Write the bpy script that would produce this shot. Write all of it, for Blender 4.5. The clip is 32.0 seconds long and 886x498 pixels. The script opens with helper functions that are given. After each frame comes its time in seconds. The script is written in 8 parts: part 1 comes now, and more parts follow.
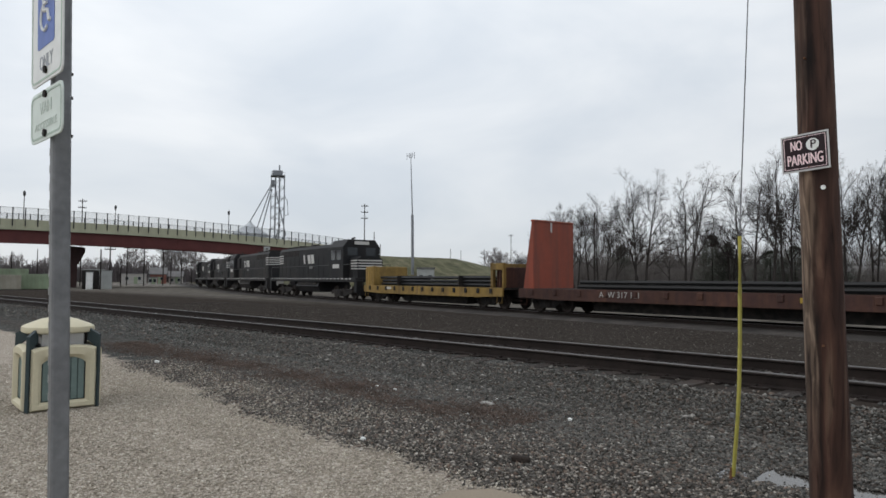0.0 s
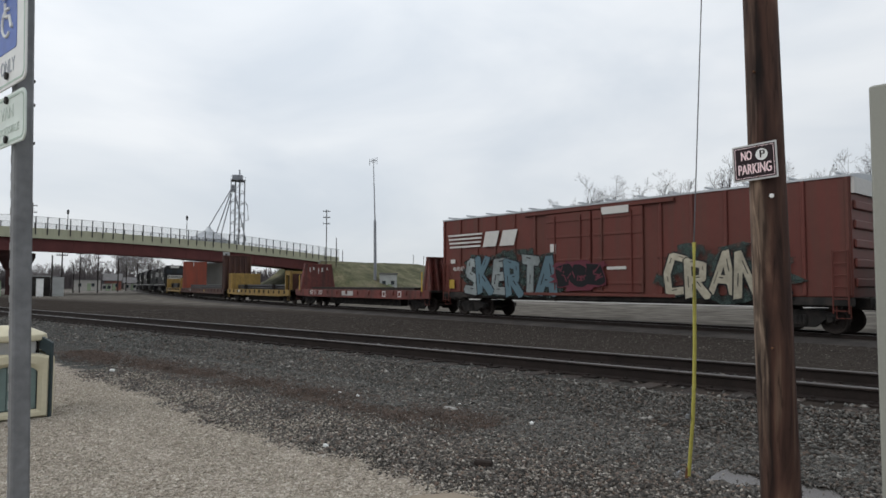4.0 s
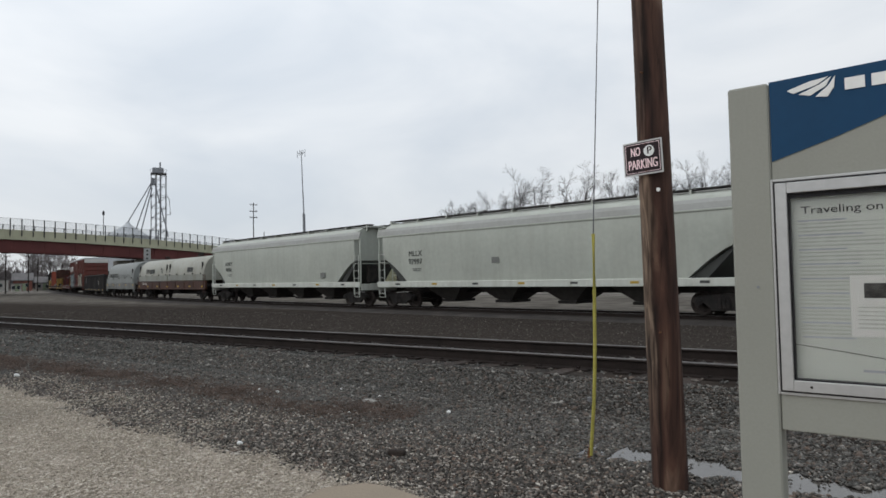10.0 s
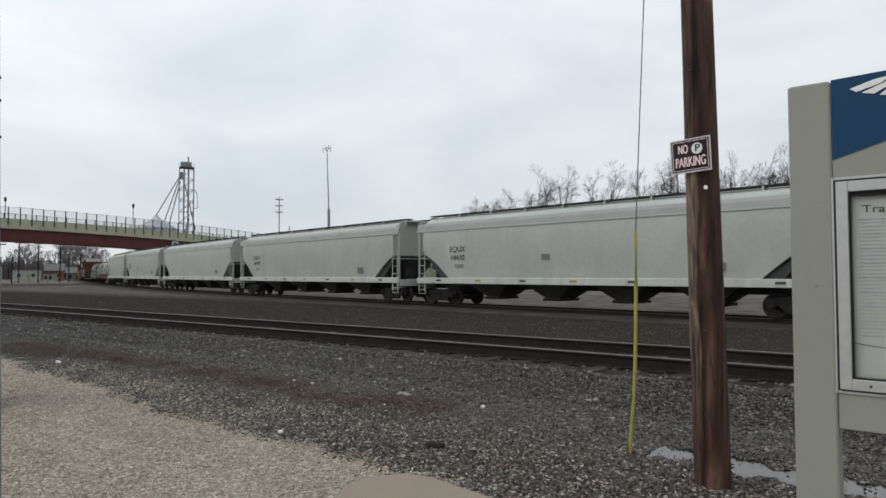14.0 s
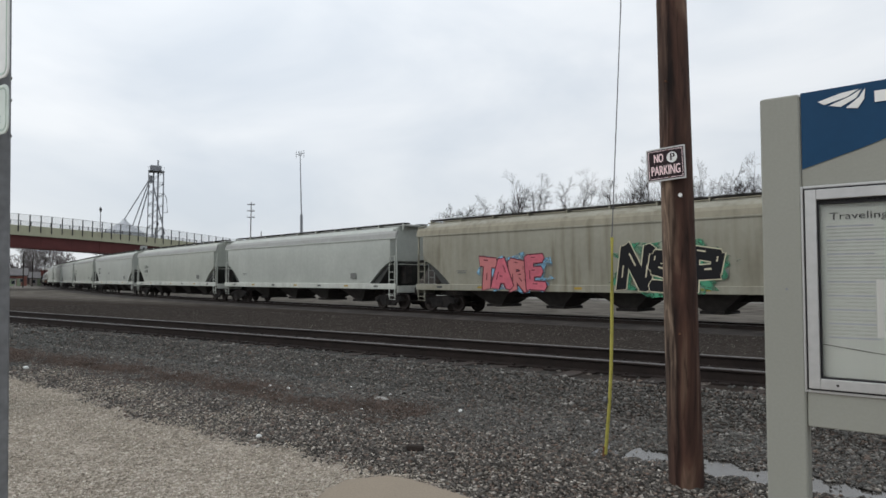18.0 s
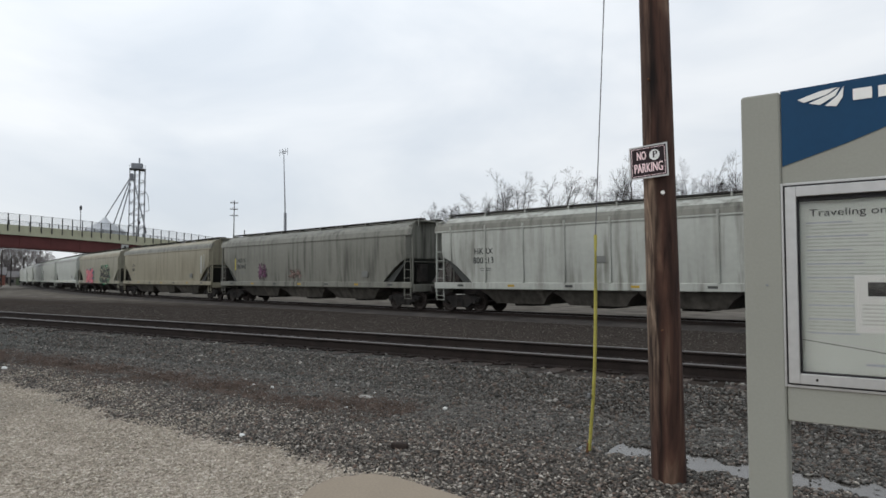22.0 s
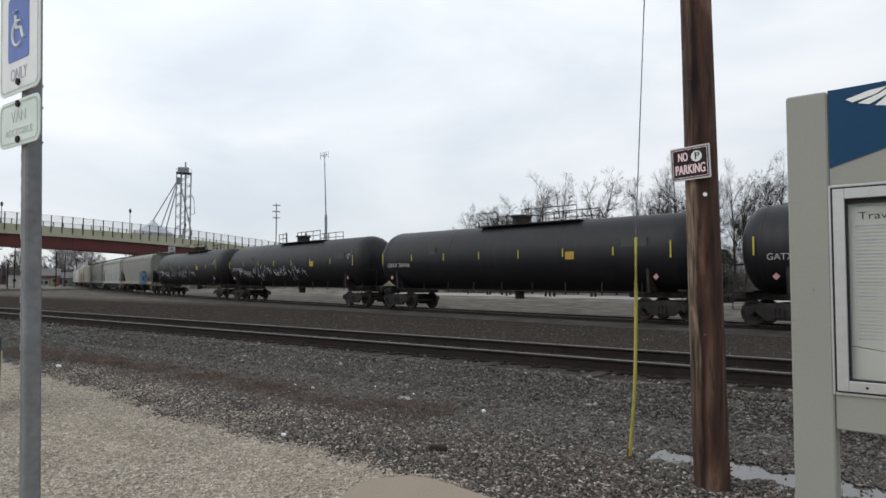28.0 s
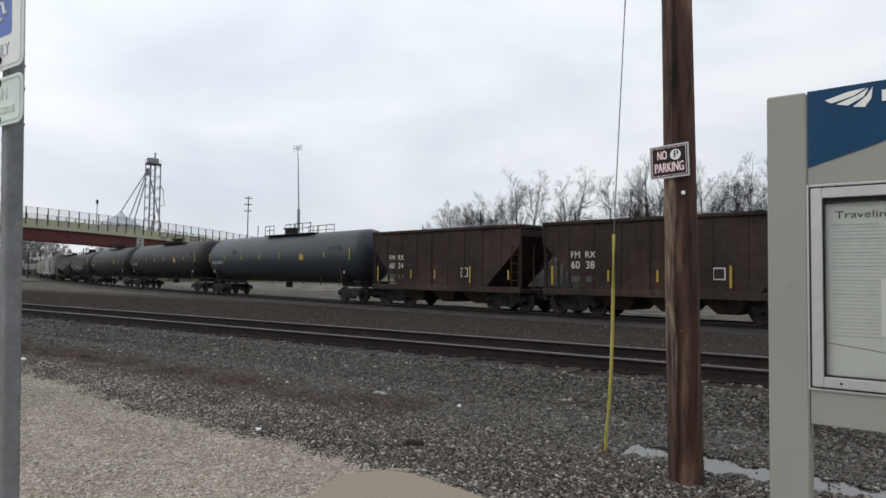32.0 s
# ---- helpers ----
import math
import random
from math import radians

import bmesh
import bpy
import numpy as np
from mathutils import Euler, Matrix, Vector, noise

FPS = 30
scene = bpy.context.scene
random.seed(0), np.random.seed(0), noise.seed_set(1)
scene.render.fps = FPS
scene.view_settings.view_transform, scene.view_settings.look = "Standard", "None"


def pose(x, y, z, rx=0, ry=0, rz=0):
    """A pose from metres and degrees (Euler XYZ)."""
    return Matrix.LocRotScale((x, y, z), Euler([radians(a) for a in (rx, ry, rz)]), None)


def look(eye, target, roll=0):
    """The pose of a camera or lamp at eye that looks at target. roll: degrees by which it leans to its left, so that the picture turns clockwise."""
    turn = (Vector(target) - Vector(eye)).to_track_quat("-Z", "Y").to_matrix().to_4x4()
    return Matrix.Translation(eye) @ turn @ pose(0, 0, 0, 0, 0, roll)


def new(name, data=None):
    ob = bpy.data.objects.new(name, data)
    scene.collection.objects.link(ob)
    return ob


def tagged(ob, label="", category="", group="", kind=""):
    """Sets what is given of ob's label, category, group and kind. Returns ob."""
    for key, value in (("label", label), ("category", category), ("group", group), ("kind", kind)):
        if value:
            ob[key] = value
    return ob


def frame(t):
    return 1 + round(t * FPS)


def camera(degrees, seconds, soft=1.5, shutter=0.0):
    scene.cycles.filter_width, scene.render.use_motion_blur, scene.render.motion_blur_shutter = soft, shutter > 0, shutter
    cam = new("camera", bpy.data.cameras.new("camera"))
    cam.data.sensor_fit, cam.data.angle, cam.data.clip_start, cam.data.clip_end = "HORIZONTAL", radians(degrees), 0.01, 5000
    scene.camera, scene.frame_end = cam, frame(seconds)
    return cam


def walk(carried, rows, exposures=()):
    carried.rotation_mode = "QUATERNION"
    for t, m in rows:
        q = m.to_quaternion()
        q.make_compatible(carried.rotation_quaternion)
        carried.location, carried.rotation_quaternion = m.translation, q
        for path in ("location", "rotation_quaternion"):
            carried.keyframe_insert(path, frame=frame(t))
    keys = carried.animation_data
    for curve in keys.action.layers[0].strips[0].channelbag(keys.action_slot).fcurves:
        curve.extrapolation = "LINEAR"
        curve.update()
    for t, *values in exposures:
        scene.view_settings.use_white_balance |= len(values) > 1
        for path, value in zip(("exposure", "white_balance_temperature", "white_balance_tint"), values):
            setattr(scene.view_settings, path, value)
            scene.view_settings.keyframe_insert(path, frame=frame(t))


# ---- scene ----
cam = camera(68.0, 32.0, soft=1.6)
PATH = [
    (0, pose(-0.000, 0.000, 1.459, 92.68, 0, 44.60) @ pose(0, 0, 0, 0, 0, 0.34)),
    (0.5, pose(-0.005, -0.003, 1.459, 92.60, 0, 44.50) @ pose(0, 0, 0, 0, 0, 0.90)),
    (1, pose(-0.002, -0.006, 1.456, 92.53, 0, 45.40) @ pose(0, 0, 0, 0, 0, 1.43)),
    (1.5, pose(-0.003, -0.007, 1.458, 92.61, 0, 46.32) @ pose(0, 0, 0, 0, 0, 1.44)),
    (2, pose(0.007, -0.008, 1.457, 92.76, 0, 45.98) @ pose(0, 0, 0, 0, 0, 1.44)),
    (2.5, pose(0.015, -0.010, 1.459, 92.93, 0, 42.57) @ pose(0, 0, 0, 0, 0, 0.88)),
    (3, pose(0.023, -0.017, 1.458, 93.04, 0, 41.95) @ pose(0, 0, 0, 0, 0, 0.30)),
    (3.5, pose(0.024, -0.024, 1.459, 93.17, 0, 41.33) @ pose(0, 0, 0, 0, 0, 0.15)),
    (5.5, pose(0.039, -0.040, 1.465, 93.57, 0, 42.73) @ pose(0, 0, 0, 0, 0, 0.25)),
    (6, pose(0.042, -0.034, 1.454, 93.39, 0, 44.55) @ pose(0, 0, 0, 0, 0, 0.48)),
    (6.5, pose(0.041, -0.023, 1.455, 93.34, 0, 44.72) @ pose(0, 0, 0, 0, 0, 0.21)),
    (7, pose(0.045, 0.007, 1.467, 93.24, 0, 39.87) @ pose(0, 0, 0, 0, 0, -0.21)),
    (7.5, pose(0.116, 0.019, 1.473, 93.42, 0, 38.29) @ pose(0, 0, 0, 0, 0, -0.41)),
    (8, pose(0.191, 0.013, 1.479, 93.37, 0, 38.10) @ pose(0, 0, 0, 0, 0, -0.11)),
    (8.5, pose(0.210, 0.022, 1.472, 93.07, 0, 36.88) @ pose(0, 0, 0, 0, 0, -0.29)),
    (9, pose(0.215, 0.016, 1.474, 92.81, 0, 34.99) @ pose(0, 0, 0, 0, 0, -0.63)),
    (9.5, pose(0.216, 0.013, 1.471, 92.51, 0, 33.86) @ pose(0, 0, 0, 0, 0, -0.88)),
    (10, pose(0.225, 0.007, 1.471, 92.44, 0, 35.41) @ pose(0, 0, 0, 0, 0, -1.03)),
    (10.5, pose(0.225, 0.007, 1.470, 92.43, 0, 36.35) @ pose(0, 0, 0, 0, 0, -0.81)),
    (11, pose(0.225, 0.009, 1.473, 92.19, 0, 36.28) @ pose(0, 0, 0, 0, 0, -0.82)),
    (11.5, pose(0.228, 0.006, 1.471, 92.07, 0, 36.06) @ pose(0, 0, 0, 0, 0, -0.84)),
    (12, pose(0.232, -0.005, 1.468, 92.13, 0, 36.55) @ pose(0, 0, 0, 0, 0, -0.72)),
    (12.5, pose(0.228, -0.004, 1.465, 92.33, 0, 38.71) @ pose(0, 0, 0, 0, 0, -0.74)),
    (13, pose(0.224, -0.003, 1.466, 92.38, 0, 39.68) @ pose(0, 0, 0, 0, 0, -0.74)),
    (13.5, pose(0.201, -0.022, 1.466, 92.30, 0, 38.66) @ pose(0, 0, 0, 0, 0, -0.10)),
    (14, pose(0.125, -0.123, 1.453, 92.20, 0, 37.40) @ pose(0, 0, 0, 0, 0, -0.09)),
    (14.5, pose(0.087, -0.198, 1.441, 92.04, 0, 35.76) @ pose(0, 0, 0, 0, 0, -0.43)),
    (15, pose(0.098, -0.201, 1.437, 91.88, 0, 33.36) @ pose(0, 0, 0, 0, 0, -0.45)),
    (15.5, pose(0.120, -0.190, 1.429, 91.67, 0, 31.15) @ pose(0, 0, 0, 0, 0, -1.00)),
    (17.5, pose(0.114, -0.204, 1.438, 92.68, 0, 33.98) @ pose(0, 0, 0, 0, 0, -0.36)),
    (18, pose(0.115, -0.214, 1.434, 92.78, 0, 35.05) @ pose(0, 0, 0, 0, 0, 0.16)),
    (18.5, pose(0.118, -0.209, 1.434, 93.02, 0, 35.77) @ pose(0, 0, 0, 0, 0, 0.16)),
    (19, pose(0.120, -0.210, 1.429, 93.15, 0, 36.08) @ pose(0, 0, 0, 0, 0, 0.35)),
    (19.5, pose(0.133, -0.206, 1.425, 93.32, 0, 35.25) @ pose(0, 0, 0, 0, 0, 0.10)),
    (20, pose(0.138, -0.211, 1.427, 93.35, 0, 34.57) @ pose(0, 0, 0, 0, 0, -0.23)),
    (20.5, pose(0.135, -0.210, 1.428, 93.26, 0, 34.22) @ pose(0, 0, 0, 0, 0, -0.23)),
    (21, pose(0.127, -0.211, 1.425, 93.11, 0, 34.00) @ pose(0, 0, 0, 0, 0, 0.03)),
    (21.5, pose(0.120, -0.213, 1.423, 92.90, 0, 33.74) @ pose(0, 0, 0, 0, 0, 0.04)),
    (22, pose(0.115, -0.209, 1.428, 92.63, 0, 33.71) @ pose(0, 0, 0, 0, 0, -0.00)),
    (22.5, pose(0.116, -0.209, 1.428, 92.40, 0, 33.83) @ pose(0, 0, 0, 0, 0, 0.12)),
    (23, pose(0.120, -0.210, 1.429, 92.18, 0, 33.91) @ pose(0, 0, 0, 0, 0, 0.12)),
    (23.5, pose(0.129, -0.214, 1.427, 91.95, 0, 33.66) @ pose(0, 0, 0, 0, 0, 0.07)),
    (24, pose(0.132, -0.214, 1.425, 91.83, 0, 33.03) @ pose(0, 0, 0, 0, 0, -0.13)),
    (24.5, pose(0.130, -0.212, 1.421, 91.87, 0, 32.61) @ pose(0, 0, 0, 0, 0, -0.26)),
    (26.5, pose(0.127, -0.229, 1.430, 91.69, 0, 35.67) @ pose(0, 0, 0, 0, 0, 0.27)),
    (27, pose(0.131, -0.231, 1.421, 91.93, 0, 36.60) @ pose(0, 0, 0, 0, 0, -0.15)),
    (27.5, pose(0.133, -0.219, 1.439, 92.30, 0, 37.31) @ pose(0, 0, 0, 0, 0, -0.13)),
    (28, pose(0.130, -0.217, 1.439, 92.76, 0, 37.12) @ pose(0, 0, 0, 0, 0, 0.11)),
    (28.5, pose(0.119, -0.220, 1.418, 93.15, 0, 36.12) @ pose(0, 0, 0, 0, 0, 0.52)),
    (29, pose(0.114, -0.229, 1.425, 93.10, 0, 35.79) @ pose(0, 0, 0, 0, 0, 0.21)),
    (29.5, pose(0.104, -0.216, 1.425, 93.03, 0, 36.04) @ pose(0, 0, 0, 0, 0, 0.18)),
    (30, pose(0.093, -0.214, 1.423, 92.79, 0, 36.20) @ pose(0, 0, 0, 0, 0, 0.58)),
    (30.5, pose(0.093, -0.220, 1.421, 92.61, 0, 36.00) @ pose(0, 0, 0, 0, 0, 0.76)),
    (31, pose(0.092, -0.221, 1.420, 92.49, 0, 35.09) @ pose(0, 0, 0, 0, 0, 0.90)),
    (31.5, pose(0.094, -0.215, 1.424, 92.41, 0, 34.41) @ pose(0, 0, 0, 0, 0, 0.80)),
    (32, pose(0.080, -0.234, 1.429, 92.41, 0, 34.78) @ pose(0, 0, 0, 0, 0, 0.72)),
]
walk(cam, PATH, ((0.0, -0.03), (9.0, -0.04), (18.0, 0.02), (24.0, 0.10), (27.5, 0.13), (30.0, 0.03), (32.0, 0.08)))

# world, sun and exposure
world = bpy.data.worlds.new("overcast_sky")
scene.world = world
world.use_nodes = True
wn, wl = world.node_tree.nodes, world.node_tree.links
bg = wn["Background"]
sky = wn.new("ShaderNodeTexSky")
sky.sky_type, sky.sun_disc = 'NISHITA', False
sky.sun_elevation, sky.sun_rotation = radians(38), radians(215)
sky_dim = wn.new("ShaderNodeVectorMath")
sky_dim.operation = 'SCALE'
sky_dim.inputs["Scale"].default_value = 0.10
coord = wn.new("ShaderNodeTexCoord")
squash = wn.new("ShaderNodeMapping")
squash.inputs["Scale"].default_value = (1.0, 1.0, 2.6)
cloud_noise = wn.new("ShaderNodeTexNoise")
cloud_noise.inputs["Scale"].default_value = 2.3
cloud_noise.inputs["Detail"].default_value = 5.0
cloud_noise.inputs["Roughness"].default_value = 0.5
cloud_noise.inputs["Distortion"].default_value = 0.4
cloud_ramp = wn.new("ShaderNodeValToRGB")
cloud_ramp.color_ramp.elements[0].position, cloud_ramp.color_ramp.elements[0].color = 0.33, (0.74, 0.80, 0.87, 1)
cloud_ramp.color_ramp.elements[1].position, cloud_ramp.color_ramp.elements[1].color = 0.66, (0.97, 1.0, 1.03, 1)
split = wn.new("ShaderNodeSeparateXYZ")
rise = wn.new("ShaderNodeMapRange")
rise.inputs["From Min"].default_value, rise.inputs["From Max"].default_value = 0.0, 0.55
rise.inputs["To Min"].default_value, rise.inputs["To Max"].default_value = 0.76, 1.1
lift = wn.new("ShaderNodeVectorMath")
lift.operation = 'SCALE'
blend = wn.new("ShaderNodeMix")
blend.data_type = 'RGBA'
blend.inputs["Factor"].default_value = 0.92
wl.new(coord.outputs["Generated"], squash.inputs["Vector"])
wl.new(squash.outputs["Vector"], cloud_noise.inputs["Vector"])
wl.new(cloud_noise.outputs["Fac"], cloud_ramp.inputs["Fac"])
wl.new(coord.outputs["Generated"], split.inputs["Vector"])
wl.new(split.outputs["Z"], rise.inputs["Value"])
wl.new(cloud_ramp.outputs["Color"], lift.inputs[0])
thin = wn.new("ShaderNodeMapRange")       # the cloud is thinner towards the west
thin.inputs["From Min"].default_value, thin.inputs["From Max"].default_value = -0.75, -0.05
thin.inputs["To Min"].default_value, thin.inputs["To Max"].default_value = 1.0, 0.87
wl.new(split.outputs["X"], thin.inputs["Value"])
cover = wn.new("ShaderNodeMath")
cover.operation = 'MULTIPLY'
wl.new(rise.outputs["Result"], cover.inputs[0])
wl.new(thin.outputs["Result"], cover.inputs[1])
wl.new(cover.outputs[0], lift.inputs["Scale"])
wl.new(sky.outputs["Color"], sky_dim.inputs[0])
wl.new(sky_dim.outputs["Vector"], blend.inputs["A"])
wl.new(lift.outputs["Vector"], blend.inputs["B"])
wl.new(blend.outputs["Result"], bg.inputs["Color"])
bg.inputs["Strength"].default_value = 1.1
sun_data = bpy.data.lights.new("sun", 'SUN')
sun_data.energy, sun_data.angle, sun_data.color = 0.7, radians(40), (1.0, 0.97, 0.93)
sun = new("sun", sun_data)
sun.matrix_world = look((-20, -30, 40), (0, 10, 0))


# ---- materials ----
def mat(name, base, rough=0.75, metal=0.0, var=0.25, scale=2.0, fine=30.0, bump=0.15, streak=0.0, dirt=None, dirt_amount=0.4, rand=0.0, spec=0.3):
    """Base colour with large stains, fine grain, upright streaks and relief, in metres."""
    m = bpy.data.materials.new(name)
    m.use_nodes = True
    n, l = m.node_tree.nodes, m.node_tree.links
    bs = n["Principled BSDF"]
    bs.inputs["Roughness"].default_value, bs.inputs["Metallic"].default_value = rough, metal
    bs.inputs["Specular IOR Level"].default_value = spec
    tc = n.new("ShaderNodeTexCoord")
    big = n.new("ShaderNodeTexNoise")
    big.inputs["Scale"].default_value, big.inputs["Detail"].default_value = scale, 6.0
    small = n.new("ShaderNodeTexNoise")
    small.inputs["Scale"].default_value, small.inputs["Detail"].default_value = fine, 4.0
    l.new(tc.outputs["Object"], big.inputs["Vector"])
    l.new(tc.outputs["Object"], small.inputs["Vector"])
    def mul(a, lo, hi, src):
        mr = n.new("ShaderNodeMapRange")
        mr.inputs["From Min"].default_value, mr.inputs["From Max"].default_value = 0.3, 0.7
        mr.inputs["To Min"].default_value, mr.inputs["To Max"].default_value = lo, hi
        l.new(src, mr.inputs["Value"])
        v = n.new("ShaderNodeVectorMath")
        v.operation = 'SCALE'
        l.new(a, v.inputs[0])
        l.new(mr.outputs["Result"], v.inputs["Scale"])
        return v.outputs["Vector"]
    rgb = n.new("ShaderNodeRGB")
    rgb.outputs[0].default_value = (*base, 1)
    col = rgb.outputs[0]
    if dirt:
        mx = n.new("ShaderNodeMix")
        mx.data_type = 'RGBA'
        mx.inputs["B"].default_value = (*dirt, 1)
        mr = n.new("ShaderNodeMapRange")
        mr.inputs["From Min"].default_value, mr.inputs["From Max"].default_value = 0.42, 0.72
        mr.inputs["To Max"].default_value = dirt_amount
        src = big
        if streak:
            mp = n.new("ShaderNodeMapping")
            mp.inputs["Scale"].default_value = (2.2, 2.2, 0.18)
            src = n.new("ShaderNodeTexNoise")
            src.inputs["Scale"].default_value, src.inputs["Detail"].default_value = 1.6, 6.0
            src.inputs["Distortion"].default_value = 0.25
            l.new(tc.outputs["Object"], mp.inputs["Vector"])
            l.new(mp.outputs["Vector"], src.inputs["Vector"])
            if streak > 1:
                mp2 = n.new("ShaderNodeMapping")
                mp2.inputs["Scale"].default_value = (0.55, 0.55, 0.22)
                wide = n.new("ShaderNodeTexNoise")
                wide.inputs["Scale"].default_value, wide.inputs["Detail"].default_value = 1.5, 3.0
                l.new(tc.outputs["Object"], mp2.inputs["Vector"])
                l.new(mp2.outputs["Vector"], wide.inputs["Vector"])
                patchy = n.new("ShaderNodeMapRange")
                patchy.inputs["From Min"].default_value, patchy.inputs["From Max"].default_value = 0.35, 0.65
                patchy.inputs["To Min"].default_value, patchy.inputs["To Max"].default_value = dirt_amount * 0.25, dirt_amount * 1.25
                l.new(wide.outputs["Fac"], patchy.inputs["Value"])
                l.new(patchy.outputs["Result"], mr.inputs["To Max"])
        l.new(src.outputs["Fac"], mr.inputs["Value"])
        l.new(col, mx.inputs["A"])
        l.new(mr.outputs["Result"], mx.inputs["Factor"])
        col = mx.outputs["Result"]
    col = mul(col, 1 - var, 1 + var, big.outputs["Fac"])
    col = mul(col, 1 - var * 0.6, 1 + var * 0.6, small.outputs["Fac"])
    if rand:
        oi = n.new("ShaderNodeObjectInfo")
        mr = n.new("ShaderNodeMapRange")
        mr.inputs["To Min"].default_value, mr.inputs["To Max"].default_value = 1 - rand, 1 + rand
        l.new(oi.outputs["Random"], mr.inputs["Value"])
        v = n.new("ShaderNodeVectorMath")
        v.operation = 'SCALE'
        l.new(col, v.inputs[0])
        l.new(mr.outputs["Result"], v.inputs["Scale"])
        col = v.outputs["Vector"]
    l.new(col, bs.inputs["Base Color"])
    if bump:
        bp = n.new("ShaderNodeBump")
        bp.inputs["Strength"].default_value, bp.inputs["Distance"].default_value = bump, 0.02
        l.new(small.outputs["Fac"], bp.inputs["Height"])
        l.new(bp.outputs["Normal"], bs.inputs["Normal"])
    return m


def stones_mat(name, ramp, rough=0.85):
    """Every stone takes one colour of the ramp."""
    m = mat(name, (0.3, 0.3, 0.3), rough, var=0.3, scale=20, fine=90, bump=0.3, spec=0.12)
    n, l = m.node_tree.nodes, m.node_tree.links
    geo = n.new("ShaderNodeNewGeometry")
    cr = n.new("ShaderNodeValToRGB")
    els = cr.color_ramp.elements
    while len(els) < len(ramp):
        els.new(0.5)
    for e, (p, c) in zip(els, ramp):
        e.position, e.color = p, (*c, 1)
    l.new(geo.outputs["Random Per Island"], cr.inputs["Fac"])
    for k in list(l):
        if k.from_node.bl_idname == "ShaderNodeRGB":
            to = k.to_socket
            l.remove(k)
            l.new(cr.outputs["Color"], to)
    return m


M = {}
M["ballast"] = stones_mat("ballast_stone", [(0, (0.048, 0.046, 0.043)), (0.35, (0.098, 0.095, 0.088)), (0.60, (0.140, 0.138, 0.129)), (0.74, (0.125, 0.094, 0.076)), (0.92, (0.165, 0.158, 0.145)), (1.0, (0.30, 0.285, 0.26))])
M["shoulder"] = stones_mat("mixed_shoulder_stone", [(0, (0.040, 0.037, 0.034)), (0.40, (0.094, 0.087, 0.079)), (0.62, (0.150, 0.138, 0.124)), (0.74, (0.168, 0.118, 0.093)), (0.86, (0.235, 0.211, 0.182)), (0.96, (0.36, 0.33, 0.29)), (1.0, (0.52, 0.485, 0.43))])
M["cinder"] = stones_mat("grimy_cinder_stone", [(0, (0.034, 0.030, 0.027)), (0.5, (0.068, 0.060, 0.053)), (0.90, (0.105, 0.092, 0.081)), (1.0, (0.19, 0.175, 0.16))])
M["limestone"] = stones_mat("limestone_chip", [(0, (0.25, 0.215, 0.172)), (0.35, (0.365, 0.322, 0.262)), (0.85, (0.475, 0.428, 0.357)), (1.0, (0.60, 0.555, 0.48))])
M["concrete"] = mat("worn_concrete", (0.262, 0.218, 0.166), 0.9, var=0.15, scale=1.5, fine=60, bump=0.2, dirt=(0.2, 0.16, 0.12))
M["rail_top"] = mat("polished_rail_head", (0.095, 0.088, 0.086), 0.5, 0.5, var=0.15, bump=0.05)
M["rail_side"] = mat("rusty_rail_web", (0.019, 0.0135, 0.0115), 0.85, 0.1, var=0.3, scale=3)
M["tie"] = mat("creosoted_timber", (0.036, 0.027, 0.0225), 0.9, var=0.35, scale=4, fine=50, bump=0.5, rand=0.35)
M["steel_dark"] = mat("grimy_dark_steel", (0.024, 0.022, 0.021), 0.85, 0.1, var=0.35, scale=3, dirt=(0.05, 0.037, 0.029))
M["wheel"] = mat("worn_wheel_steel", (0.036, 0.029, 0.026), 0.75, 0.3, var=0.3, scale=5)
M["galv"] = mat("galvanised_steel", (0.180, 0.185, 0.192), 0.6, 0.4, var=0.2, scale=9, fine=60, bump=0.08)
M["alum"] = mat("brushed_aluminium", (0.46, 0.46, 0.455), 0.42, 0.6, var=0.08, bump=0.04)
M["sign_white"] = mat("white_sign_sheeting", (0.74, 0.75, 0.74), 0.45, var=0.07, scale=6, bump=0.03, dirt=(0.6, 0.64, 0.58), dirt_amount=0.5)
M["sign_blue"] = mat("faded_blue_ink", (0.10, 0.16, 0.42), 0.5, var=0.1, scale=8, bump=0.03)
M["ink_faint"] = mat("worn_grey_ink", (0.36, 0.38, 0.42), 0.6, var=0.25, bump=0)
M["ink_pale"] = mat("worn_pale_green_ink", (0.50, 0.57, 0.52), 0.6, var=0.2, bump=0)
M["van_white"] = mat("greenish_white_sheeting", (0.62, 0.69, 0.64), 0.45, var=0.08, scale=6, bump=0.03)
M["ink_green"] = mat("faded_green_ink", (0.40, 0.49, 0.43), 0.6, var=0.2, bump=0)
M["ink_black"] = mat("black_ink", (0.012, 0.011, 0.013), 0.4, var=0.1, bump=0)
M["plum"] = mat("dark_plum_sign_face", (0.016, 0.006, 0.009), 0.5, var=0.1, bump=0.02, spec=0.25)
M["pink"] = mat("faded_pink_letters", (0.86, 0.66, 0.68), 0.5, var=0.08, bump=0)
M["white"] = mat("white_paint", (0.78, 0.78, 0.76), 0.5, var=0.06, bump=0.02)
M["rust"] = mat("rust", (0.13, 0.06, 0.03), 0.9, var=0.3)
M["board"] = mat("beige_grey_painted_board", (0.265, 0.268, 0.236), 0.6, var=0.05, scale=1.2, fine=80, bump=0.04)
M["board_blue"] = mat("deep_blue_panel", (0.006, 0.046, 0.110), 0.5, var=0.06, bump=0.02, spec=0.2)
M["paper"] = mat("printed_paper", (0.55, 0.58, 0.53), 0.25, var=0.03, scale=2, bump=0)
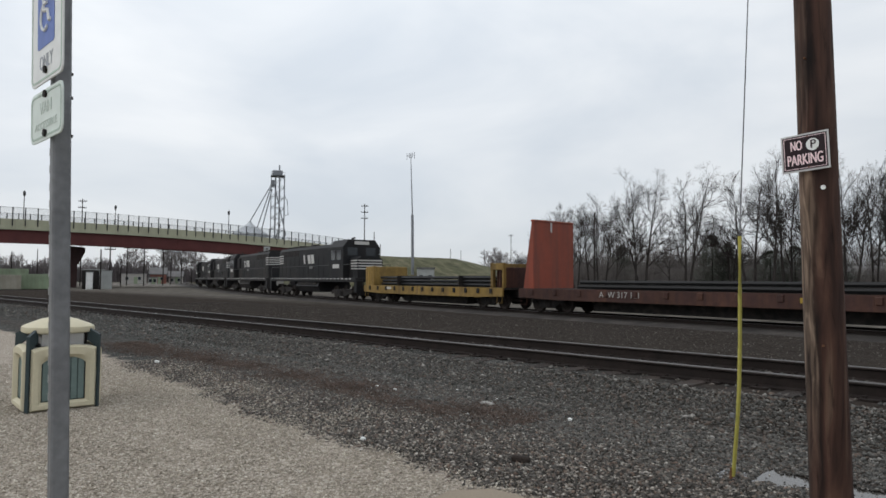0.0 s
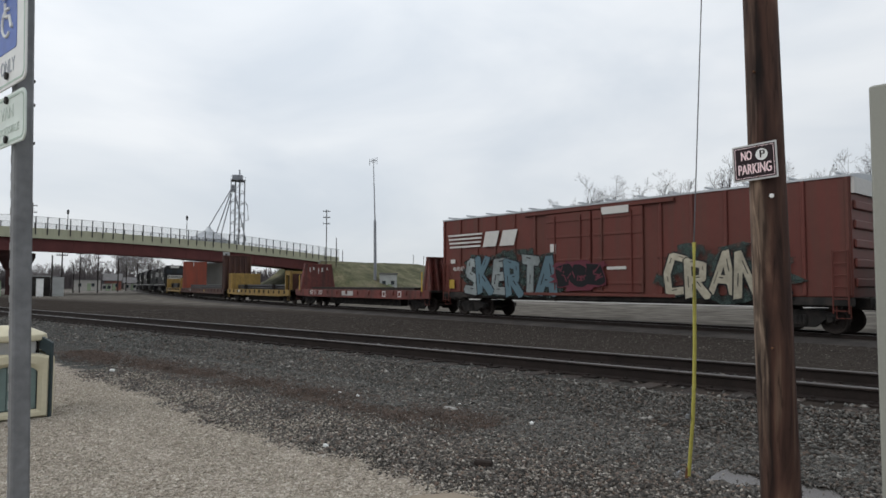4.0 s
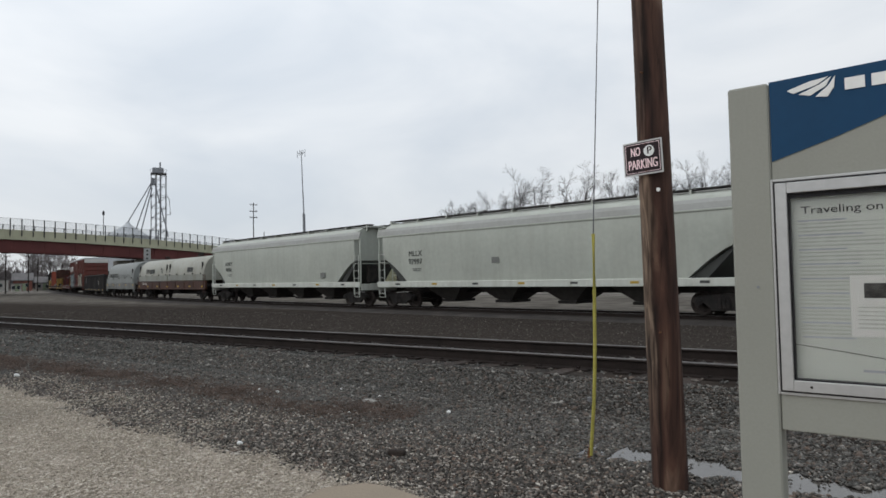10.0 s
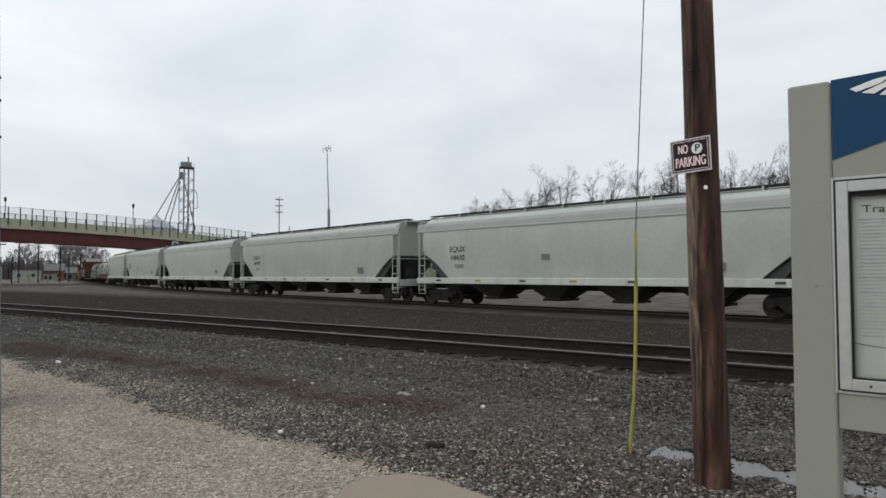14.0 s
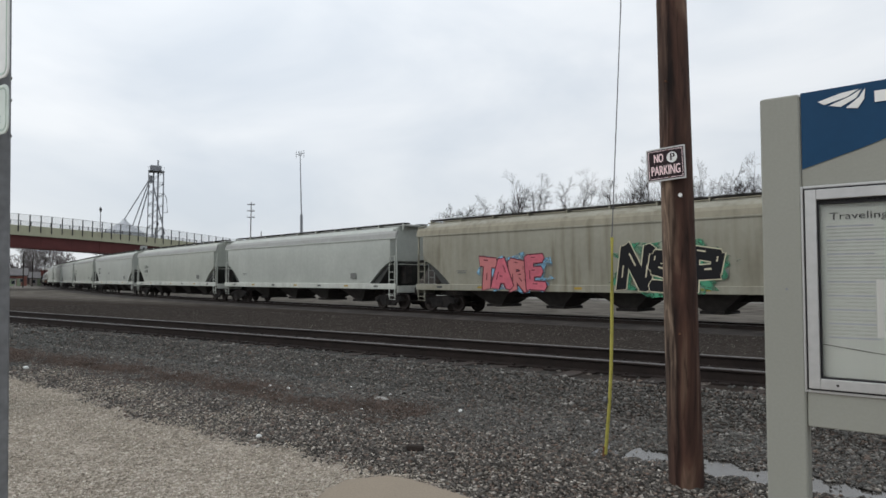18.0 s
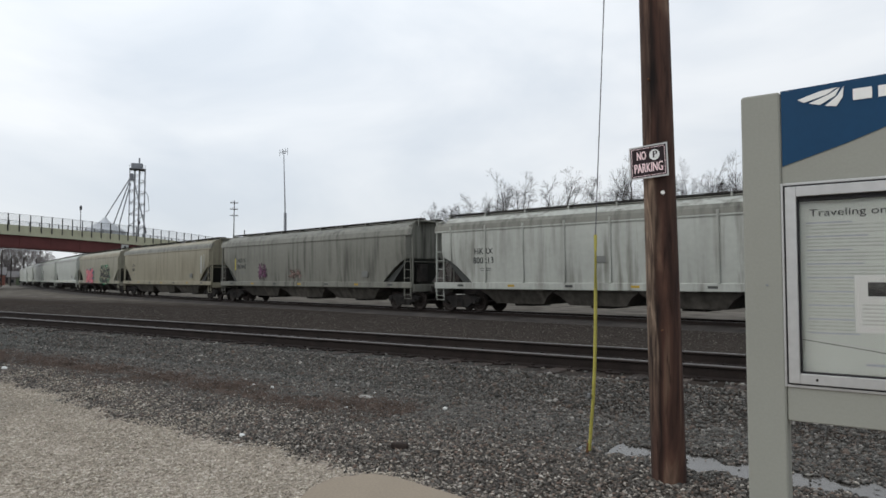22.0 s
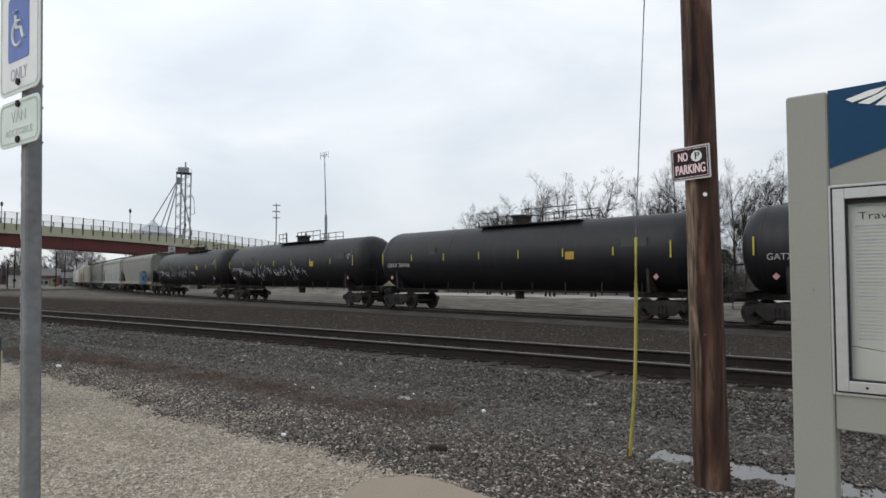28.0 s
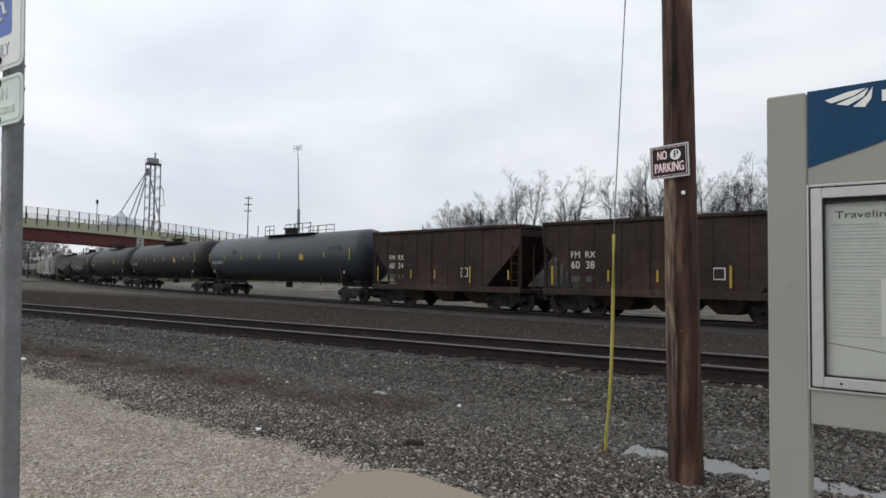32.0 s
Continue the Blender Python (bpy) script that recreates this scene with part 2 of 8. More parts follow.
M["paper_white"] = mat("white_paper", (0.66, 0.67, 0.64), 0.3, var=0.03, bump=0)
M["photo"] = mat("dark_grey_photograph", (0.06, 0.06, 0.058), 0.4, var=0.9, scale=14, fine=40, bump=0)
M["beige"] = mat("cream_moulded_plastic", (0.58, 0.53, 0.38), 0.55, var=0.06, scale=2, bump=0.04, dirt=(0.4, 0.36, 0.26))
M["green_dark"] = mat("dark_green_plastic", (0.032, 0.048, 0.052), 0.5, var=0.1, bump=0.03)
M["green_slat"] = mat("grey_green_slats", (0.14, 0.19, 0.18), 0.5, var=0.12, scale=5, bump=0.04)
M["yellow_guard"] = mat("yellow_plastic_guard", (0.37, 0.335, 0.075), 0.5, var=0.15, scale=5, bump=0.04)
M["wire"] = mat("steel_strand", (0.12, 0.12, 0.13), 0.5, 0.6, var=0.1)
M["girder"] = mat("oxblood_painted_girder", (0.095, 0.026, 0.024), 0.6, var=0.15, scale=0.5, bump=0.03)
M["cream"] = mat("cream_concrete_parapet", (0.40, 0.40, 0.29), 0.85, var=0.1, scale=0.4, streak=1, dirt=(0.3, 0.28, 0.22))
M["pier"] = mat("grey_concrete_pier", (0.27, 0.26, 0.24), 0.9, var=0.15, scale=0.4)
M["pole_black"] = mat("black_painted_post", (0.02, 0.02, 0.022), 0.5, var=0.1)
M["mast"] = mat("grey_mast_steel", (0.22, 0.23, 0.25), 0.5, 0.4, var=0.1)
M["bin"] = mat("galvanised_bin_sheet", (0.42, 0.44, 0.46), 0.45, 0.5, var=0.12, scale=0.3)
M["bark"] = mat("grey_brown_bark", (0.030, 0.025, 0.023), 0.95, var=0.3, scale=2, bump=0.4)
M["needle"] = mat("dark_evergreen", (0.080, 0.088, 0.070), 0.9, var=0.35, scale=1.0)
M["bush"] = mat("winter_brush", (0.118, 0.106, 0.099), 0.95, var=0.35, scale=0.6)
M["grass"] = mat("winter_grass", (0.088, 0.09, 0.045), 0.95, var=0.45, scale=0.35, fine=2.2, bump=0.3, dirt=(0.11, 0.088, 0.06), dirt_amount=0.7)
M["weed"] = mat("dead_weeds", (0.112, 0.082, 0.067), 0.95, var=0.4, scale=3)
M["siding"] = mat("pale_house_siding", (0.36, 0.345, 0.32), 0.8, var=0.1, scale=0.8)
M["roof"] = mat("grey_shingle_roof", (0.14, 0.135, 0.135), 0.9, var=0.2, scale=1.5)
M["brick"] = mat("red_brown_wall", (0.22, 0.09, 0.07), 0.9, var=0.2, scale=1.0)
M["pane"] = mat("dark_window_glass", (0.03, 0.035, 0.04), 0.1, var=0.1, bump=0)
M["shed"] = mat("drab_container_paint", (0.24, 0.30, 0.20), 0.7, var=0.2, scale=0.5, streak=1, dirt=(0.14, 0.11, 0.08))
M["shed_grey"] = mat("pale_grey_cabinet", (0.34, 0.35, 0.34), 0.7, var=0.15, scale=0.7)


def wood_pole():
    """Weathered red-brown pole: long uneven grain, dark cracks, a bleached strip down one side."""
    m = mat("weathered_pole_timber", (0.1, 0.05, 0.03), 0.85, var=0.25, scale=2, fine=40, bump=0.0)
    n, l = m.node_tree.nodes, m.node_tree.links
    bs = n["Principled BSDF"]
    tc = n.new("ShaderNodeTexCoord")
    def grain(sx, sz, detail, dist):
        mp = n.new("ShaderNodeMapping")
        mp.inputs["Scale"].default_value = (sx, sx, sz)
        g = n.new("ShaderNodeTexNoise")
        g.inputs["Scale"].default_value, g.inputs["Detail"].default_value, g.inputs["Distortion"].default_value = 1.0, detail, dist
        l.new(tc.outputs["Object"], mp.inputs["Vector"])
        l.new(mp.outputs["Vector"], g.inputs["Vector"])
        return g.outputs["Fac"]
    def ramp(src, stops):
        cr = n.new("ShaderNodeValToRGB")
        while len(cr.color_ramp.elements) < len(stops):
            cr.color_ramp.elements.new(0.5)
        for e, (p, c) in zip(cr.color_ramp.elements, stops):
            e.position, e.color = p, (*c, 1)
        l.new(src, cr.inputs["Fac"])
        return cr.outputs["Color"]
    def mix(a, b, fac, how='MIX'):
        x = n.new("ShaderNodeMix")
        x.data_type, x.blend_type = 'RGBA', how
        l.new(a, x.inputs["A"])
        l.new(b, x.inputs["B"])
        if fac is None:
            x.inputs["Factor"].default_value = 1.0
        else:
            l.new(fac, x.inputs["Factor"])
        return x.outputs["Result"]
    fine, broad, patch_n = grain(22, 2.6, 8, 1.0), grain(7, 1.0, 6, 0.7), grain(5, 1.3, 6, 0.3)
    wood = ramp(broad, [(0.34, (0.016, 0.009, 0.0075)), (0.47, (0.046, 0.023, 0.017)), (0.58, (0.085, 0.044, 0.031)), (0.70, (0.190, 0.125, 0.088))])
    pale = ramp(fine, [(0.34, (0.050, 0.033, 0.025)), (0.52, (0.125, 0.090, 0.066)), (0.68, (0.25, 0.19, 0.142))])
    sp = n.new("ShaderNodeSeparateXYZ")
    l.new(tc.outputs["Object"], sp.inputs["Vector"])
    off = n.new("ShaderNodeMath")
    off.operation = 'MULTIPLY_ADD'
    l.new(patch_n, off.inputs[0])
    off.inputs[1].default_value = 0.20
    l.new(sp.outputs["X"], off.inputs[2])
    side = n.new("ShaderNodeMapRange")
    side.inputs["From Min"].default_value, side.inputs["From Max"].default_value = 0.078, 0.054
    side.inputs["To Max"].default_value = 0.85
    l.new(off.outputs[0], side.inputs["Value"])
    def over_height(lo, hi, a, b):
        k = n.new("ShaderNodeMapRange")
        k.inputs["From Min"].default_value, k.inputs["From Max"].default_value = lo, hi
        k.inputs["To Min"].default_value, k.inputs["To Max"].default_value = a, b
        l.new(sp.outputs["Z"], k.inputs["Value"])
        return k.outputs["Result"]
    worn = side.outputs["Result"]
    for band in (over_height(0.35, 1.0, 0.1, 1.0), over_height(1.9, 2.5, 1.0, 0.2)):
        k = n.new("ShaderNodeMath")
        k.operation = 'MULTIPLY'
        l.new(worn, k.inputs[0])
        l.new(band, k.inputs[1])
        worn = k.outputs[0]
    col = mix(wood, pale, worn)
    split = ramp(off.outputs[0], [(0.050, (1, 1, 1)), (0.066, (0.32, 0.28, 0.28)), (0.095, (0.75, 0.70, 0.70)), (0.14, (1, 1, 1))])
    col = mix(col, split, None, 'MULTIPLY')
    col = mix(col, ramp(fine, [(0.30, (0.35, 0.33, 0.32)), (0.42, (0.9, 0.9, 0.9)), (0.7, (1.15, 1.12, 1.1))]), None, 'MULTIPLY')
    l.new(col, bs.inputs["Base Color"])
    bp = n.new("ShaderNodeBump")
    bp.inputs["Strength"].default_value, bp.inputs["Distance"].default_value = 0.8, 0.012
    l.new(fine, bp.inputs["Height"])
    l.new(bp.outputs["Normal"], bs.inputs["Normal"])
    return m


M["pole"] = wood_pole()


def ground_mat():
    """Limestone chips on the lot, dark ballast by the tracks, grimy earth between them, winter grass far off."""
    m = bpy.data.materials.new("ground_gravel_and_earth")
    m.use_nodes = True
    n, l = m.node_tree.nodes, m.node_tree.links
    bs = n["Principled BSDF"]
    bs.inputs["Roughness"].default_value = 0.95
    bs.inputs["Specular IOR Level"].default_value = 0.0
    geo = n.new("ShaderNodeNewGeometry")
    sp = n.new("ShaderNodeSeparateXYZ")
    l.new(geo.outputs["Position"], sp.inputs["Vector"])
    def noise_of(scale, detail=5.0):
        t = n.new("ShaderNodeTexNoise")
        t.inputs["Scale"].default_value, t.inputs["Detail"].default_value = scale, detail
        l.new(geo.outputs["Position"], t.inputs["Vector"])
        return t.outputs["Fac"]
    def ramp(src, stops):
        cr = n.new("ShaderNodeValToRGB")
        els = cr.color_ramp.elements
        while len(els) < len(stops):
            els.new(0.5)
        for e, (p, c) in zip(els, stops):
            e.position, e.color = p, (*c, 1)
        l.new(src, cr.inputs["Fac"])
        return cr.outputs["Color"]
    def math_of(op, a, *rest):
        k = n.new("ShaderNodeMath")
        k.operation = op
        for i, v in enumerate((a,) + rest):
            if isinstance(v, (int, float)):
                k.inputs[i].default_value = v
            else:
                l.new(v, k.inputs[i])
        return k.outputs[0]
    along = {"X": sp.outputs["X"], "Y": sp.outputs["Y"]}
    beyond = math_of('MAXIMUM', math_of('MULTIPLY_ADD', along["X"], -1.0, -4.5), 0.0)
    along["lot"] = math_of('MULTIPLY_ADD', math_of('MINIMUM', beyond, 9.0), -0.09, along["Y"])      # the lot widens along the walk
    def edge(axis, at, width, wob, nz):
        w = n.new("ShaderNodeMath")
        w.operation = 'MULTIPLY_ADD'
        l.new(nz, w.inputs[0])
        w.inputs[1].default_value = wob
        l.new(along[axis], w.inputs[2])
        r = n.new("ShaderNodeMapRange")
        r.inputs["From Min"].default_value, r.inputs["From Max"].default_value = at - width + wob * 0.5, at + width + wob * 0.5
        l.new(w.outputs[0], r.inputs["Value"])
        return r.outputs["Result"]
    def mix(a, b, fac):
        x = n.new("ShaderNodeMix")
        x.data_type = 'RGBA'
        l.new(a, x.inputs["A"])
        l.new(b, x.inputs["B"])
        l.new(fac, x.inputs["Factor"])
        return x.outputs["Result"]
    vor = n.new("ShaderNodeTexVoronoi")
    vor.inputs["Scale"].default_value = 46.0
    l.new(geo.outputs["Position"], vor.inputs["Vector"])
    cell = n.new("ShaderNodeSeparateColor")
    l.new(vor.outputs["Color"], cell.inputs["Color"])
    n1, n2, n3 = noise_of(0.9), noise_of(3.0), noise_of(0.12)
    lime = ramp(cell.outputs["Red"], [(0, (0.23, 0.197, 0.163)), (0.6, (0.37, 0.323, 0.272)), (1, (0.52, 0.473, 0.41))])
    dark = ramp(cell.outputs["Red"], [(0, (0.030, 0.030, 0.029)), (0.6, (0.075, 0.075, 0.071)), (0.92, (0.13, 0.13, 0.122)), (1, (0.24, 0.23, 0.21))])
    brown = ramp(n2, [(0.3, (0.060, 0.040, 0.034)), (0.7, (0.112, 0.076, 0.062))])
    soil = ramp(n2, [(0.3, (0.030, 0.0255, 0.0225)), (0.7, (0.060, 0.050, 0.0435))])
    flecks = ramp(cell.outputs["Green"], [(0, (0.022, 0.019, 0.017)), (0.6, (0.05, 0.044, 0.039)), (0.93, (0.075, 0.066, 0.058)), (1, (0.13, 0.12, 0.11))])
    earth = mix(soil, flecks, n1)
    field = ramp(n1, [(0.3, (0.06, 0.052, 0.038)), (0.7, (0.10, 0.09, 0.06))])
    weedy = n.new("ShaderNodeMapRange")          # matted dead weeds in a strip along the track
    weedy.inputs["From Min"].default_value, weedy.inputs["From Max"].default_value = 0.40, 0.60
    weedy.inputs["To Max"].default_value = 0.35
    l.new(n1, weedy.inputs["Value"])
    inner, outer, fade = edge("Y", 5.0, 0.3, 0.9, n2), edge("Y", 5.9, 0.3, 0.9, n2), edge("X", -4.2, 2.0, 1.5, n2)
    strip = weedy.outputs["Result"]
    for lim, flip in ((inner, False), (outer, True), (fade, True)):
        k = n.new("ShaderNodeMath")
        k.operation = 'MULTIPLY'
        l.new(strip, k.inputs[0])
        if flip:
            inv = n.new("ShaderNodeMath")
            inv.operation = 'SUBTRACT'
            inv.inputs[0].default_value = 1.0
            l.new(lim, inv.inputs[1])
            lim = inv.outputs[0]
        l.new(lim, k.inputs[1])
        strip = k.outputs[0]
    bare = mix(dark, soil, edge("X", -4.5, 2.0, 2.0, n2))
    col = mix(lime, mix(bare, brown, strip), edge("lot", 3.64, 0.10, 0.55, n2))
    col = mix(col, earth, edge("Y", 10.6, 0.4, 0.5, n2))
    waste = ramp(noise_of(0.35, 8.0), [(0.36, (0.085, 0.079, 0.071)), (0.52, (0.165, 0.154, 0.139)), (0.68, (0.27, 0.252, 0.228))])
    verge = ramp(noise_of(0.8, 8.0), [(0.34, (0.082, 0.075, 0.066)), (0.66, (0.170, 0.156, 0.138))])
    col = mix(col, verge, edge("Y", 28.0, 3.0, 5.0, n1))
    col = mix(col, waste, edge("Y", 50.0, 3.0, 5.0, n1))
    col = mix(col, field, edge("Y", 95.0, 14.0, 20.0, n3))
    l.new(col, bs.inputs["Base Color"])
    bp = n.new("ShaderNodeBump")
    bp.inputs["Strength"].default_value, bp.inputs["Distance"].default_value = 0.6, 0.03
    l.new(vor.outputs["Distance"], bp.inputs["Height"])
    l.new(bp.outputs["Normal"], bs.inputs["Normal"])
    return m


M["ground"] = ground_mat()
water = bpy.data.materials.new("puddle_water")
water.use_nodes = True
wb = water.node_tree.nodes["Principled BSDF"]
wb.inputs["Base Color"].default_value = (0.06, 0.055, 0.05, 1)
wb.inputs["Roughness"].default_value = 0.14
wb.inputs["Specular IOR Level"].default_value = 0.5
M["water"] = water


# ---- mesh tools ----
class Geo:
    """Vertices and faces of one mesh."""
    def __init__(self):
        self.v, self.f = [], []

    def add(self, verts, faces):
        k = len(self.v)
        self.v += [tuple(p) for p in verts]
        self.f += [tuple(i + k for i in q) for q in faces]
        return self

    def box(self, x, y, z, sx, sy, sz, c=0.0, m=None):
        """A box by its centre and sizes; c cuts its long edges."""
        a, b, d = sx / 2, sy / 2, sz / 2
        if c <= 0:
            vs = [(i * a, j * b, k * d) for k in (-1, 1) for j in (-1, 1) for i in (-1, 1)]
            fs = [(0, 2, 3, 1), (4, 5, 7, 6), (0, 1, 5, 4), (2, 6, 7, 3), (0, 4, 6, 2), (1, 3, 7, 5)]
        else:
            c = min(c, a * 0.9, b * 0.9, d * 0.9)
            vs, fs = [], []
            ring = [(a - c, b), (a, b - c), (a, -b + c), (a - c, -b), (-a + c, -b), (-a, -b + c), (-a, b - c), (-a + c, b)]
            for zz, k in ((-d, 1 - c / min(a, b)), (-d + c, 1), (d - c, 1), (d, 1 - c / min(a, b))):
                s = c if k < 1 else 0
                vs += [(px - math.copysign(s * 0.7, px), py - math.copysign(s * 0.7, py), zz) for px, py in ring]
            for r in range(3):
                for i in range(8):
                    j = (i + 1) % 8
                    fs.append((r * 8 + j, r * 8 + i, r * 8 + 8 + i, r * 8 + 8 + j))
            fs += [tuple(range(8)), tuple(range(31, 23, -1))]
        vs = [Vector(p) for p in vs]
        if m is not None:
            vs = [m @ p for p in vs]
        return self.add([(p[0] + x, p[1] + y, p[2] + z) for p in vs], fs)

    def tube(self, pts, r, n=8, r1=None, cap=True):
        """A round bar along points; r1 is the radius at its end."""
        pts = [Vector(p) for p in pts]
        k0, fs, vs = len(self.v), [], []
        up = Vector((0, 0, 1))
        for i, p in enumerate(pts):
            d = (pts[min(i + 1, len(pts) - 1)] - pts[max(i - 1, 0)]).normalized()
            s = d.cross(up)
            s = s.normalized() if s.length > 0.01 else Vector((1, 0, 0))
            t = s.cross(d)
            rr = r if r1 is None else r + (r1 - r) * i / (len(pts) - 1)
            vs += [p + rr * (math.cos(2 * math.pi * j / n) * s + math.sin(2 * math.pi * j / n) * t) for j in range(n)]
        for i in range(len(pts) - 1):
            for j in range(n):
                j2 = (j + 1) % n
                fs.append((i * n + j, i * n + j2, i * n + n + j2, i * n + n + j))
        if cap:
            fs += [tuple(range(n - 1, -1, -1)), tuple(range((len(pts) - 1) * n, len(pts) * n))]
        return self.add(vs, fs)

    def loft(self, rings, closed=True, cap=True):
        """Skin over rings of equal length."""
        n = len(rings[0])
        vs = [p for r in rings for p in r]
        fs = []
        for i in range(len(rings) - 1):
            for j in range(n if closed else n - 1):
                j2 = (j + 1) % n
                fs.append((i * n + j, i * n + j2, i * n + n + j2, i * n + n + j))
        if cap:
            fs += [tuple(range(n - 1, -1, -1)), tuple(range((len(rings) - 1) * n, len(rings) * n))]
        return self.add(vs, fs)

    def slab(self, outline, axis, lo, hi):
        """A flat outline pulled along an axis."""
        def at(p, h):
            q = list(p)
            q.insert(axis, h)
            return tuple(q)
        return self.loft([[at(p, lo) for p in outline], [at(p, hi) for p in outline]])

    def mesh(self, name):
        me = bpy.data.meshes.new(name)
        me.from_pydata(self.v, [], self.f)
        bm = bmesh.new()
        bm.from_mesh(me)
        bmesh.ops.recalc_face_normals(bm, faces=bm.faces)
        bm.to_mesh(me)
        bm.free()
        return me


def part(name, geo, material, parent=None, label="", smooth=False, m=None):
    """One mesh object, under a thing or a part; geo may be a Geo or a mesh that other pieces share."""
    me = geo.mesh(name) if isinstance(geo, Geo) else geo
    if material is not None and not me.materials:
        me.materials.append(material)
    if smooth:
        me.shade_smooth()
        me.set_sharp_from_angle(angle=radians(40))
    ob = new(name, me)
    if parent is not None:
        ob.parent = parent
    if m is not None:
        ob.matrix_basis = m
    if label:
        ob["label"] = label
    return ob


def thing(name, m, label, category, group="", kind=""):
    ob = new(name)
    ob.empty_display_size = 0.3
    ob.matrix_basis = m
    return tagged(ob, label, category, group, kind)


def letters(text, height, material, parent, m, name="lettering", depth=0.002, width=0.0):
    """Words in the built-in font as a mesh, in the xy plane of m, centred."""
    cu = bpy.data.curves.new("words", 'FONT')
    cu.body, cu.size, cu.align_x, cu.align_y, cu.extrude = text, height * 1.38, 'CENTER', 'CENTER', depth
    ob = bpy.data.objects.new("words", cu)
    scene.collection.objects.link(ob)
    me = bpy.data.meshes.new_from_object(ob.evaluated_get(bpy.context.evaluated_depsgraph_get()))
    bpy.data.objects.remove(ob)
    me.materials.clear()
    me.materials.append(material)
    if width:
        xs = [v.co.x for v in me.vertices]
        k = width / max(max(xs) - min(xs), 1e-3)
        for v in me.vertices:
            v.co.x *= k
    return part(name, me, material, parent, m=m)

# ---- lie of the land ----
RAIL_Z, TRACK_Y, SKEW = 0.41, 8.82, 0.008     # near track: rail top, centre line at x = 0 and its slant
LOW_Z = -0.05                         # rail top of the curved track


def land(x, y):
    """Height of the ground."""
    y -= (0.19 + SKEW * max(x, -90.0)) * min(1.0, max(0.0, (y - 3.6) / 2.0))
    pts = ((-3000, 0.0), (3.6, 0.0), (6.1, -0.03), (6.5, 0.0), (7.25, 0.23), (10.0, 0.23), (11.3, -0.12), (12.5, -0.22), (17.0, -0.26), (4000, -0.26))
    for (a, h), (b, k) in zip(pts, pts[1:]):
        if y <= b:
            return h + (k - h) * (y - a) / (b - a)
    return -0.26


def lumpy(x, y):
    """Height of the ground with its small unevenness near the walk."""
    if -14 <= x <= 3 and 0 <= y <= 7.5:
        return land(x, y) + 0.022 * noise.noise((x * 1.1, y * 1.1, 0)) + 0.006 * noise.noise((x * 2.5, y * 2.5, 3))
    return land(x, y)


def steps(stops):
    """Grid lines: stops of (value, spacing from there on)."""
    out = []
    for (a, d), (b, _) in zip(stops, stops[1:]):
        n = max(1, round((b - a) / d))
        out += [a + (b - a) * i / n for i in range(n)]
    return out + [stops[-1][0]]


def hollow(x, y):
    """The shallow dip that holds rain water."""
    u = (x + 2.0) / 3.6
    mid = 5.36 - 0.36 * u + 0.06 * noise.noise((x * 1.7, 2, 0))
    wide = 0.17 + 0.09 * min(1, max(0, u * 1.6)) + 0.06 * noise.noise((x * 2.9, 7, 0))
    return 0.085 * math.exp(-((y - mid) / wide) ** 2) * min(1.0, max(0.0, u * 5), max(0.0, (0.72 - u) * 3))


gx = steps([(-2500, 500), (-500, 100), (-100, 20), (-30, 1.0), (-14, 0.25), (-2.2, 0.1), (1.6, 0.25), (3, 0.5), (10, 10), (60, 60), (300, 400), (2500, 1)])
gy = steps([(-2500, 600), (-100, 30), (-10, 2), (0, 0.25), (4.8, 0.05), (5.7, 0.25), (7.25, 0.25), (13.0, 2.5), (40, 10), (120, 60), (500, 500), (3000, 1)])
gv = []
for y in gy:
    for x in gx:
        z = lumpy(x, y)
        if -2.2 <= x <= 1.7 and 4.7 < y < 5.8:
            z -= hollow(x, y)
        gv.append((x, y, z))
nx = len(gx)
gf = [(j * nx + i, j * nx + i + 1, j * nx + nx + i + 1, j * nx + nx + i) for j in range(len(gy) - 1) for i in range(nx - 1)]
ground = part("ground", Geo().add(gv, gf), M["ground"])
tagged(ground, "pale limestone gravel lot running into dark railway ballast and earth", "ground", kind="structure")

# concrete walk at the lot's edge
g = Geo()
g.slab([(-3.0, 0.3), (-1.9, 0.3), (-1.9, 3.36), (-2.30, 3.44), (-2.78, 3.52), (-2.97, 3.48), (-3.13, 3.25), (-3.09, 3.0), (-2.99, 2.8)], 2, -0.08, 0.035)
walkway = part("pavement", g, M["concrete"])
tagged(walkway, "buff worn concrete slab set in gravel", "pavement", kind="structure")

# shallow puddle between the stones
g = Geo()
g.add([(-2.1, 5.68, -0.022), (-2.1, 5.02, -0.022), (0.6, 4.76, -0.022), (0.6, 5.42, -0.022)], [(0, 1, 2, 3)])
puddle = part("puddle", g, M["water"])
tagged(puddle, "shallow rain puddle lying among ballast stones", "puddle", kind="structure")


# ---- the curved track ----
HEAD0, CURVE, EASE = 0.1377, 0.00253, 0.0004
S_FLAT, S_EASE, S_FAR = -HEAD0 / CURVE, 75.0, 90.0      # straight, even curve, then nearly straight again


def heading(s):
    if s < S_FLAT:
        return 0.0
    h = HEAD0 + CURVE * min(s, S_EASE)
    if s > S_EASE:
        k = min(s, S_FAR) - S_EASE
        h += CURVE * k + (EASE - CURVE) * k * k / (2 * (S_FAR - S_EASE))
    return h + EASE * max(0.0, min(s, 420.0) - S_FAR)


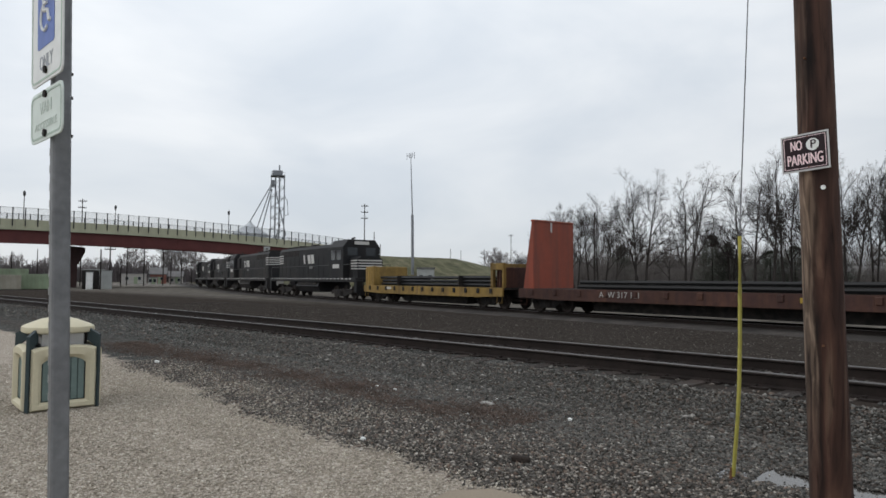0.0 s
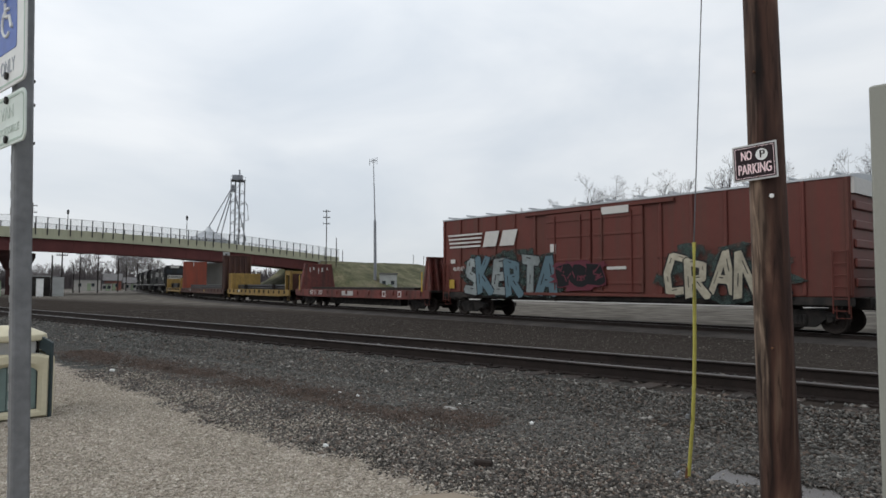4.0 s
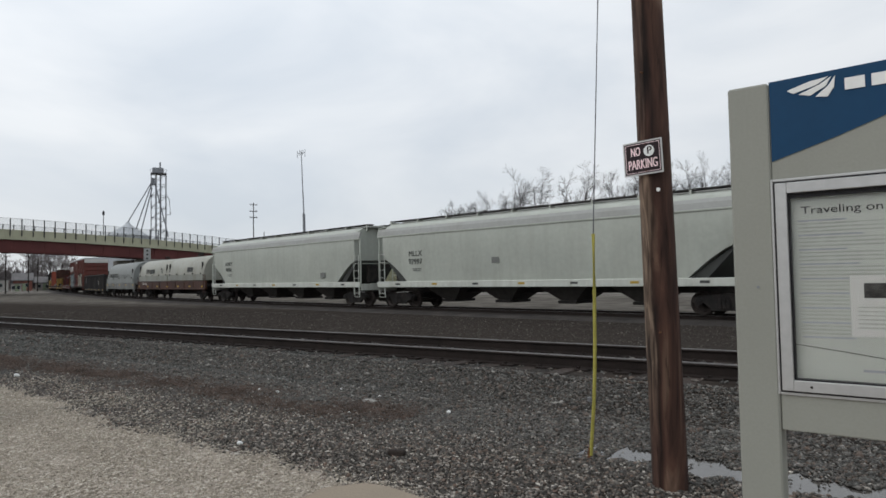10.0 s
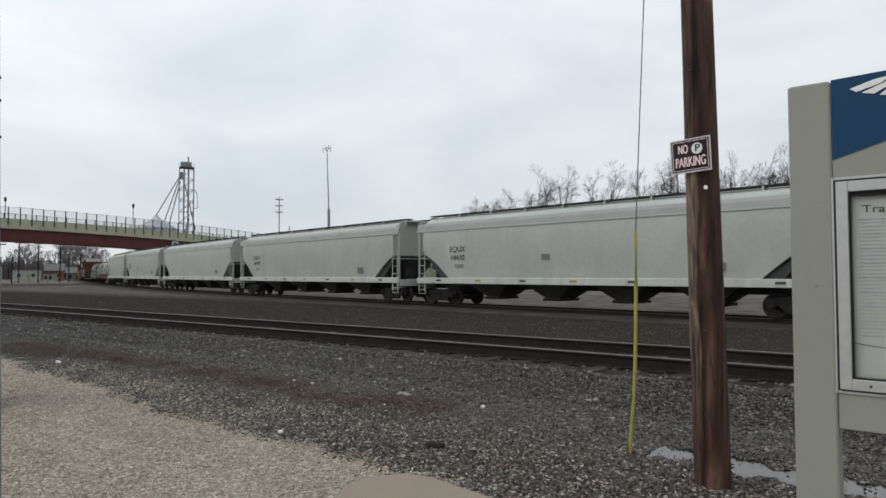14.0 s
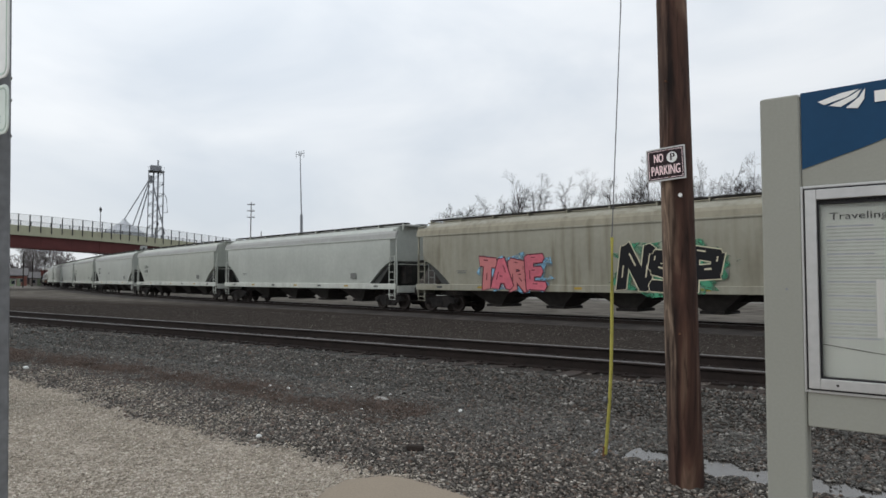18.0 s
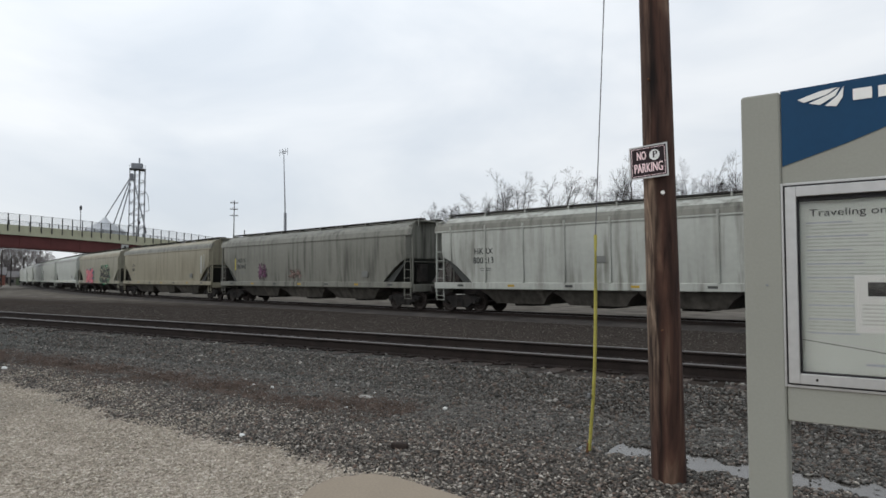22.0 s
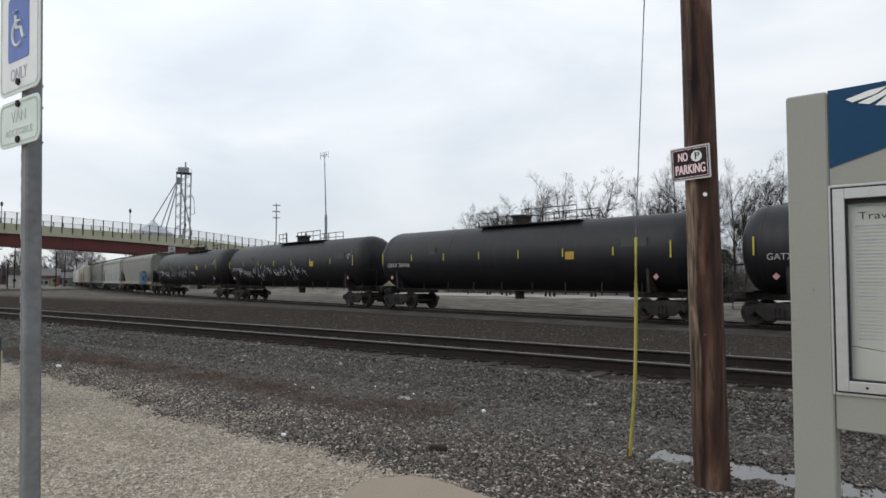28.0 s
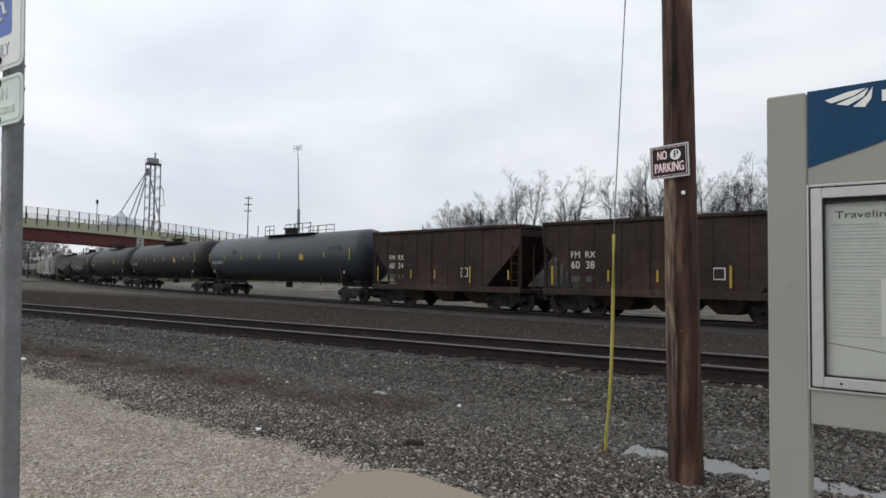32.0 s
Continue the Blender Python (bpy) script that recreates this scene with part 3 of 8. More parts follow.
def run_line(s, memo={}):
    """Place on the curved track's centre line, s metres past its mark, going left and away."""
    if not memo:
        x, y, d = -7.794, 25.286, 0.5
        memo[0] = (x, y)
        for i in range(1, 1500):
            h = heading((i - 0.5) * d)
            x, y = x - math.cos(h) * d, y + math.sin(h) * d
            memo[i] = (x, y)
        x, y = -7.794, 25.286
        for i in range(1, 1500):
            h = heading(-(i - 0.5) * d)
            x, y = x + math.cos(h) * d, y - math.sin(h) * d
            memo[-i] = (x, y)
    k = s / 0.5
    i = math.floor(k)
    (a, b), (c, e) = memo[i], memo[i + 1]
    return a + (c - a) * (k - i), b + (e - b) * (k - i)


RAIL_OUT = [(-0.036, 0.0), (0.036, 0.0), (0.036, -0.03), (0.009, -0.045), (0.009, -0.14), (0.072, -0.155), (0.072, -0.172), (-0.072, -0.172), (-0.072, -0.155), (-0.009, -0.14), (-0.009, -0.045), (-0.036, -0.03)]


def rail_geo(line, off, z):
    """A rail along points (x, y, heading of the way), off to its side."""
    body, head = Geo(), Geo()
    rings, tops = [], []
    for x, y, h in line:
        sx, sy = math.sin(h), math.cos(h)
        rings.append([(x + (off + a) * sx, y + (off + a) * sy, z + b) for a, b in [(0.036, -0.0121)] + RAIL_OUT[2:] + [(-0.036, -0.0121)]])
        tops.append([(x + (off + a) * sx, y + (off + a) * sy, z + b) for a, b in ((-0.036, -0.008), (-0.030, 0.0), (0.030, 0.0), (0.036, -0.008), (0.036, -0.012), (-0.036, -0.012))])
    body.loft(rings)
    head.loft(tops)
    return body, head


def make_track(label, line, z):
    t = thing("railway_track", Matrix(), label, "railway track", kind="structure")
    for off in (-0.7175, 0.7175):
        body, head = rail_geo(line, off, z)
        r = part("rail", body, M["rail_side"], t, "rust-brown steel rail")
        part("rail_head", head, M["rail_top"], r, "polished running surface")
    return t


near_track = make_track("straight track of rusty rails on dark wooden ties", [(x, TRACK_Y + SKEW * x, -SKEW) for x in (-130, -60, -20, 0, 40, 100)], RAIL_Z)
line = []
for i in range(-40, 60):
    s = i * 7.0
    x, y = run_line(s)
    line.append((x, y, heading(s)))
far_track = make_track("curved freight track on dark ballast", line, LOW_Z)
# its ballast bed
g = Geo()
g.loft([[(x + a * math.sin(h), y + a * math.cos(h), b) for a, b in ((-3.0, LOW_Z - 0.24), (-1.8, LOW_Z - 0.145), (1.8, LOW_Z - 0.145), (3.0, LOW_Z - 0.24))] for x, y, h in line], closed=False, cap=False)
bed = part("ballast_bed", g, mat("grimy_ballast", (0.042, 0.037, 0.034), 0.95, var=0.4, scale=1.5, fine=14, bump=0.8, dirt=(0.062, 0.053, 0.046)))
tagged(bed, "low grimy ballast bed under the curved track", "ballast", kind="structure")

# ---- things on the lot ----
def utility_pole():
    t = thing("utility_pole", pose(-1.185, 4.66, -0.05), "weathered brown wooden utility pole, cracked and leaning slightly", "utility pole")
    g = Geo()
    rings = []
    for i in range(31):
        z = i * 0.33
        r = 0.122 - 0.0052 * z
        cx, cy = -0.009 * z, -0.03 * z
        rings.append([(cx + r * (1 + 0.035 * noise.noise((math.cos(a) * 1.4, math.sin(a) * 1.4, z * 0.5))) * math.cos(a), cy + r * (1 + 0.035 * noise.noise((math.cos(a) * 1.4, math.sin(a) * 1.4, z * 0.5 + 7))) * math.sin(a), z) for a in [2 * math.pi * j / 28 for j in range(28)]])
    g.loft(rings)
    part("shaft", g, M["pole"], t, smooth=True)
    tag = Geo().tube([(0.030, -0.166, 2.09), (0.031, -0.174, 2.09)], 0.014, 12)
    part("round_tag", tag, M["white"], t, "small white round tag")
    for z, dx in ((1.12, 0.02), (2.9, -0.02)):
        part("nail", Geo().tube([(dx - 0.009 * z, -0.11 - 0.03 * z, z), (dx - 0.009 * z, -0.14 - 0.03 * z, z)], 0.006, 6), M["rust"], t)
    return t


utility_pole()


def no_parking_sign():
    t = thing("no_parking_sign", pose(-1.244, 4.462, 2.264, 90, 0, -7) @ pose(0, 0, 0, 0, 0, 2.2), "dark plum no-parking sign with a silver edge, nailed to a pole", "sign")
    w, h = 0.284, 0.236
    part("plate", Geo().box(0, 0, 0, w, h, 0.004, 0.0015), M["alum"], t, "silver metal plate")
    part("face", Geo().box(0, 0, 0.003, w - 0.022, h - 0.022, 0.002), M["plum"], t, "dark plum face")
    g = Geo()
    a, b = w / 2 - 0.02, h / 2 - 0.02
    for s in (-1, 1):
        g.box(0, s * b, 0.0046, 2 * a, 0.003, 0.0012)
        g.box(s * a, 0, 0.0046, 0.003, 2 * b - 0.003, 0.0012)
    part("border_line", g, M["pink"], t)
    letters("NO", 0.062, M["pink"], t, pose(-0.050, 0.044, 0.0046), width=0.066)
    letters("NO", 0.062, M["pink"], t, pose(-0.0475, 0.0445, 0.0048), width=0.066)
    letters("PARKING", 0.068, M["pink"], t, pose(-0.001, -0.046, 0.0046), width=0.208)
    letters("PARKING", 0.068, M["pink"], t, pose(0.0015, -0.0455, 0.0048), width=0.208)
    disc = part("round_mark", Geo().tube([(0.048, 0.042, 0.004), (0.048, 0.042, 0.0056)], 0.038, 24), M["sign_white"], t, "pale disc")
    letters("P", 0.052, M["plum"], disc, pose(0.050, 0.042, 0.0062), depth=0.001)
    letters("P", 0.052, M["plum"], disc, pose(0.053, 0.042, 0.0064), depth=0.001)
    for y in (0.095, -0.095):
        part("nail_head", Geo().tube([(0.02, y, 0.002), (0.02, y, 0.007)], 0.005, 8), M["rust"], t)


no_parking_sign()


def guy_wire():
    t = thing("guy_wire", pose(-1.925, 5.08, 0), "steel guy wire with a bent yellow plastic guard, anchored in ballast", "guy wire")
    top = Vector((0.52, -0.62, 8.6))
    pts = [(-0.030, 0.02, 0.0), (-0.012, 0.014, 0.18), (0.012, 0.008, 0.42), (0.030, 0.004, 0.70), (0.040, 0.002, 1.0), (0.046, 0.0, 1.35), (0.050, 0.0, 1.80)]
    foot = Vector(pts[-1])
    part("strand", Geo().tube([(-0.06, 0.02, -0.05)] + pts + [tuple(foot.lerp(Vector((0.135, 0.03, 3.75)), k)) for k in (0.5, 1.0)] + [tuple(top)], 0.005, 6), M["wire"], t)
    g = Geo()
    g.tube(pts, 0.0145, 10)
    part("guard", g, M["yellow_guard"], t, "yellow plastic guard tube", smooth=True)
    part("clamp", Geo().box(-0.012, -0.022, 0.46, 0.03, 0.03, 0.035, 0.004), M["galv"], t)
    part("anchor_eye", Geo().tube([(-0.05, 0.02, -0.06), (-0.035, 0.02, 0.06)], 0.016, 8), M["rust"], t)


guy_wire()


def rounded(w, h, r, n=5):
    """Outline of a rectangle with round corners."""
    out = []
    for cx, cy, a0 in ((w / 2 - r, h / 2 - r, 0), (-w / 2 + r, h / 2 - r, 90), (-w / 2 + r, -h / 2 + r, 180), (w / 2 - r, -h / 2 + r, 270)):
        for i in range(n + 1):
            a = radians(a0 + 90 * i / n)
            out.append((cx + r * math.cos(a), cy + r * math.sin(a)))
    return out


def ring_geo(w, h, r, t, z0, z1):
    g = Geo()
    a, b = rounded(w, h, r), rounded(w - 2 * t, h - 2 * t, max(r - t, 0.004))
    n = len(a)
    vs = [(x, y, z) for z in (z0, z1) for o in (a, b) for x, y in o]
    fs = []
    for i in range(n):
        j = (i + 1) % n
        fs += [(2 * n + i, 2 * n + j, 3 * n + j, 3 * n + i), (i, j, 2 * n + j, 2 * n + i), (n + i, n + j, 3 * n + j, 3 * n + i), (i, j, n + j, n + i)]
    return g.add(vs, fs)


def parking_sign():
    t = thing("parking_sign", pose(-1.527, 0.448, 0), "reserved-parking sign and van plate on a galvanised square post", "sign")
    lean = pose(0, 0, 0, 1.2, -0.5, 0)
    post = Geo().box(0, 0, 1.35, 0.040, 0.034, 2.9, 0.004)
    p = part("post", post, M["galv"], t, "square galvanised steel post", m=lean @ pose(0, 0, 0, 0, 0, -6))
    slot = Geo().box(0, 0, 0, 0.0022, 0.0016, 0.016).mesh("edge_slot")
    for i in range(40):
        part("edge_slot", slot, M["alum"], p, m=pose(-0.0148, -0.0172, 0.3 + i * 0.0365))
    # the plates face the lot
    face = lean @ pose(0.004, -0.022, 0, 90, 0, 1.5)
    top = part("parking_plate", Geo().slab(rounded(0.205, 0.40, 0.02), 2, 0.0, 0.003), M["sign_white"], t, "white parking plate with blue emblem", m=face @ pose(0, 2.069, 0.004))
    part("edge_line", ring_geo(0.193, 0.388, 0.017, 0.004, 0.003, 0.0038), M["ink_green"], top)
    emblem = part("blue_square", Geo().slab(rounded(0.108, 0.150, 0.008), 2, 0.003, 0.004), M["sign_blue"], top, "faded blue square", m=pose(-0.002, -0.050, 0))
    w = Geo()
    w.tube([(-0.012, 0.040, 0.005), (-0.012, 0.041, 0.006)], 0.008, 10)
    for a, b in (((-0.012, 0.03), (-0.008, 0.0)), ((-0.011, 0.016), (0.014, 0.014)), ((-0.008, 0.0), (0.016, -0.002)), ((0.016, -0.002), (0.026, -0.028)), ((0.026, -0.028), (0.034, -0.025))):
        w.tube([(a[0], a[1], 0.0048), (b[0], b[1], 0.0048)], 0.0035, 6)
    w.tube([(-0.002 + 0.026 * math.cos(a), -0.014 + 0.028 * math.sin(a), 0.0048) for a in [radians(110 + 22 * i) for i in range(10)]], 0.0032, 6)
    part("wheelchair_emblem", w, M["sign_white"], emblem)
    letters("ONLY", 0.030, M["ink_faint"], top, pose(0, -0.158, 0.0035), width=0.085, depth=0.0004)
    letters("PARKING", 0.03, M["ink_faint"], top, pose(0, 0.070, 0.0035), width=0.15, depth=0.0004)
    low = part("van_plate", Geo().slab(rounded(0.205, 0.106, 0.02), 2, 0.0, 0.003), M["van_white"], t, "greenish-white van-accessible plate with green edge", m=face @ pose(0, 1.800, 0.004))
    part("edge_line", ring_geo(0.193, 0.094, 0.017, 0.004, 0.003, 0.0038), M["ink_green"], low)
    letters("VAN", 0.027, M["ink_pale"], low, pose(0, 0.014, 0.0035), width=0.075, depth=0.0004)
    letters("ACCESSIBLE", 0.016, M["ink_pale"], low, pose(0, -0.022, 0.0035), width=0.142, depth=0.0004)
    for z in (1.893, 1.842, 1.760):
        b = part("bolt", Geo().tube([(0, 0, 0), (0, 0, 0.012)], 0.008, 8), M["steel_dark"], t, m=face @ pose(0, z, 0.0))
        part("bolt_end", Geo().tube([(0, 0, -0.044), (0, 0, 0)], 0.0035, 6), M["steel_dark"], b)


parking_sign()


def litter_bin():
    t = thing("litter_bin", pose(-8.47, 2.30, 0, 0, 0, -4), "cream moulded litter bin with slate-green corner fins and low domed lid", "litter bin")
    t.scale = (1.05, 1.05, 1.0)
    s = 0.66
    part("body", Geo().box(0, 0, 0.36, s - 0.08, s - 0.08, 0.66, 0.03), M["green_dark"], t, "dark green inner body")
    def arched(w, h, rise, low=0.0, n=12):
        """Outline with an upright-sided foot and a segment-arched top."""
        out = [(-w / 2, low - h / 2), (0, low - h / 2), (w / 2, low - h / 2), (w / 2, low)]
        for i in range(n + 1):
            u = 1 - 2 * i / n
            out.append((w / 2 * u, low + h / 2 - rise * abs(u) ** 3.6))
        return out + [(-w / 2, low)]
    for k in range(4):
        m = pose(0, 0, 0, 0, 0, 90 * k) @ pose(0, -s / 2 + 0.02, 0.36)
        rings = [(arched(0.61, 0.70, 0.035), 0.01), (arched(0.61, 0.70, 0.035), -0.025), (arched(0.565, 0.655, 0.04), -0.06), (arched(0.48, 0.54, 0.06, -0.015), -0.06), (arched(0.41, 0.475, 0.065, -0.02), -0.018)]
        n = len(rings[0][0])
        vs = [(x, y, z) for ring, y in rings for x, z in ring]
        fs = [(r * n + i, r * n + (i + 1) % n, r * n + n + (i + 1) % n, r * n + n + i) for r in range(4) for i in range(n)]
        f = part("side_frame", Geo().add(vs, fs), M["beige"], t, "cream raised frame panel with arched opening", smooth=True, m=m)
        for i in range(6):
            part("slat", Geo().box((i - 2.5) * 0.066, -0.006, -0.02, 0.060, 0.014, 0.46, 0.004), M["green_slat"], f)
        fin = Geo().slab([(-0.475, 0.0), (-0.415, 0.0), (-0.415, 0.70), (-0.345, 0.745), (-0.345, 0.875), (-0.360, 0.885), (-0.475, 0.815)], 0, -0.018, 0.018)
        part("corner_post", fin, M["green_dark"], t, "slate-green corner fin with sloping top", m=pose(0, 0, 0, 0, 0, 90 * k + 45))
        part("hopper_side", Geo().box(0, -0.235, 0.775, 0.40, 0.02, 0.15, 0.004), M["alum"] if k % 2 else M["steel_dark"], t, "grey metal throat panel", m=pose(0, 0, 0, 0, 0, 90 * k))
    part("throat", Geo().box(0, 0, 0.77, 0.44, 0.44, 0.14, 0.03), M["alum"], t, "grey metal throat")
    lid = Geo()
    rings = []
    for r, z in ((0.285, 0.835), (0.312, 0.845), (0.318, 0.86), (0.312, 0.905), (0.285, 0.925), (0.16, 0.985), (0.10, 1.0), (0.01, 1.004)):
        rings.append([(1.13 * r * q * math.cos(a), 1.13 * r * q * math.sin(a), z) for a, q in [(2 * math.pi * i / 24 + math.pi / 8, 1.0 + 0.05 * math.cos(4 * 2 * math.pi * i / 24 + math.pi * 1.5)) for i in range(24)]])
    lid.loft(rings)
    part("lid", lid, M["beige"], t, "low domed cream lid", smooth=True)


litter_bin()


def info_board():
    t = thing("information_board", pose(-0.435, 3.23, 0, 0, 0, -2.0), "beige-grey station notice board with blue header and framed poster", "notice board")
    W = 1.62
    post = lambda x0: Geo().box(x0 + 0.085, 0.06, 1.152, 0.17, 0.12, 2.32, 0.008)
    part("post", post(0), M["board"], t, "square painted post")
    part("post", post(W - 0.17), M["board"], t, "square painted post")
    w = W - 0.34
    part("header", Geo().slab([(0.172, 1.865), (W - 0.172, 1.865), (W - 0.172, 2.345), (0.172, 2.316)], 1, 0.0125, 0.0975), M["board"], t)
    part("lower_panel", Geo().box(W / 2, 0.055, 0.858, w - 0.004, 0.085, 0.165, 0.004), M["board"], t)
    part("backing", Geo().box(W / 2, 0.075, 1.40, w - 0.004, 0.045, 0.92), M["board"], t)
    x0 = 0.174
    blue = Geo().slab([(x0, 1.957), (x0, 2.315), (W - 0.174, 2.344), (W - 0.174, 2.300), (x0 + 0.62, 2.17), (x0 + 0.25, 2.035)], 1, 0.0085, 0.0125)
    part("blue_header", blue, M["board_blue"], t, "deep blue slanted header panel")
    # emblem of three swept blades and plain bars for the name
    e = part("swept_emblem", Geo().slab([(0.245, 2.262), (0.335, 2.288), (0.405, 2.296), (0.36, 2.268), (0.27, 2.245)], 1, 0.004, 0.0084).slab([(0.29, 2.238), (0.372, 2.268), (0.415, 2.294), (0.396, 2.258), (0.335, 2.226)], 1, 0.004, 0.0084).slab([(0.355, 2.218), (0.405, 2.258), (0.43, 2.296), (0.425, 2.248), (0.40, 2.21)], 1, 0.004, 0.0084), M["white"], t, "white swept-blade emblem")
    for i in range(6):
        part("name_bar", Geo().box(0.50 + i * 0.095, 0.006, 2.252, 0.072, 0.004, 0.050), M["white"], t)
    # framed poster
    px0, px1, pz0, pz1 = x0 + 0.004, x0 + 1.0, 0.945, 1.862
    cx, cz, pw, ph = (px0 + px1) / 2, (pz0 + pz1) / 2, px1 - px0, pz1 - pz0
    def frame_bars(name, mtl, inset, width, y0, y1):
        f = Geo()
        a, b = pw / 2 - inset, ph / 2 - inset
        for s in (-1, 1):
            f.box(cx + s * (a - width / 2), (y0 + y1) / 2, cz, width, y1 - y0, 2 * b, 0.002)
            f.box(cx, (y0 + y1) / 2, cz + s * (b - width / 2), 2 * (a - width), y1 - y0, width, 0.002)
        part(name, f, mtl, t)
    frame_bars("outer_lip", M["alum"], -0.014, 0.011, 0.002, 0.05)
    # black bars draw the dark gap between lip and frame
    frame_bars("gasket", M["ink_black"], -0.003, 0.009, 0.006, 0.05)
    frame_bars("poster_frame", M["alum"], 0.006, 0.046, -0.012, 0.05)
    frame_bars("inner_seal", M["ink_black"], 0.052, 0.007, 0.004, 0.05)
    # black bar paints in the shadow below the frame's top edge
    part("header_shadow_strip", Geo().box(cx, 0.03, pz1 - 0.066, pw - 0.12, 0.03, 0.014), M["ink_black"], t)
    poster = part("poster", Geo().box(cx, 0.04, cz, pw - 0.118, 0.006, ph - 0.118), M["paper"], t, "pale green-white printed travel poster")
    X, Z = px0 + 0.085, pz1 - 0.130
    letters("Traveling on", 0.034, M["ink_black"], poster, pose(X + 0.165, 0.0365, Z, 90, 0, 0), width=0.30)
    part("heading_bar", Geo().box(X + 0.42, 0.0368, Z, 0.155, 0.001, 0.027), M["ink_black"], poster)
    rnd = random.Random(4)
    z = Z - 0.045
    grey = mat("grey_print", (0.42, 0.44, 0.40), 0.6, var=0.2, bump=0)
    i = 0
    while z > pz0 + 0.235:
        bold = i % 4 == 0
        ln = (0.16 + 0.1 * rnd.random()) if bold else (0.64 + 0.13 * rnd.random()) * (0.55 if rnd.random() < 0.2 else 1.0)
        part("print_line", Geo().box(X + ln / 2, 0.0368, z, ln, 0.001, 0.0065 if bold else 0.0065), M["ink_faint"] if bold else grey, poster)
        z -= 0.0165 if not bold else 0.0135
        i += 1
    swoop = Geo().tube([(px0 + 0.06, 0.0362, pz0 + 0.205), (px0 + 0.3, 0.0362, pz0 + 0.172), (px0 + 0.6, 0.0362, pz0 + 0.125), (px1 - 0.06, 0.0362, pz0 + 0.105)], 0.0015, 5)
    part("curved_rule", swoop, M["ink_black"], poster)
    part("small_mark", Geo().box(px0 + 0.36, 0.0366, pz0 + 0.105, 0.11, 0.001, 0.010), M["ink_faint"], poster)
    note = part("pinned_notice", Geo().box(px0 + 0.370, 0.0345, cz - 0.085, 0.20, 0.003, 0.255), M["paper_white"], t, "small white notice with a dark photograph")
    part("photograph", Geo().box(px0 + 0.375, 0.0325, cz - 0.02, 0.11, 0.001, 0.062), M["photo"], note)
    for k in range(6):
        part("print_line", Geo().box(px0 + 0.370, 0.0325, cz - 0.09 - k * 0.017, 0.15, 0.001, 0.006), grey, note)
    for x in (px0 + 0.12, px0 + 0.42, px0 + 0.9):
        part("screw", Geo().tube([(x, -0.013, pz0 + 0.028), (x, -0.016, pz0 + 0.028)], 0.006, 8), M["steel_dark"], t)
    part("glazing", Geo().box(cx, 0.0285, cz, pw - 0.116, 0.003, ph - 0.116), GLASS, t, "clear glazing").visible_shadow = False
    part("knob", Geo().tube([(0.10, -0.001, 1.40), (0.10, -0.004, 1.40)], 0.006, 10), M["mast"], t)


GLASS = bpy.data.materials.new("clear_glazing")
GLASS.use_nodes = True
gn = GLASS.node_tree.nodes["Principled BSDF"]
gn.inputs["Transmission Weight"].default_value, gn.inputs["Roughness"].default_value, gn.inputs["IOR"].default_value = 1.0, 0.02, 1.3
info_board()

# ---- the overbridge ----
BX = -120.0                                      # near face of the bridge, which runs away along y
ABUT_Y, FENCE_END = 93.4, 99.5


def lip_z(y):
    """Height of the deck's edge: a crest over the tracks, then down to the approach."""
    return 9.42 - 0.00065 * (y - 35.0) ** 2


def bar_on_bridge(g, y0, y1, a0, a1, z0, z1, step=4.0):
    """A bar along the bridge, a0 to a1 behind its near face, z0 to z1 over the deck's edge."""
    n = max(1, round(abs(y1 - y0) / step))
    ys = [y0 + (y1 - y0) * i / n for i in range(n + 1)]
    return g.loft([[(BX - a0, y, lip_z(y) + z0), (BX - a1, y, lip_z(y) + z0), (BX - a1, y, lip_z(y) + z1), (BX - a0, y, lip_z(y) + z1)] for y in ys])


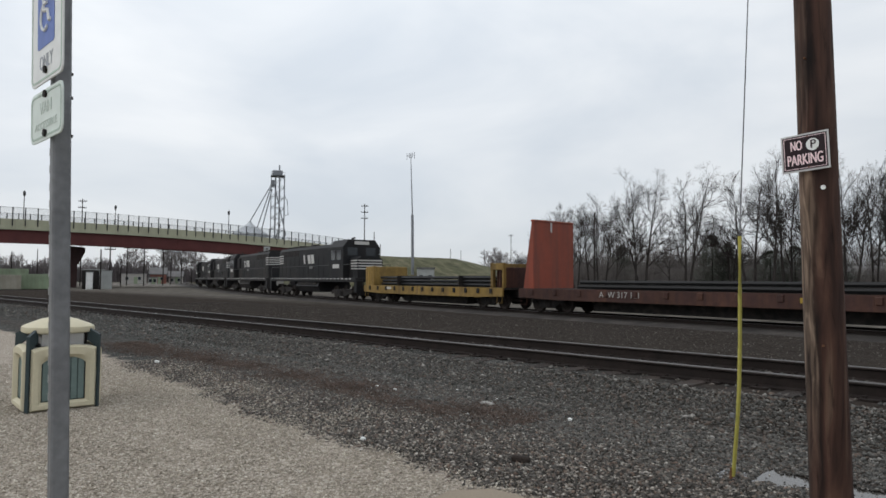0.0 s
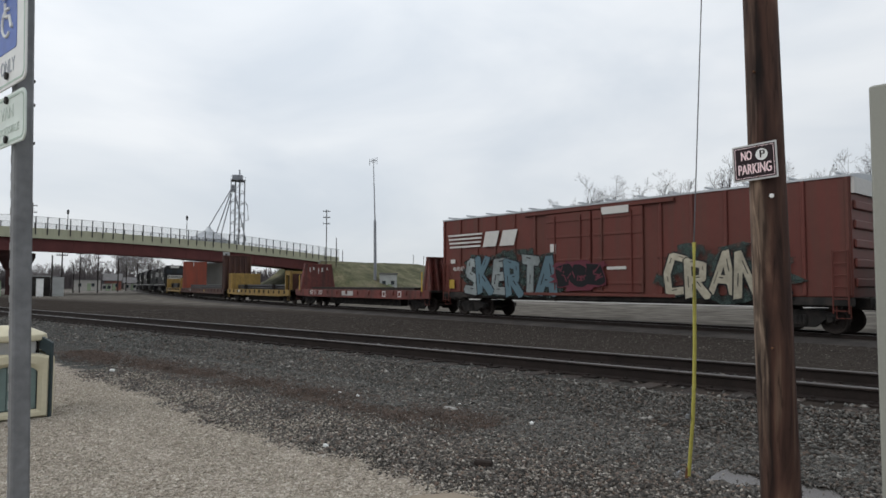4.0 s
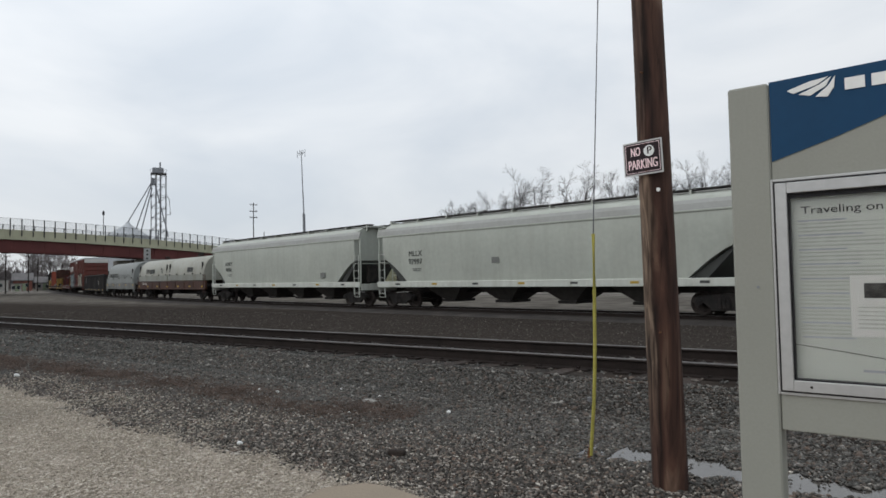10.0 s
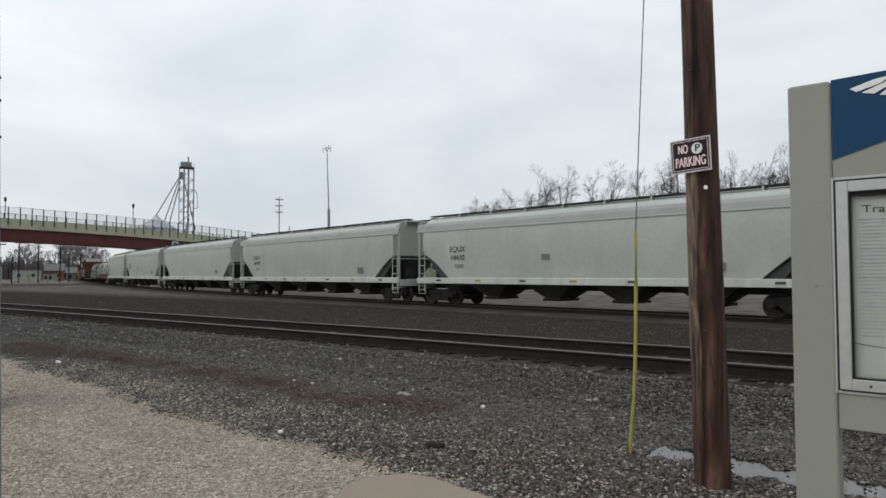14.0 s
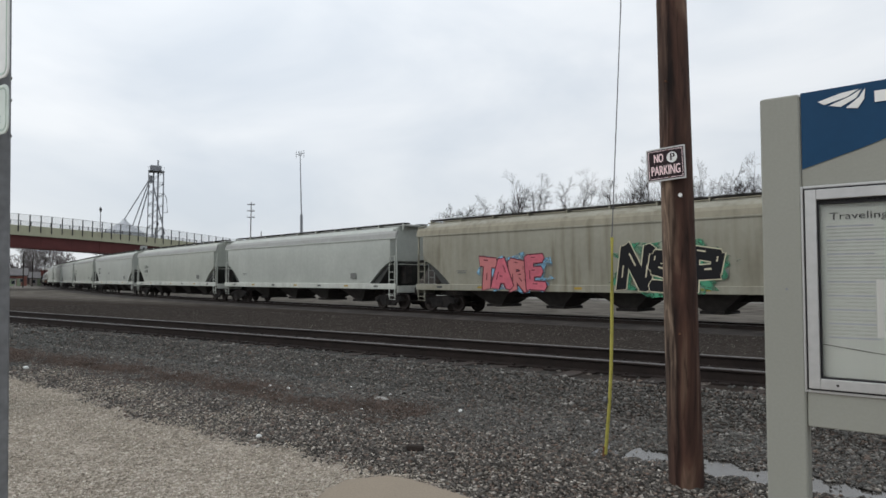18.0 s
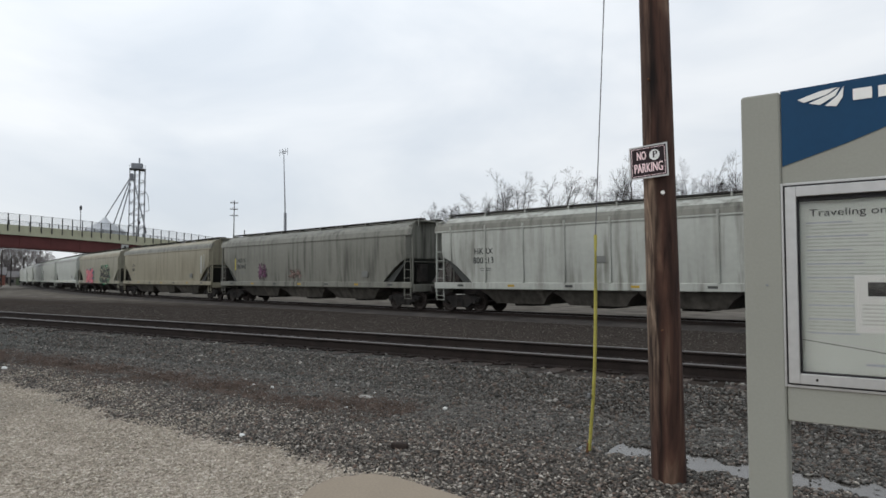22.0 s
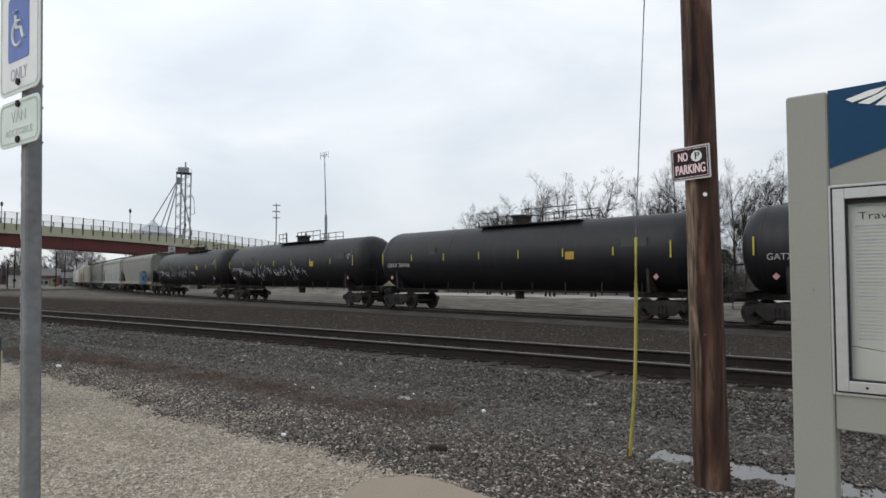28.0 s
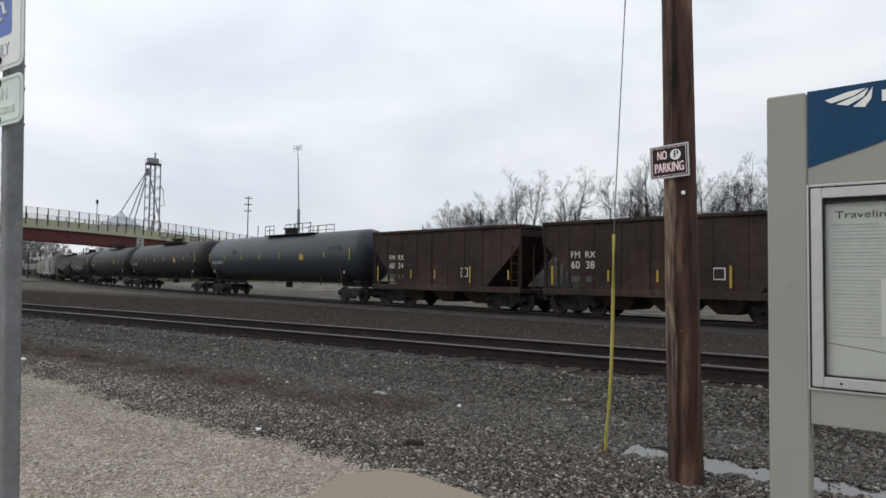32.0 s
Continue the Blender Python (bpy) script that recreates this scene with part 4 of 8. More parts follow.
def road_bridge():
    t = thing("road_bridge", Matrix(), "road overbridge with oxblood girders, cream parapets and tall fencing", "bridge")
    Y0 = -45.0
    for a in (0.35, 4.2, 8.0, 11.4):
        low = -2.48 if a < 1 else -2.05
        gd = part("girder", bar_on_bridge(Geo(), Y0, ABUT_Y + 1.0, a, a + 0.05, low, -0.50), M["girder"], t, "oxblood steel girder web")
        part("lower_flange", bar_on_bridge(Geo(), Y0, ABUT_Y + 1.0, a - 0.27, a + 0.33, low - 0.07, low), M["girder"], gd)
        part("upper_flange", bar_on_bridge(Geo(), Y0, ABUT_Y + 1.0, a - 0.20, a + 0.26, -0.50, -0.45), M["girder"], gd)
        if a < 1:
            for i in range(27):
                y = Y0 + 2 + i * 5.0
                part("stiffener", bar_on_bridge(Geo(), y, y + 0.04, a - 0.05, a, low, -0.50), M["girder"], gd)
    part("deck", bar_on_bridge(Geo(), Y0, FENCE_END, -0.1, 12.1, -0.45, 0.12), M["cream"], t, "cream concrete deck edge")
    for a in (0.05, 11.65):
        part("parapet", bar_on_bridge(Geo(), Y0, FENCE_END, a, a + 0.3, 0.12, 1.22), M["cream"], t, "cream concrete parapet")
        fa = a - 0.06 if a < 1 else a + 0.36
        fence = part("fence_rail", bar_on_bridge(Geo(), Y0, FENCE_END, fa - 0.02, fa + 0.02, 3.06, 3.10), M["pole_black"], t)
        post = Geo().tube([(0, 0, 0), (0, 0, 2.95)], 0.09, 6).mesh("fence_post")
        n = int((FENCE_END - Y0) / 1.74)
        for i in range(n + 1):
            y = 25.66 - 40 * 1.74 + i * 1.74
            part("fence_post", post, M["pole_black"], fence, m=pose(BX - fa, y, lip_z(y) + 0.16))
        g = Geo()
        ys = [Y0 + (FENCE_END - Y0) * i / 36 for i in range(37)]
        g.add([(BX - fa, y, lip_z(y) + z) for y in ys for z in (1.22, 3.08)], [(2 * i, 2 * i + 2, 2 * i + 3, 2 * i + 1) for i in range(36)])
        part("fence_mesh", g, MESH, fence, "pale wire mesh")
    # pier between the tracks, set askew under the deck
    ax = Vector((-0.79, 0.62, 0)).normalized()
    sd = Vector((ax.y, -ax.x, 0))
    p = Vector((-126.0, 35.3, 0))
    z = lip_z(36.8) - 2.54
    g = Geo()
    g.loft([[tuple(p + ax * u + sd * e + Vector((0, 0, h))) for u, h in ((-5.2, z), (5.2, z), (5.2, z - 0.8), (2.4, z - 3.1), (-2.4, z - 3.1), (-5.2, z - 0.8))] for e in (-0.8, 0.8)])
    part("pier_cap", g, M["pier_dark"], t, "dark oxblood hammerhead pier cap")
    part("pier_stem", Geo().loft([[tuple(p + ax * u + sd * e + Vector((0, 0, h))) for u, e in ((-2.2, -0.7), (2.2, -0.7), (2.2, 0.7), (-2.2, 0.7))] for h in (-0.5, z - 3.08)]), M["pier_dark"], t, "dark pier stem")
    # broad wall pier beside the freight track, stub abutment at the head of the slope
    part("wall_pier", Geo().box(BX - 6.0, 72.2, (lip_z(72) - 2.6) / 2 - 0.25, 11.9, 4.4, lip_z(72) - 2.1), M["pier"], t, "broad grey concrete wall pier")
    z = lip_z(ABUT_Y)
    part("abutment", Geo().box(BX - 6.0, ABUT_Y + 1.2, z - 2.2, 12.6, 2.2, 4.1, 0.04), M["pier"], t, "pale stub abutment")
    return t


M["pier_dark"] = mat("dark_oxblood_pier", (0.070, 0.034, 0.032), 0.85, var=0.2, scale=0.5)
MESH = bpy.data.materials.new("fine_wire_mesh")
MESH.use_nodes = True
mn, ml = MESH.node_tree.nodes, MESH.node_tree.links
see = mn.new("ShaderNodeBsdfTransparent")
mixs = mn.new("ShaderNodeMixShader")
mixs.inputs["Fac"].default_value = 0.22
mn["Principled BSDF"].inputs["Base Color"].default_value = (0.22, 0.23, 0.23, 1)
mn["Principled BSDF"].inputs["Roughness"].default_value = 0.7
ml.new(see.outputs[0], mixs.inputs[1])
ml.new(mn["Principled BSDF"].outputs[0], mixs.inputs[2])
ml.new(mixs.outputs[0], mn["Material Output"].inputs["Surface"])
road_bridge()


def lamp_post(y, a):
    t = thing("street_lamp", pose(BX - a, y, lip_z(y) + 0.1), "black lamp post standing on the bridge deck", "street lamp", "lamps along the bridge")
    part("post", Geo().tube([(0, 0, 0), (0, 0, 5.0)], 0.085, 8, 0.06), M["pole_black"], t)
    part("lantern", Geo().loft([[(r * math.cos(a), r * math.sin(a), h) for a in [math.pi / 3 * j for j in range(6)]] for r, h in ((0.08, 4.9), (0.19, 5.05), (0.22, 5.5), (0.05, 5.8))]), M["pole_black"], t)


for y, a in ((27.3, 0.7), (62.2, 0.7), (44.7, 11.3), (-8.0, 0.7), (9.5, 11.3), (80.0, 11.3)):
    lamp_post(y, a)


def embankment():
    g = Geo()
    rings = []
    for y in (80.0, 83.0, 86.0, 89.0, 92.0, 94.0, 96.0, 99.0, 103.0, 108.0, 114.0, 120.0, 127.0, 134.0, 141.0, 150.0, 160.0, 172.0):
        top = max(lip_z(y) - 0.3, 7.1 + 0.3 * noise.noise((y * 0.06, 3, 1)) - max(0.0, y - 128) * 0.16)
        if y < 94:
            top = -0.5 + (lip_z(93) - 2.2) * (y - 80.0) / 13.0
        top = max(top, -0.5)
        wide = min(1.0, 0.3 + (y - 80) / 20)
        row = []
        for off, f in ((20, 0.0), (15, 0.16), (8, 0.55), (2.5, 0.92), (-0.6, 1.0), (-11.6, 1.0), (-22, 0.4), (-34, 0.0)):
            row.append((BX + (off * wide if off > 0 else off), y, -0.5 + (top + 0.5) * f * (1.0 if f in (0.0, 1.0) else 0.94 + 0.2 * noise.noise((y * 0.08, off * 0.1, 1)))))
        rings.append(row)
    g.loft(rings, closed=False, cap=False)
    e = part("embankment", g, M["grass"], smooth=True)
    tagged(e, "dull green-brown grassy embankment leading up to the bridge", "embankment", kind="structure")


embankment()


# ---- tall things behind ----
def grain_elevator():
    x, y = -240 * math.sin(radians(58.82)), 240 * math.cos(radians(58.82))
    t = thing("grain_elevator", pose(x, y, -0.32, 0, 0, 60), "grey steel grain elevator leg with spouts and a conical-roofed bin", "grain elevator")
    H, w = 38.2, 2.3
    for sx in (-1, 1):
        for sy in (-1, 1):
            part("tower_leg", Geo().tube([(sx * w, sy * w, 0), (sx * w, sy * w, H)], 0.13, 6), M["mast"], t)
    n = 8
    for i in range(n):
        z0, z1 = 8 + i * (H - 8) / n, 8 + (i + 1) * (H - 8) / n
        for sy in (-1, 1):
            for a, b in (((-w, sy * w, z0), (w, sy * w, z1)), ((sy * w, -w, z0), (sy * w, w, z1)), ((-w, sy * w, z1), (w, sy * w, z1)), ((sy * w, -w, z1), (sy * w, w, z1))):
                part("brace", Geo().tube([a, b], 0.07, 5), M["mast"], t)
    for lx in (-0.8, 0.6):
        part("bucket_leg", Geo().box(lx, 0, H / 2, 0.5, 0.6, H, 0.02), M["mast"], t)
    part("head_house", Geo().box(-0.2, 0, H + 1.1, 3.6, 2.4, 1.9, 0.25), M["mast"], t)
    part("head_platform", Geo().box(0, 0, H + 0.05, 5.0, 5.0, 0.12), M["mast"], t)
    part("platform_rail", Geo().tube([(-2.5, -2.5, H + 1.1), (2.5, -2.5, H + 1.1), (2.5, 2.5, H + 1.1), (-2.5, 2.5, H + 1.1), (-2.5, -2.5, H + 1.1)], 0.05, 5), M["mast"], t)
    part("vent", Geo().tube([(0.5, 0, H + 2), (0.5, 0, H + 4.0)], 0.25, 6), M["mast"], t)
    for x0, z0, a, zt in ((-1.7, 36.2, -9.3, 21.6), (-1.7, 36.2, -7.6, 17.0), (-2.0, 33.5, -6.6, 13.0), (-1.0, 34.5, 3.0, 17.0)):
        part("spout", Geo().tube([(x0, 0, z0), (a, -1.5, zt)], 0.19, 6), M["mast"], t)
    part("spout_head", Geo().box(-1.7, 0, 35.6, 1.2, 1.2, 2.4, 0.2), M["mast"], t)
    part("side_pipe", Geo().tube([(2.4, -1, 31.0), (3.3, -1, 29.5), (3.7, -1, 24.5), (2.6, -1, 24.3)], 0.14, 6), M["mast"], t)
    bx = -9.3
    part("bin_wall", Geo().tube([(bx, -2, 0), (bx, -2, 17.0)], 6.3, 28), M["bin"], t, "galvanised round bin")
    rings = [[(bx + r * math.cos(2 * math.pi * j / 28), -2 + r * math.sin(2 * math.pi * j / 28), z) for j in range(28)] for r, z in ((6.6, 16.9), (6.6, 17.1), (2.0, 20.0), (0.8, 21.0), (0.6, 21.6))]
    part("bin_roof", Geo().loft(rings), M["bin"], t, "conical ribbed bin roof")


grain_elevator()


def at_bearing(b, d):
    return -d * math.sin(radians(b)), d * math.cos(radians(b))


def antenna_mast():
    x, y = at_bearing(47.35, 150)
    t = thing("antenna_mast", pose(x, y, -0.32), "slender grey antenna mast with crossed arms on top", "antenna mast")
    part("lower_pole", Geo().tube([(0.5, 0, 0), (0.2, 0, 16.5)], 0.36, 10, 0.30), M["mast"], t)
    part("upper_pole", Geo().tube([(0.2, 0, 16.5), (-0.5, 0, 30.8)], 0.15, 8, 0.08), M["mast"], t)
    for dx in (-1.3, -0.5, 0.5, 1.2):
        part("aerial", Geo().tube([(-0.45 + dx, 0, 29.4 if abs(dx) > 1 else 29.9), (-0.45 + dx, 0, 31.0)], 0.06, 5), M["mast"], t)
    part("cross_arm", Geo().tube([(-1.75, 0, 30.3), (0.75, 0, 30.3)], 0.06, 5).tube([(-1.0, 0, 29.9), (0.1, 0, 29.9)], 0.06, 5), M["mast"], t)


antenna_mast()


def line_pole(b, d, h, arms, name="utility_pole"):
    x, y = at_bearing(b, d)
    t = thing(name, pose(x, y, -0.32, 0, 0, b), "distant wooden utility pole with crossarms", "utility pole", "distant utility poles")
    part("shaft", Geo().tube([(0, 0, 0), (0, 0, h)], 0.13, 7, 0.09), M["bark"], t)
    for i in range(arms):
        z = h - 0.5 - i * 1.3
        arm = part("crossarm", Geo().box(0, 0, z, 1.5, 0.12, 0.14), M["bark"], t)
        for dx in (-0.68, -0.34, 0.34, 0.68):
            part("insulator", Geo().tube([(dx, 0, z), (dx, 0, z + 0.28)], 0.05, 5), M["shed_grey"], arm)


for b, d, h, arms in ((51.45, 140, 17.8, 3), (50.6, 150, 12.5, 0), (38.68, 210, 16.4, 1), (43.94, 240, 13.0, 0), (43.04, 240, 12.5, 0), (41.0, 260, 14.0, 0), (31.6, 74, 9.3, 0), (73.48, 150, 17.6, 2), (72.12, 108, 5.9, 0), (71.48, 112, 6.6, 1), (70.7, 150, 5.6, 0), (70.28, 160, 8.8, 1), (69.06, 150, 8.3, 1), (67.66, 165, 8.2, 0), (67.08, 190, 8.0, 0), (66.3, 200, 7.4, 0), (77.9, 170, 7.4, 0), (76.3, 200, 9.2, 0), (79.0, 190, 8.6, 1), (65.5, 210, 7.2, 0), (36.6, 130, 12.0, 0)):
    line_pole(b, d, h, arms)


def lattice_tower():
    x, y = at_bearing(79.1, 300)
    t = thing("lattice_tower", pose(x, y, -0.32), "distant steel lattice tower", "tower")
    for sx in (-1, 1):
        for sy in (-1, 1):
            part("tower_leg", Geo().tube([(sx * 2.2, sy * 2.2, 0), (sx * 0.45, sy * 0.45, 56)], 0.16, 5), M["bin"], t)
    part("top_spike", Geo().tube([(0, 0, 56), (0, 0, 61)], 0.2, 5, 0.08), M["mast"], t)
    part("side_aerial", Geo().tube([(0, 0, 40), (-1.2, -2.6, 40), (-1.2, -2.6, 51)], 0.12, 5), M["bin"], t)
    for i in range(14):
        z0, z1 = i * 4.0, i * 4.0 + 4
        a, b = 2.2 - 1.75 * z0 / 56, 2.2 - 1.75 * z1 / 56
        part("brace", Geo().tube([(-a, -a, z0), (b, -b, z1)], 0.1, 4).tube([(a, -a, z0), (-b, -b, z1)], 0.1, 4).tube([(-a, a, z0), (b, b, z1)], 0.1, 4), M["bin"], t)


lattice_tower()


# ---- bare winter trees ----
def tree_meshes(seed, h, stems, lean, fan, thick=1.0, bark="bark", twig="twig"):
    """Trunk parting low into upright stems; boughs, branches and fine twigs."""
    r = random.Random(seed)
    trunk, crown = Geo(), Geo()
    def shoot(g, p, d, ln, r0, r1, n, sides, wander, lift):
        pts, q, v = [Vector(p)], Vector(p), Vector(d).normalized()
        for i in range(n):
            v = (v + Vector((r.uniform(-1, 1), r.uniform(-1, 1), r.uniform(-1, 1))) * wander + Vector((0, 0, lift))).normalized()
            q = q + v * ln / n
            pts.append(q.copy())
        g.tube(pts, r0, sides, r1, cap=False)
        return pts, v
    def off_from(v, angle):
        a = r.uniform(0, 2 * math.pi)
        s = v.orthogonal().normalized()
        s = s * math.cos(a) + v.cross(s) * math.sin(a)
        return v * math.cos(angle) + s * math.sin(angle)
    def along(pts, k):
        x = k * (len(pts) - 1)
        i = min(int(x), len(pts) - 2)
        return pts[i].lerp(pts[i + 1], x - i), (pts[i + 1] - pts[i]).normalized()
    base, _ = shoot(trunk, (0, 0, 0), (0, 0, 1), h * 0.24, h * 0.0135, h * 0.011, 3, 9, 0.05, 0.1)
    for s in range(stems):
        az = 2 * math.pi * (s + r.uniform(-0.3, 0.3)) / stems
        tilt = radians(lean) * r.uniform(0.5, 1.3) * (0 if stems == 1 else 1)
        start = along(base, r.uniform(0.55, 1.0))[0]
        stem, _ = shoot(trunk, start, (math.sin(tilt) * math.cos(az), math.sin(tilt) * math.sin(az), math.cos(tilt)), h * r.uniform(0.62, 0.76), h * 0.0085, h * 0.0012, 8, 7, 0.07, 0.03)
        for i in range(11):
            k = 0.22 + 0.78 * (i + r.random()) / 11
            p, v = along(stem, min(k, 0.99))
            bough, _ = shoot(crown, p, off_from(v, radians(fan) * r.uniform(0.7, 1.2)), h * (0.30 * (1.05 - k) + 0.09) * r.uniform(0.8, 1.2), h * 0.0042 * (1.3 - k), h * 0.0009, 5, 4, 0.11, 0.07)
            for j in range(6):
                p2, v2 = along(bough, r.uniform(0.25, 1.0))
                br, _ = shoot(crown, p2, off_from(v2, radians(38)), h * r.uniform(0.06, 0.12), h * 0.0013 * thick, h * 0.0006 * thick, 3, 3, 0.14, 0.10)
                for _ in range(3):
                    p3, v3 = along(br, r.uniform(0.3, 1.0))
                    shoot(crown, p3, off_from(v3, radians(36)), h * r.uniform(0.035, 0.065), h * 0.0007 * thick, h * 0.0004 * thick, 2, 3, 0.15, 0.08)
    a, b = trunk.mesh("trunk"), crown.mesh("crown")
    a.materials.append(M[bark])
    b.materials.append(M[twig])
    return a, b


M["twig"] = mat("grey_brown_twigs", (0.029, 0.024, 0.022), 0.95, var=0.2, scale=1.0, bump=0)


# distance haze is put into these paler bark and crown greys
M["hazed_bark"] = mat("haze_tinted_bark", (0.13, 0.12, 0.12), 0.95, var=0.2, scale=0.5, bump=0)
M["hazed_twig"] = mat("haze_tinted_crown", (0.185, 0.168, 0.168), 0.95, var=0.2, scale=0.5, bump=0)
FAR_TREES = [tree_meshes(s, 13.0, st, ln, fn, 3.2, "hazed_bark", "hazed_twig") for s, st, ln, fn in ((5, 3, 16, 42), (17, 4, 20, 46))]


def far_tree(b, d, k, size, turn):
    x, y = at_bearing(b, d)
    t = thing("tree", pose(x, y, -0.4, 0, 0, turn), "distant leafless tree, pale grey with haze in its colour", "tree", "far bare trees")
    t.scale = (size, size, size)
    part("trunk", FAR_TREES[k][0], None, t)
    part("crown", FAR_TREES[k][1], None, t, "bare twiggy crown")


rt = random.Random(12)
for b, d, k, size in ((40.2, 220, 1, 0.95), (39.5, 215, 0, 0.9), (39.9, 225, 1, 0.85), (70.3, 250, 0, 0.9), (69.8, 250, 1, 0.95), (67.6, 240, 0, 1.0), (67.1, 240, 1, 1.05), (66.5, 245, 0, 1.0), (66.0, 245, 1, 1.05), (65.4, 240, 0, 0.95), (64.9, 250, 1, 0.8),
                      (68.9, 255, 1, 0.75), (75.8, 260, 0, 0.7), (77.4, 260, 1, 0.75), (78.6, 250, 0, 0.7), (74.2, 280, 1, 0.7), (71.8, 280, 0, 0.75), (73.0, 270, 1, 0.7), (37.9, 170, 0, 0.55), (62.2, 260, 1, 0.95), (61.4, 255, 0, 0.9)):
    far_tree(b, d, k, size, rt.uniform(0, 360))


def grown_tree(seed, b, d, stems):
    """A bare tree of named stems: foot across, top across and height in metres, and how far its boughs spread."""
    r = random.Random(seed)
    x, y = at_bearing(b, d)
    t = thing("tree", pose(x, y, -0.32, 0, 0, b), "leafless winter tree with dark trunk and upswept branches", "tree", "bare trees behind the tracks")
    crown = Geo()
    def limb(g, p, v, ln, r0, r1, n, sides, wander, lift):
        pts, q, v = [Vector(p)], Vector(p), Vector(v).normalized()
        for i in range(n):
            v = (v + Vector((r.uniform(-1, 1), r.uniform(-1, 1), r.uniform(-1, 1))) * wander + Vector((0, 0, lift))).normalized()
            q = q + v * ln / n
            pts.append(q.copy())
        g.tube(pts, r0, sides, r1, cap=False)
        return pts
    def along(pts, k):
        u = min(k, 0.999) * (len(pts) - 1)
        i = int(u)
        return pts[i].lerp(pts[i + 1], u - i), (pts[i + 1] - pts[i]).normalized()
    def aside(v, angle):
        a = r.uniform(0, 2 * math.pi)
        q = v.orthogonal().normalized()
        q = q * math.cos(a) + v.cross(q) * math.sin(a)
        return v * math.cos(angle) + q * math.sin(angle)
    for x0, x1, h, spread in stems:
        h *= 0.96
        dy = r.uniform(-0.6, 0.6)
        bow = r.uniform(-0.25, 0.25)
        pts = []
        for i in range(13):
            k = i / 12
            pts.append(Vector((x0 + (x1 - x0) * k ** 1.25 + bow * math.sin(3.1 * k) + 0.10 * r.uniform(-1, 1) * k, dy * k + 0.08 * r.uniform(-1, 1), h * k)))
        r0 = 0.011 * h + 0.03
        part("trunk", Geo().tube(pts, r0, 8, 0.014, cap=False), M["bark"], t)
        def fork(p, v, ln, rr, depth):
            """A bough that splits again and again into finer ones."""
            br = limb(crown, p, v, ln, rr, rr * 0.62, 3 if depth > 1 else 2 if depth else 1, 4 if depth > 2 else 3, 0.07, 0.03)
            if depth == 0:
                return
            ends = [(1.0, 10, 26), (1.0, 18, 38), (r.uniform(0.45, 0.8), 28, 52)]
            if r.random() < 0.55:
                ends.append((r.uniform(0.3, 0.9), 30, 55))
            for k, a0, a1 in ends:
                q, w = along(br, k)
                fork(q, aside(w, radians(r.uniform(a0, a1))), ln * r.uniform(0.55, 0.86), max(rr * 0.62, 0.0072), depth - 1)
        for i in range(8):                      # main limbs, swept up
            k = 0.26 + 0.56 * (i + r.random()) / 8
            q, v = along(pts, k)
            reach = spread * h * (0.20 + 0.55 * (1.0 - k)) * r.uniform(0.62, 0.92)
            fork(q, aside(v, radians(r.uniform(26, 46))), reach / 2.55, r0 * 0.50 * (1.2 - k), 4)
        for k in (0.72, 0.78, 0.84, 0.90, 0.95, 0.99):
            q, v = along(pts, k)
            fork(q, aside(v, radians(r.uniform(14, 36))), h * 0.070, 0.020, 3)
    part("crown", crown, M["twig"], t, "bare twiggy crown")


grown_tree(1, 37.8, 92, ((0.0, -0.6, 5.5, 1.2), (0.4, 0.8, 4.9, 1.2)))
grown_tree(2, 35.6, 84, ((1.0, -0.8, 8.1, 1.25),))
grown_tree(3, 33.4, 80, ((0.2, -1.6, 10.2, 1.25), (0.5, 1.0, 9.7, 1.2)))
grown_tree(4, 31.4, 80, ((-0.8, -1.4, 10.5, 1.1), (0.2, 0.1, 11.3, 1.1), (0.9, 1.6, 10.4, 1.1)))
grown_tree(5, 28.0, 72, ((-0.3, -0.8, 12.7, 0.95), (0.6, 2.0, 12.6, 0.9), (0.2, -2.2, 9.9, 1.0)))
grown_tree(6, 24.3, 72, ((-0.1, -0.2, 11.8, 0.85), (0.3, 2.2, 12.7, 0.95)))
grown_tree(7, 19.5, 72, ((-0.3, -1.6, 12.1, 1.0), (0.4, 1.2, 12.5, 0.9)))
grown_tree(8, 18.0, 71, ((0.0, 0.5, 13.2, 0.8),))
grown_tree(9, 16.9, 74, ((-0.3, -0.9, 13.7, 0.85), (0.4, 0.8, 12.3, 0.9)))
grown_tree(10, 14.9, 76, ((0.0, 0.4, 13.0, 0.95),))
grown_tree(11, 12.9, 72, ((-0.2, -0.5, 12.7, 0.95), (0.5, 1.7, 11.4, 1.0)))
grown_tree(12, 10.3, 74, ((-0.2, -0.6, 12.7, 0.9), (0.5, 1.2, 13.8, 0.9)))
grown_tree(13, 8.3, 72, ((0.0, 0.3, 13.2, 1.0),))
grown_tree(14, 6.3, 74, ((-0.3, -0.8, 12.9, 1.0), (0.4, 0.9, 12.3, 1.0)))
grown_tree(15, 25.5, 86, ((0.0, 0.3, 7.2, 1.0),))
grown_tree(16, 20.9, 80, ((0.0, -0.5, 7.8, 1.2), (0.3, 0.9, 7.3, 1.1)))
grown_tree(17, 29.9, 92, ((0.0, 0.4, 8.3, 1.1),))
grown_tree(18, 15.8, 90, ((0.0, 0.4, 12.9, 1.1), (0.3, 1.5, 11.5, 1.0)))
grown_tree(19, 11.4, 92, ((0.0, -0.5, 13.6, 1.1), (0.4, 1.3, 11.9, 1.0)))
grown_tree(20, 22.9, 96, ((0.0, -0.4, 8.7, 1.1),))


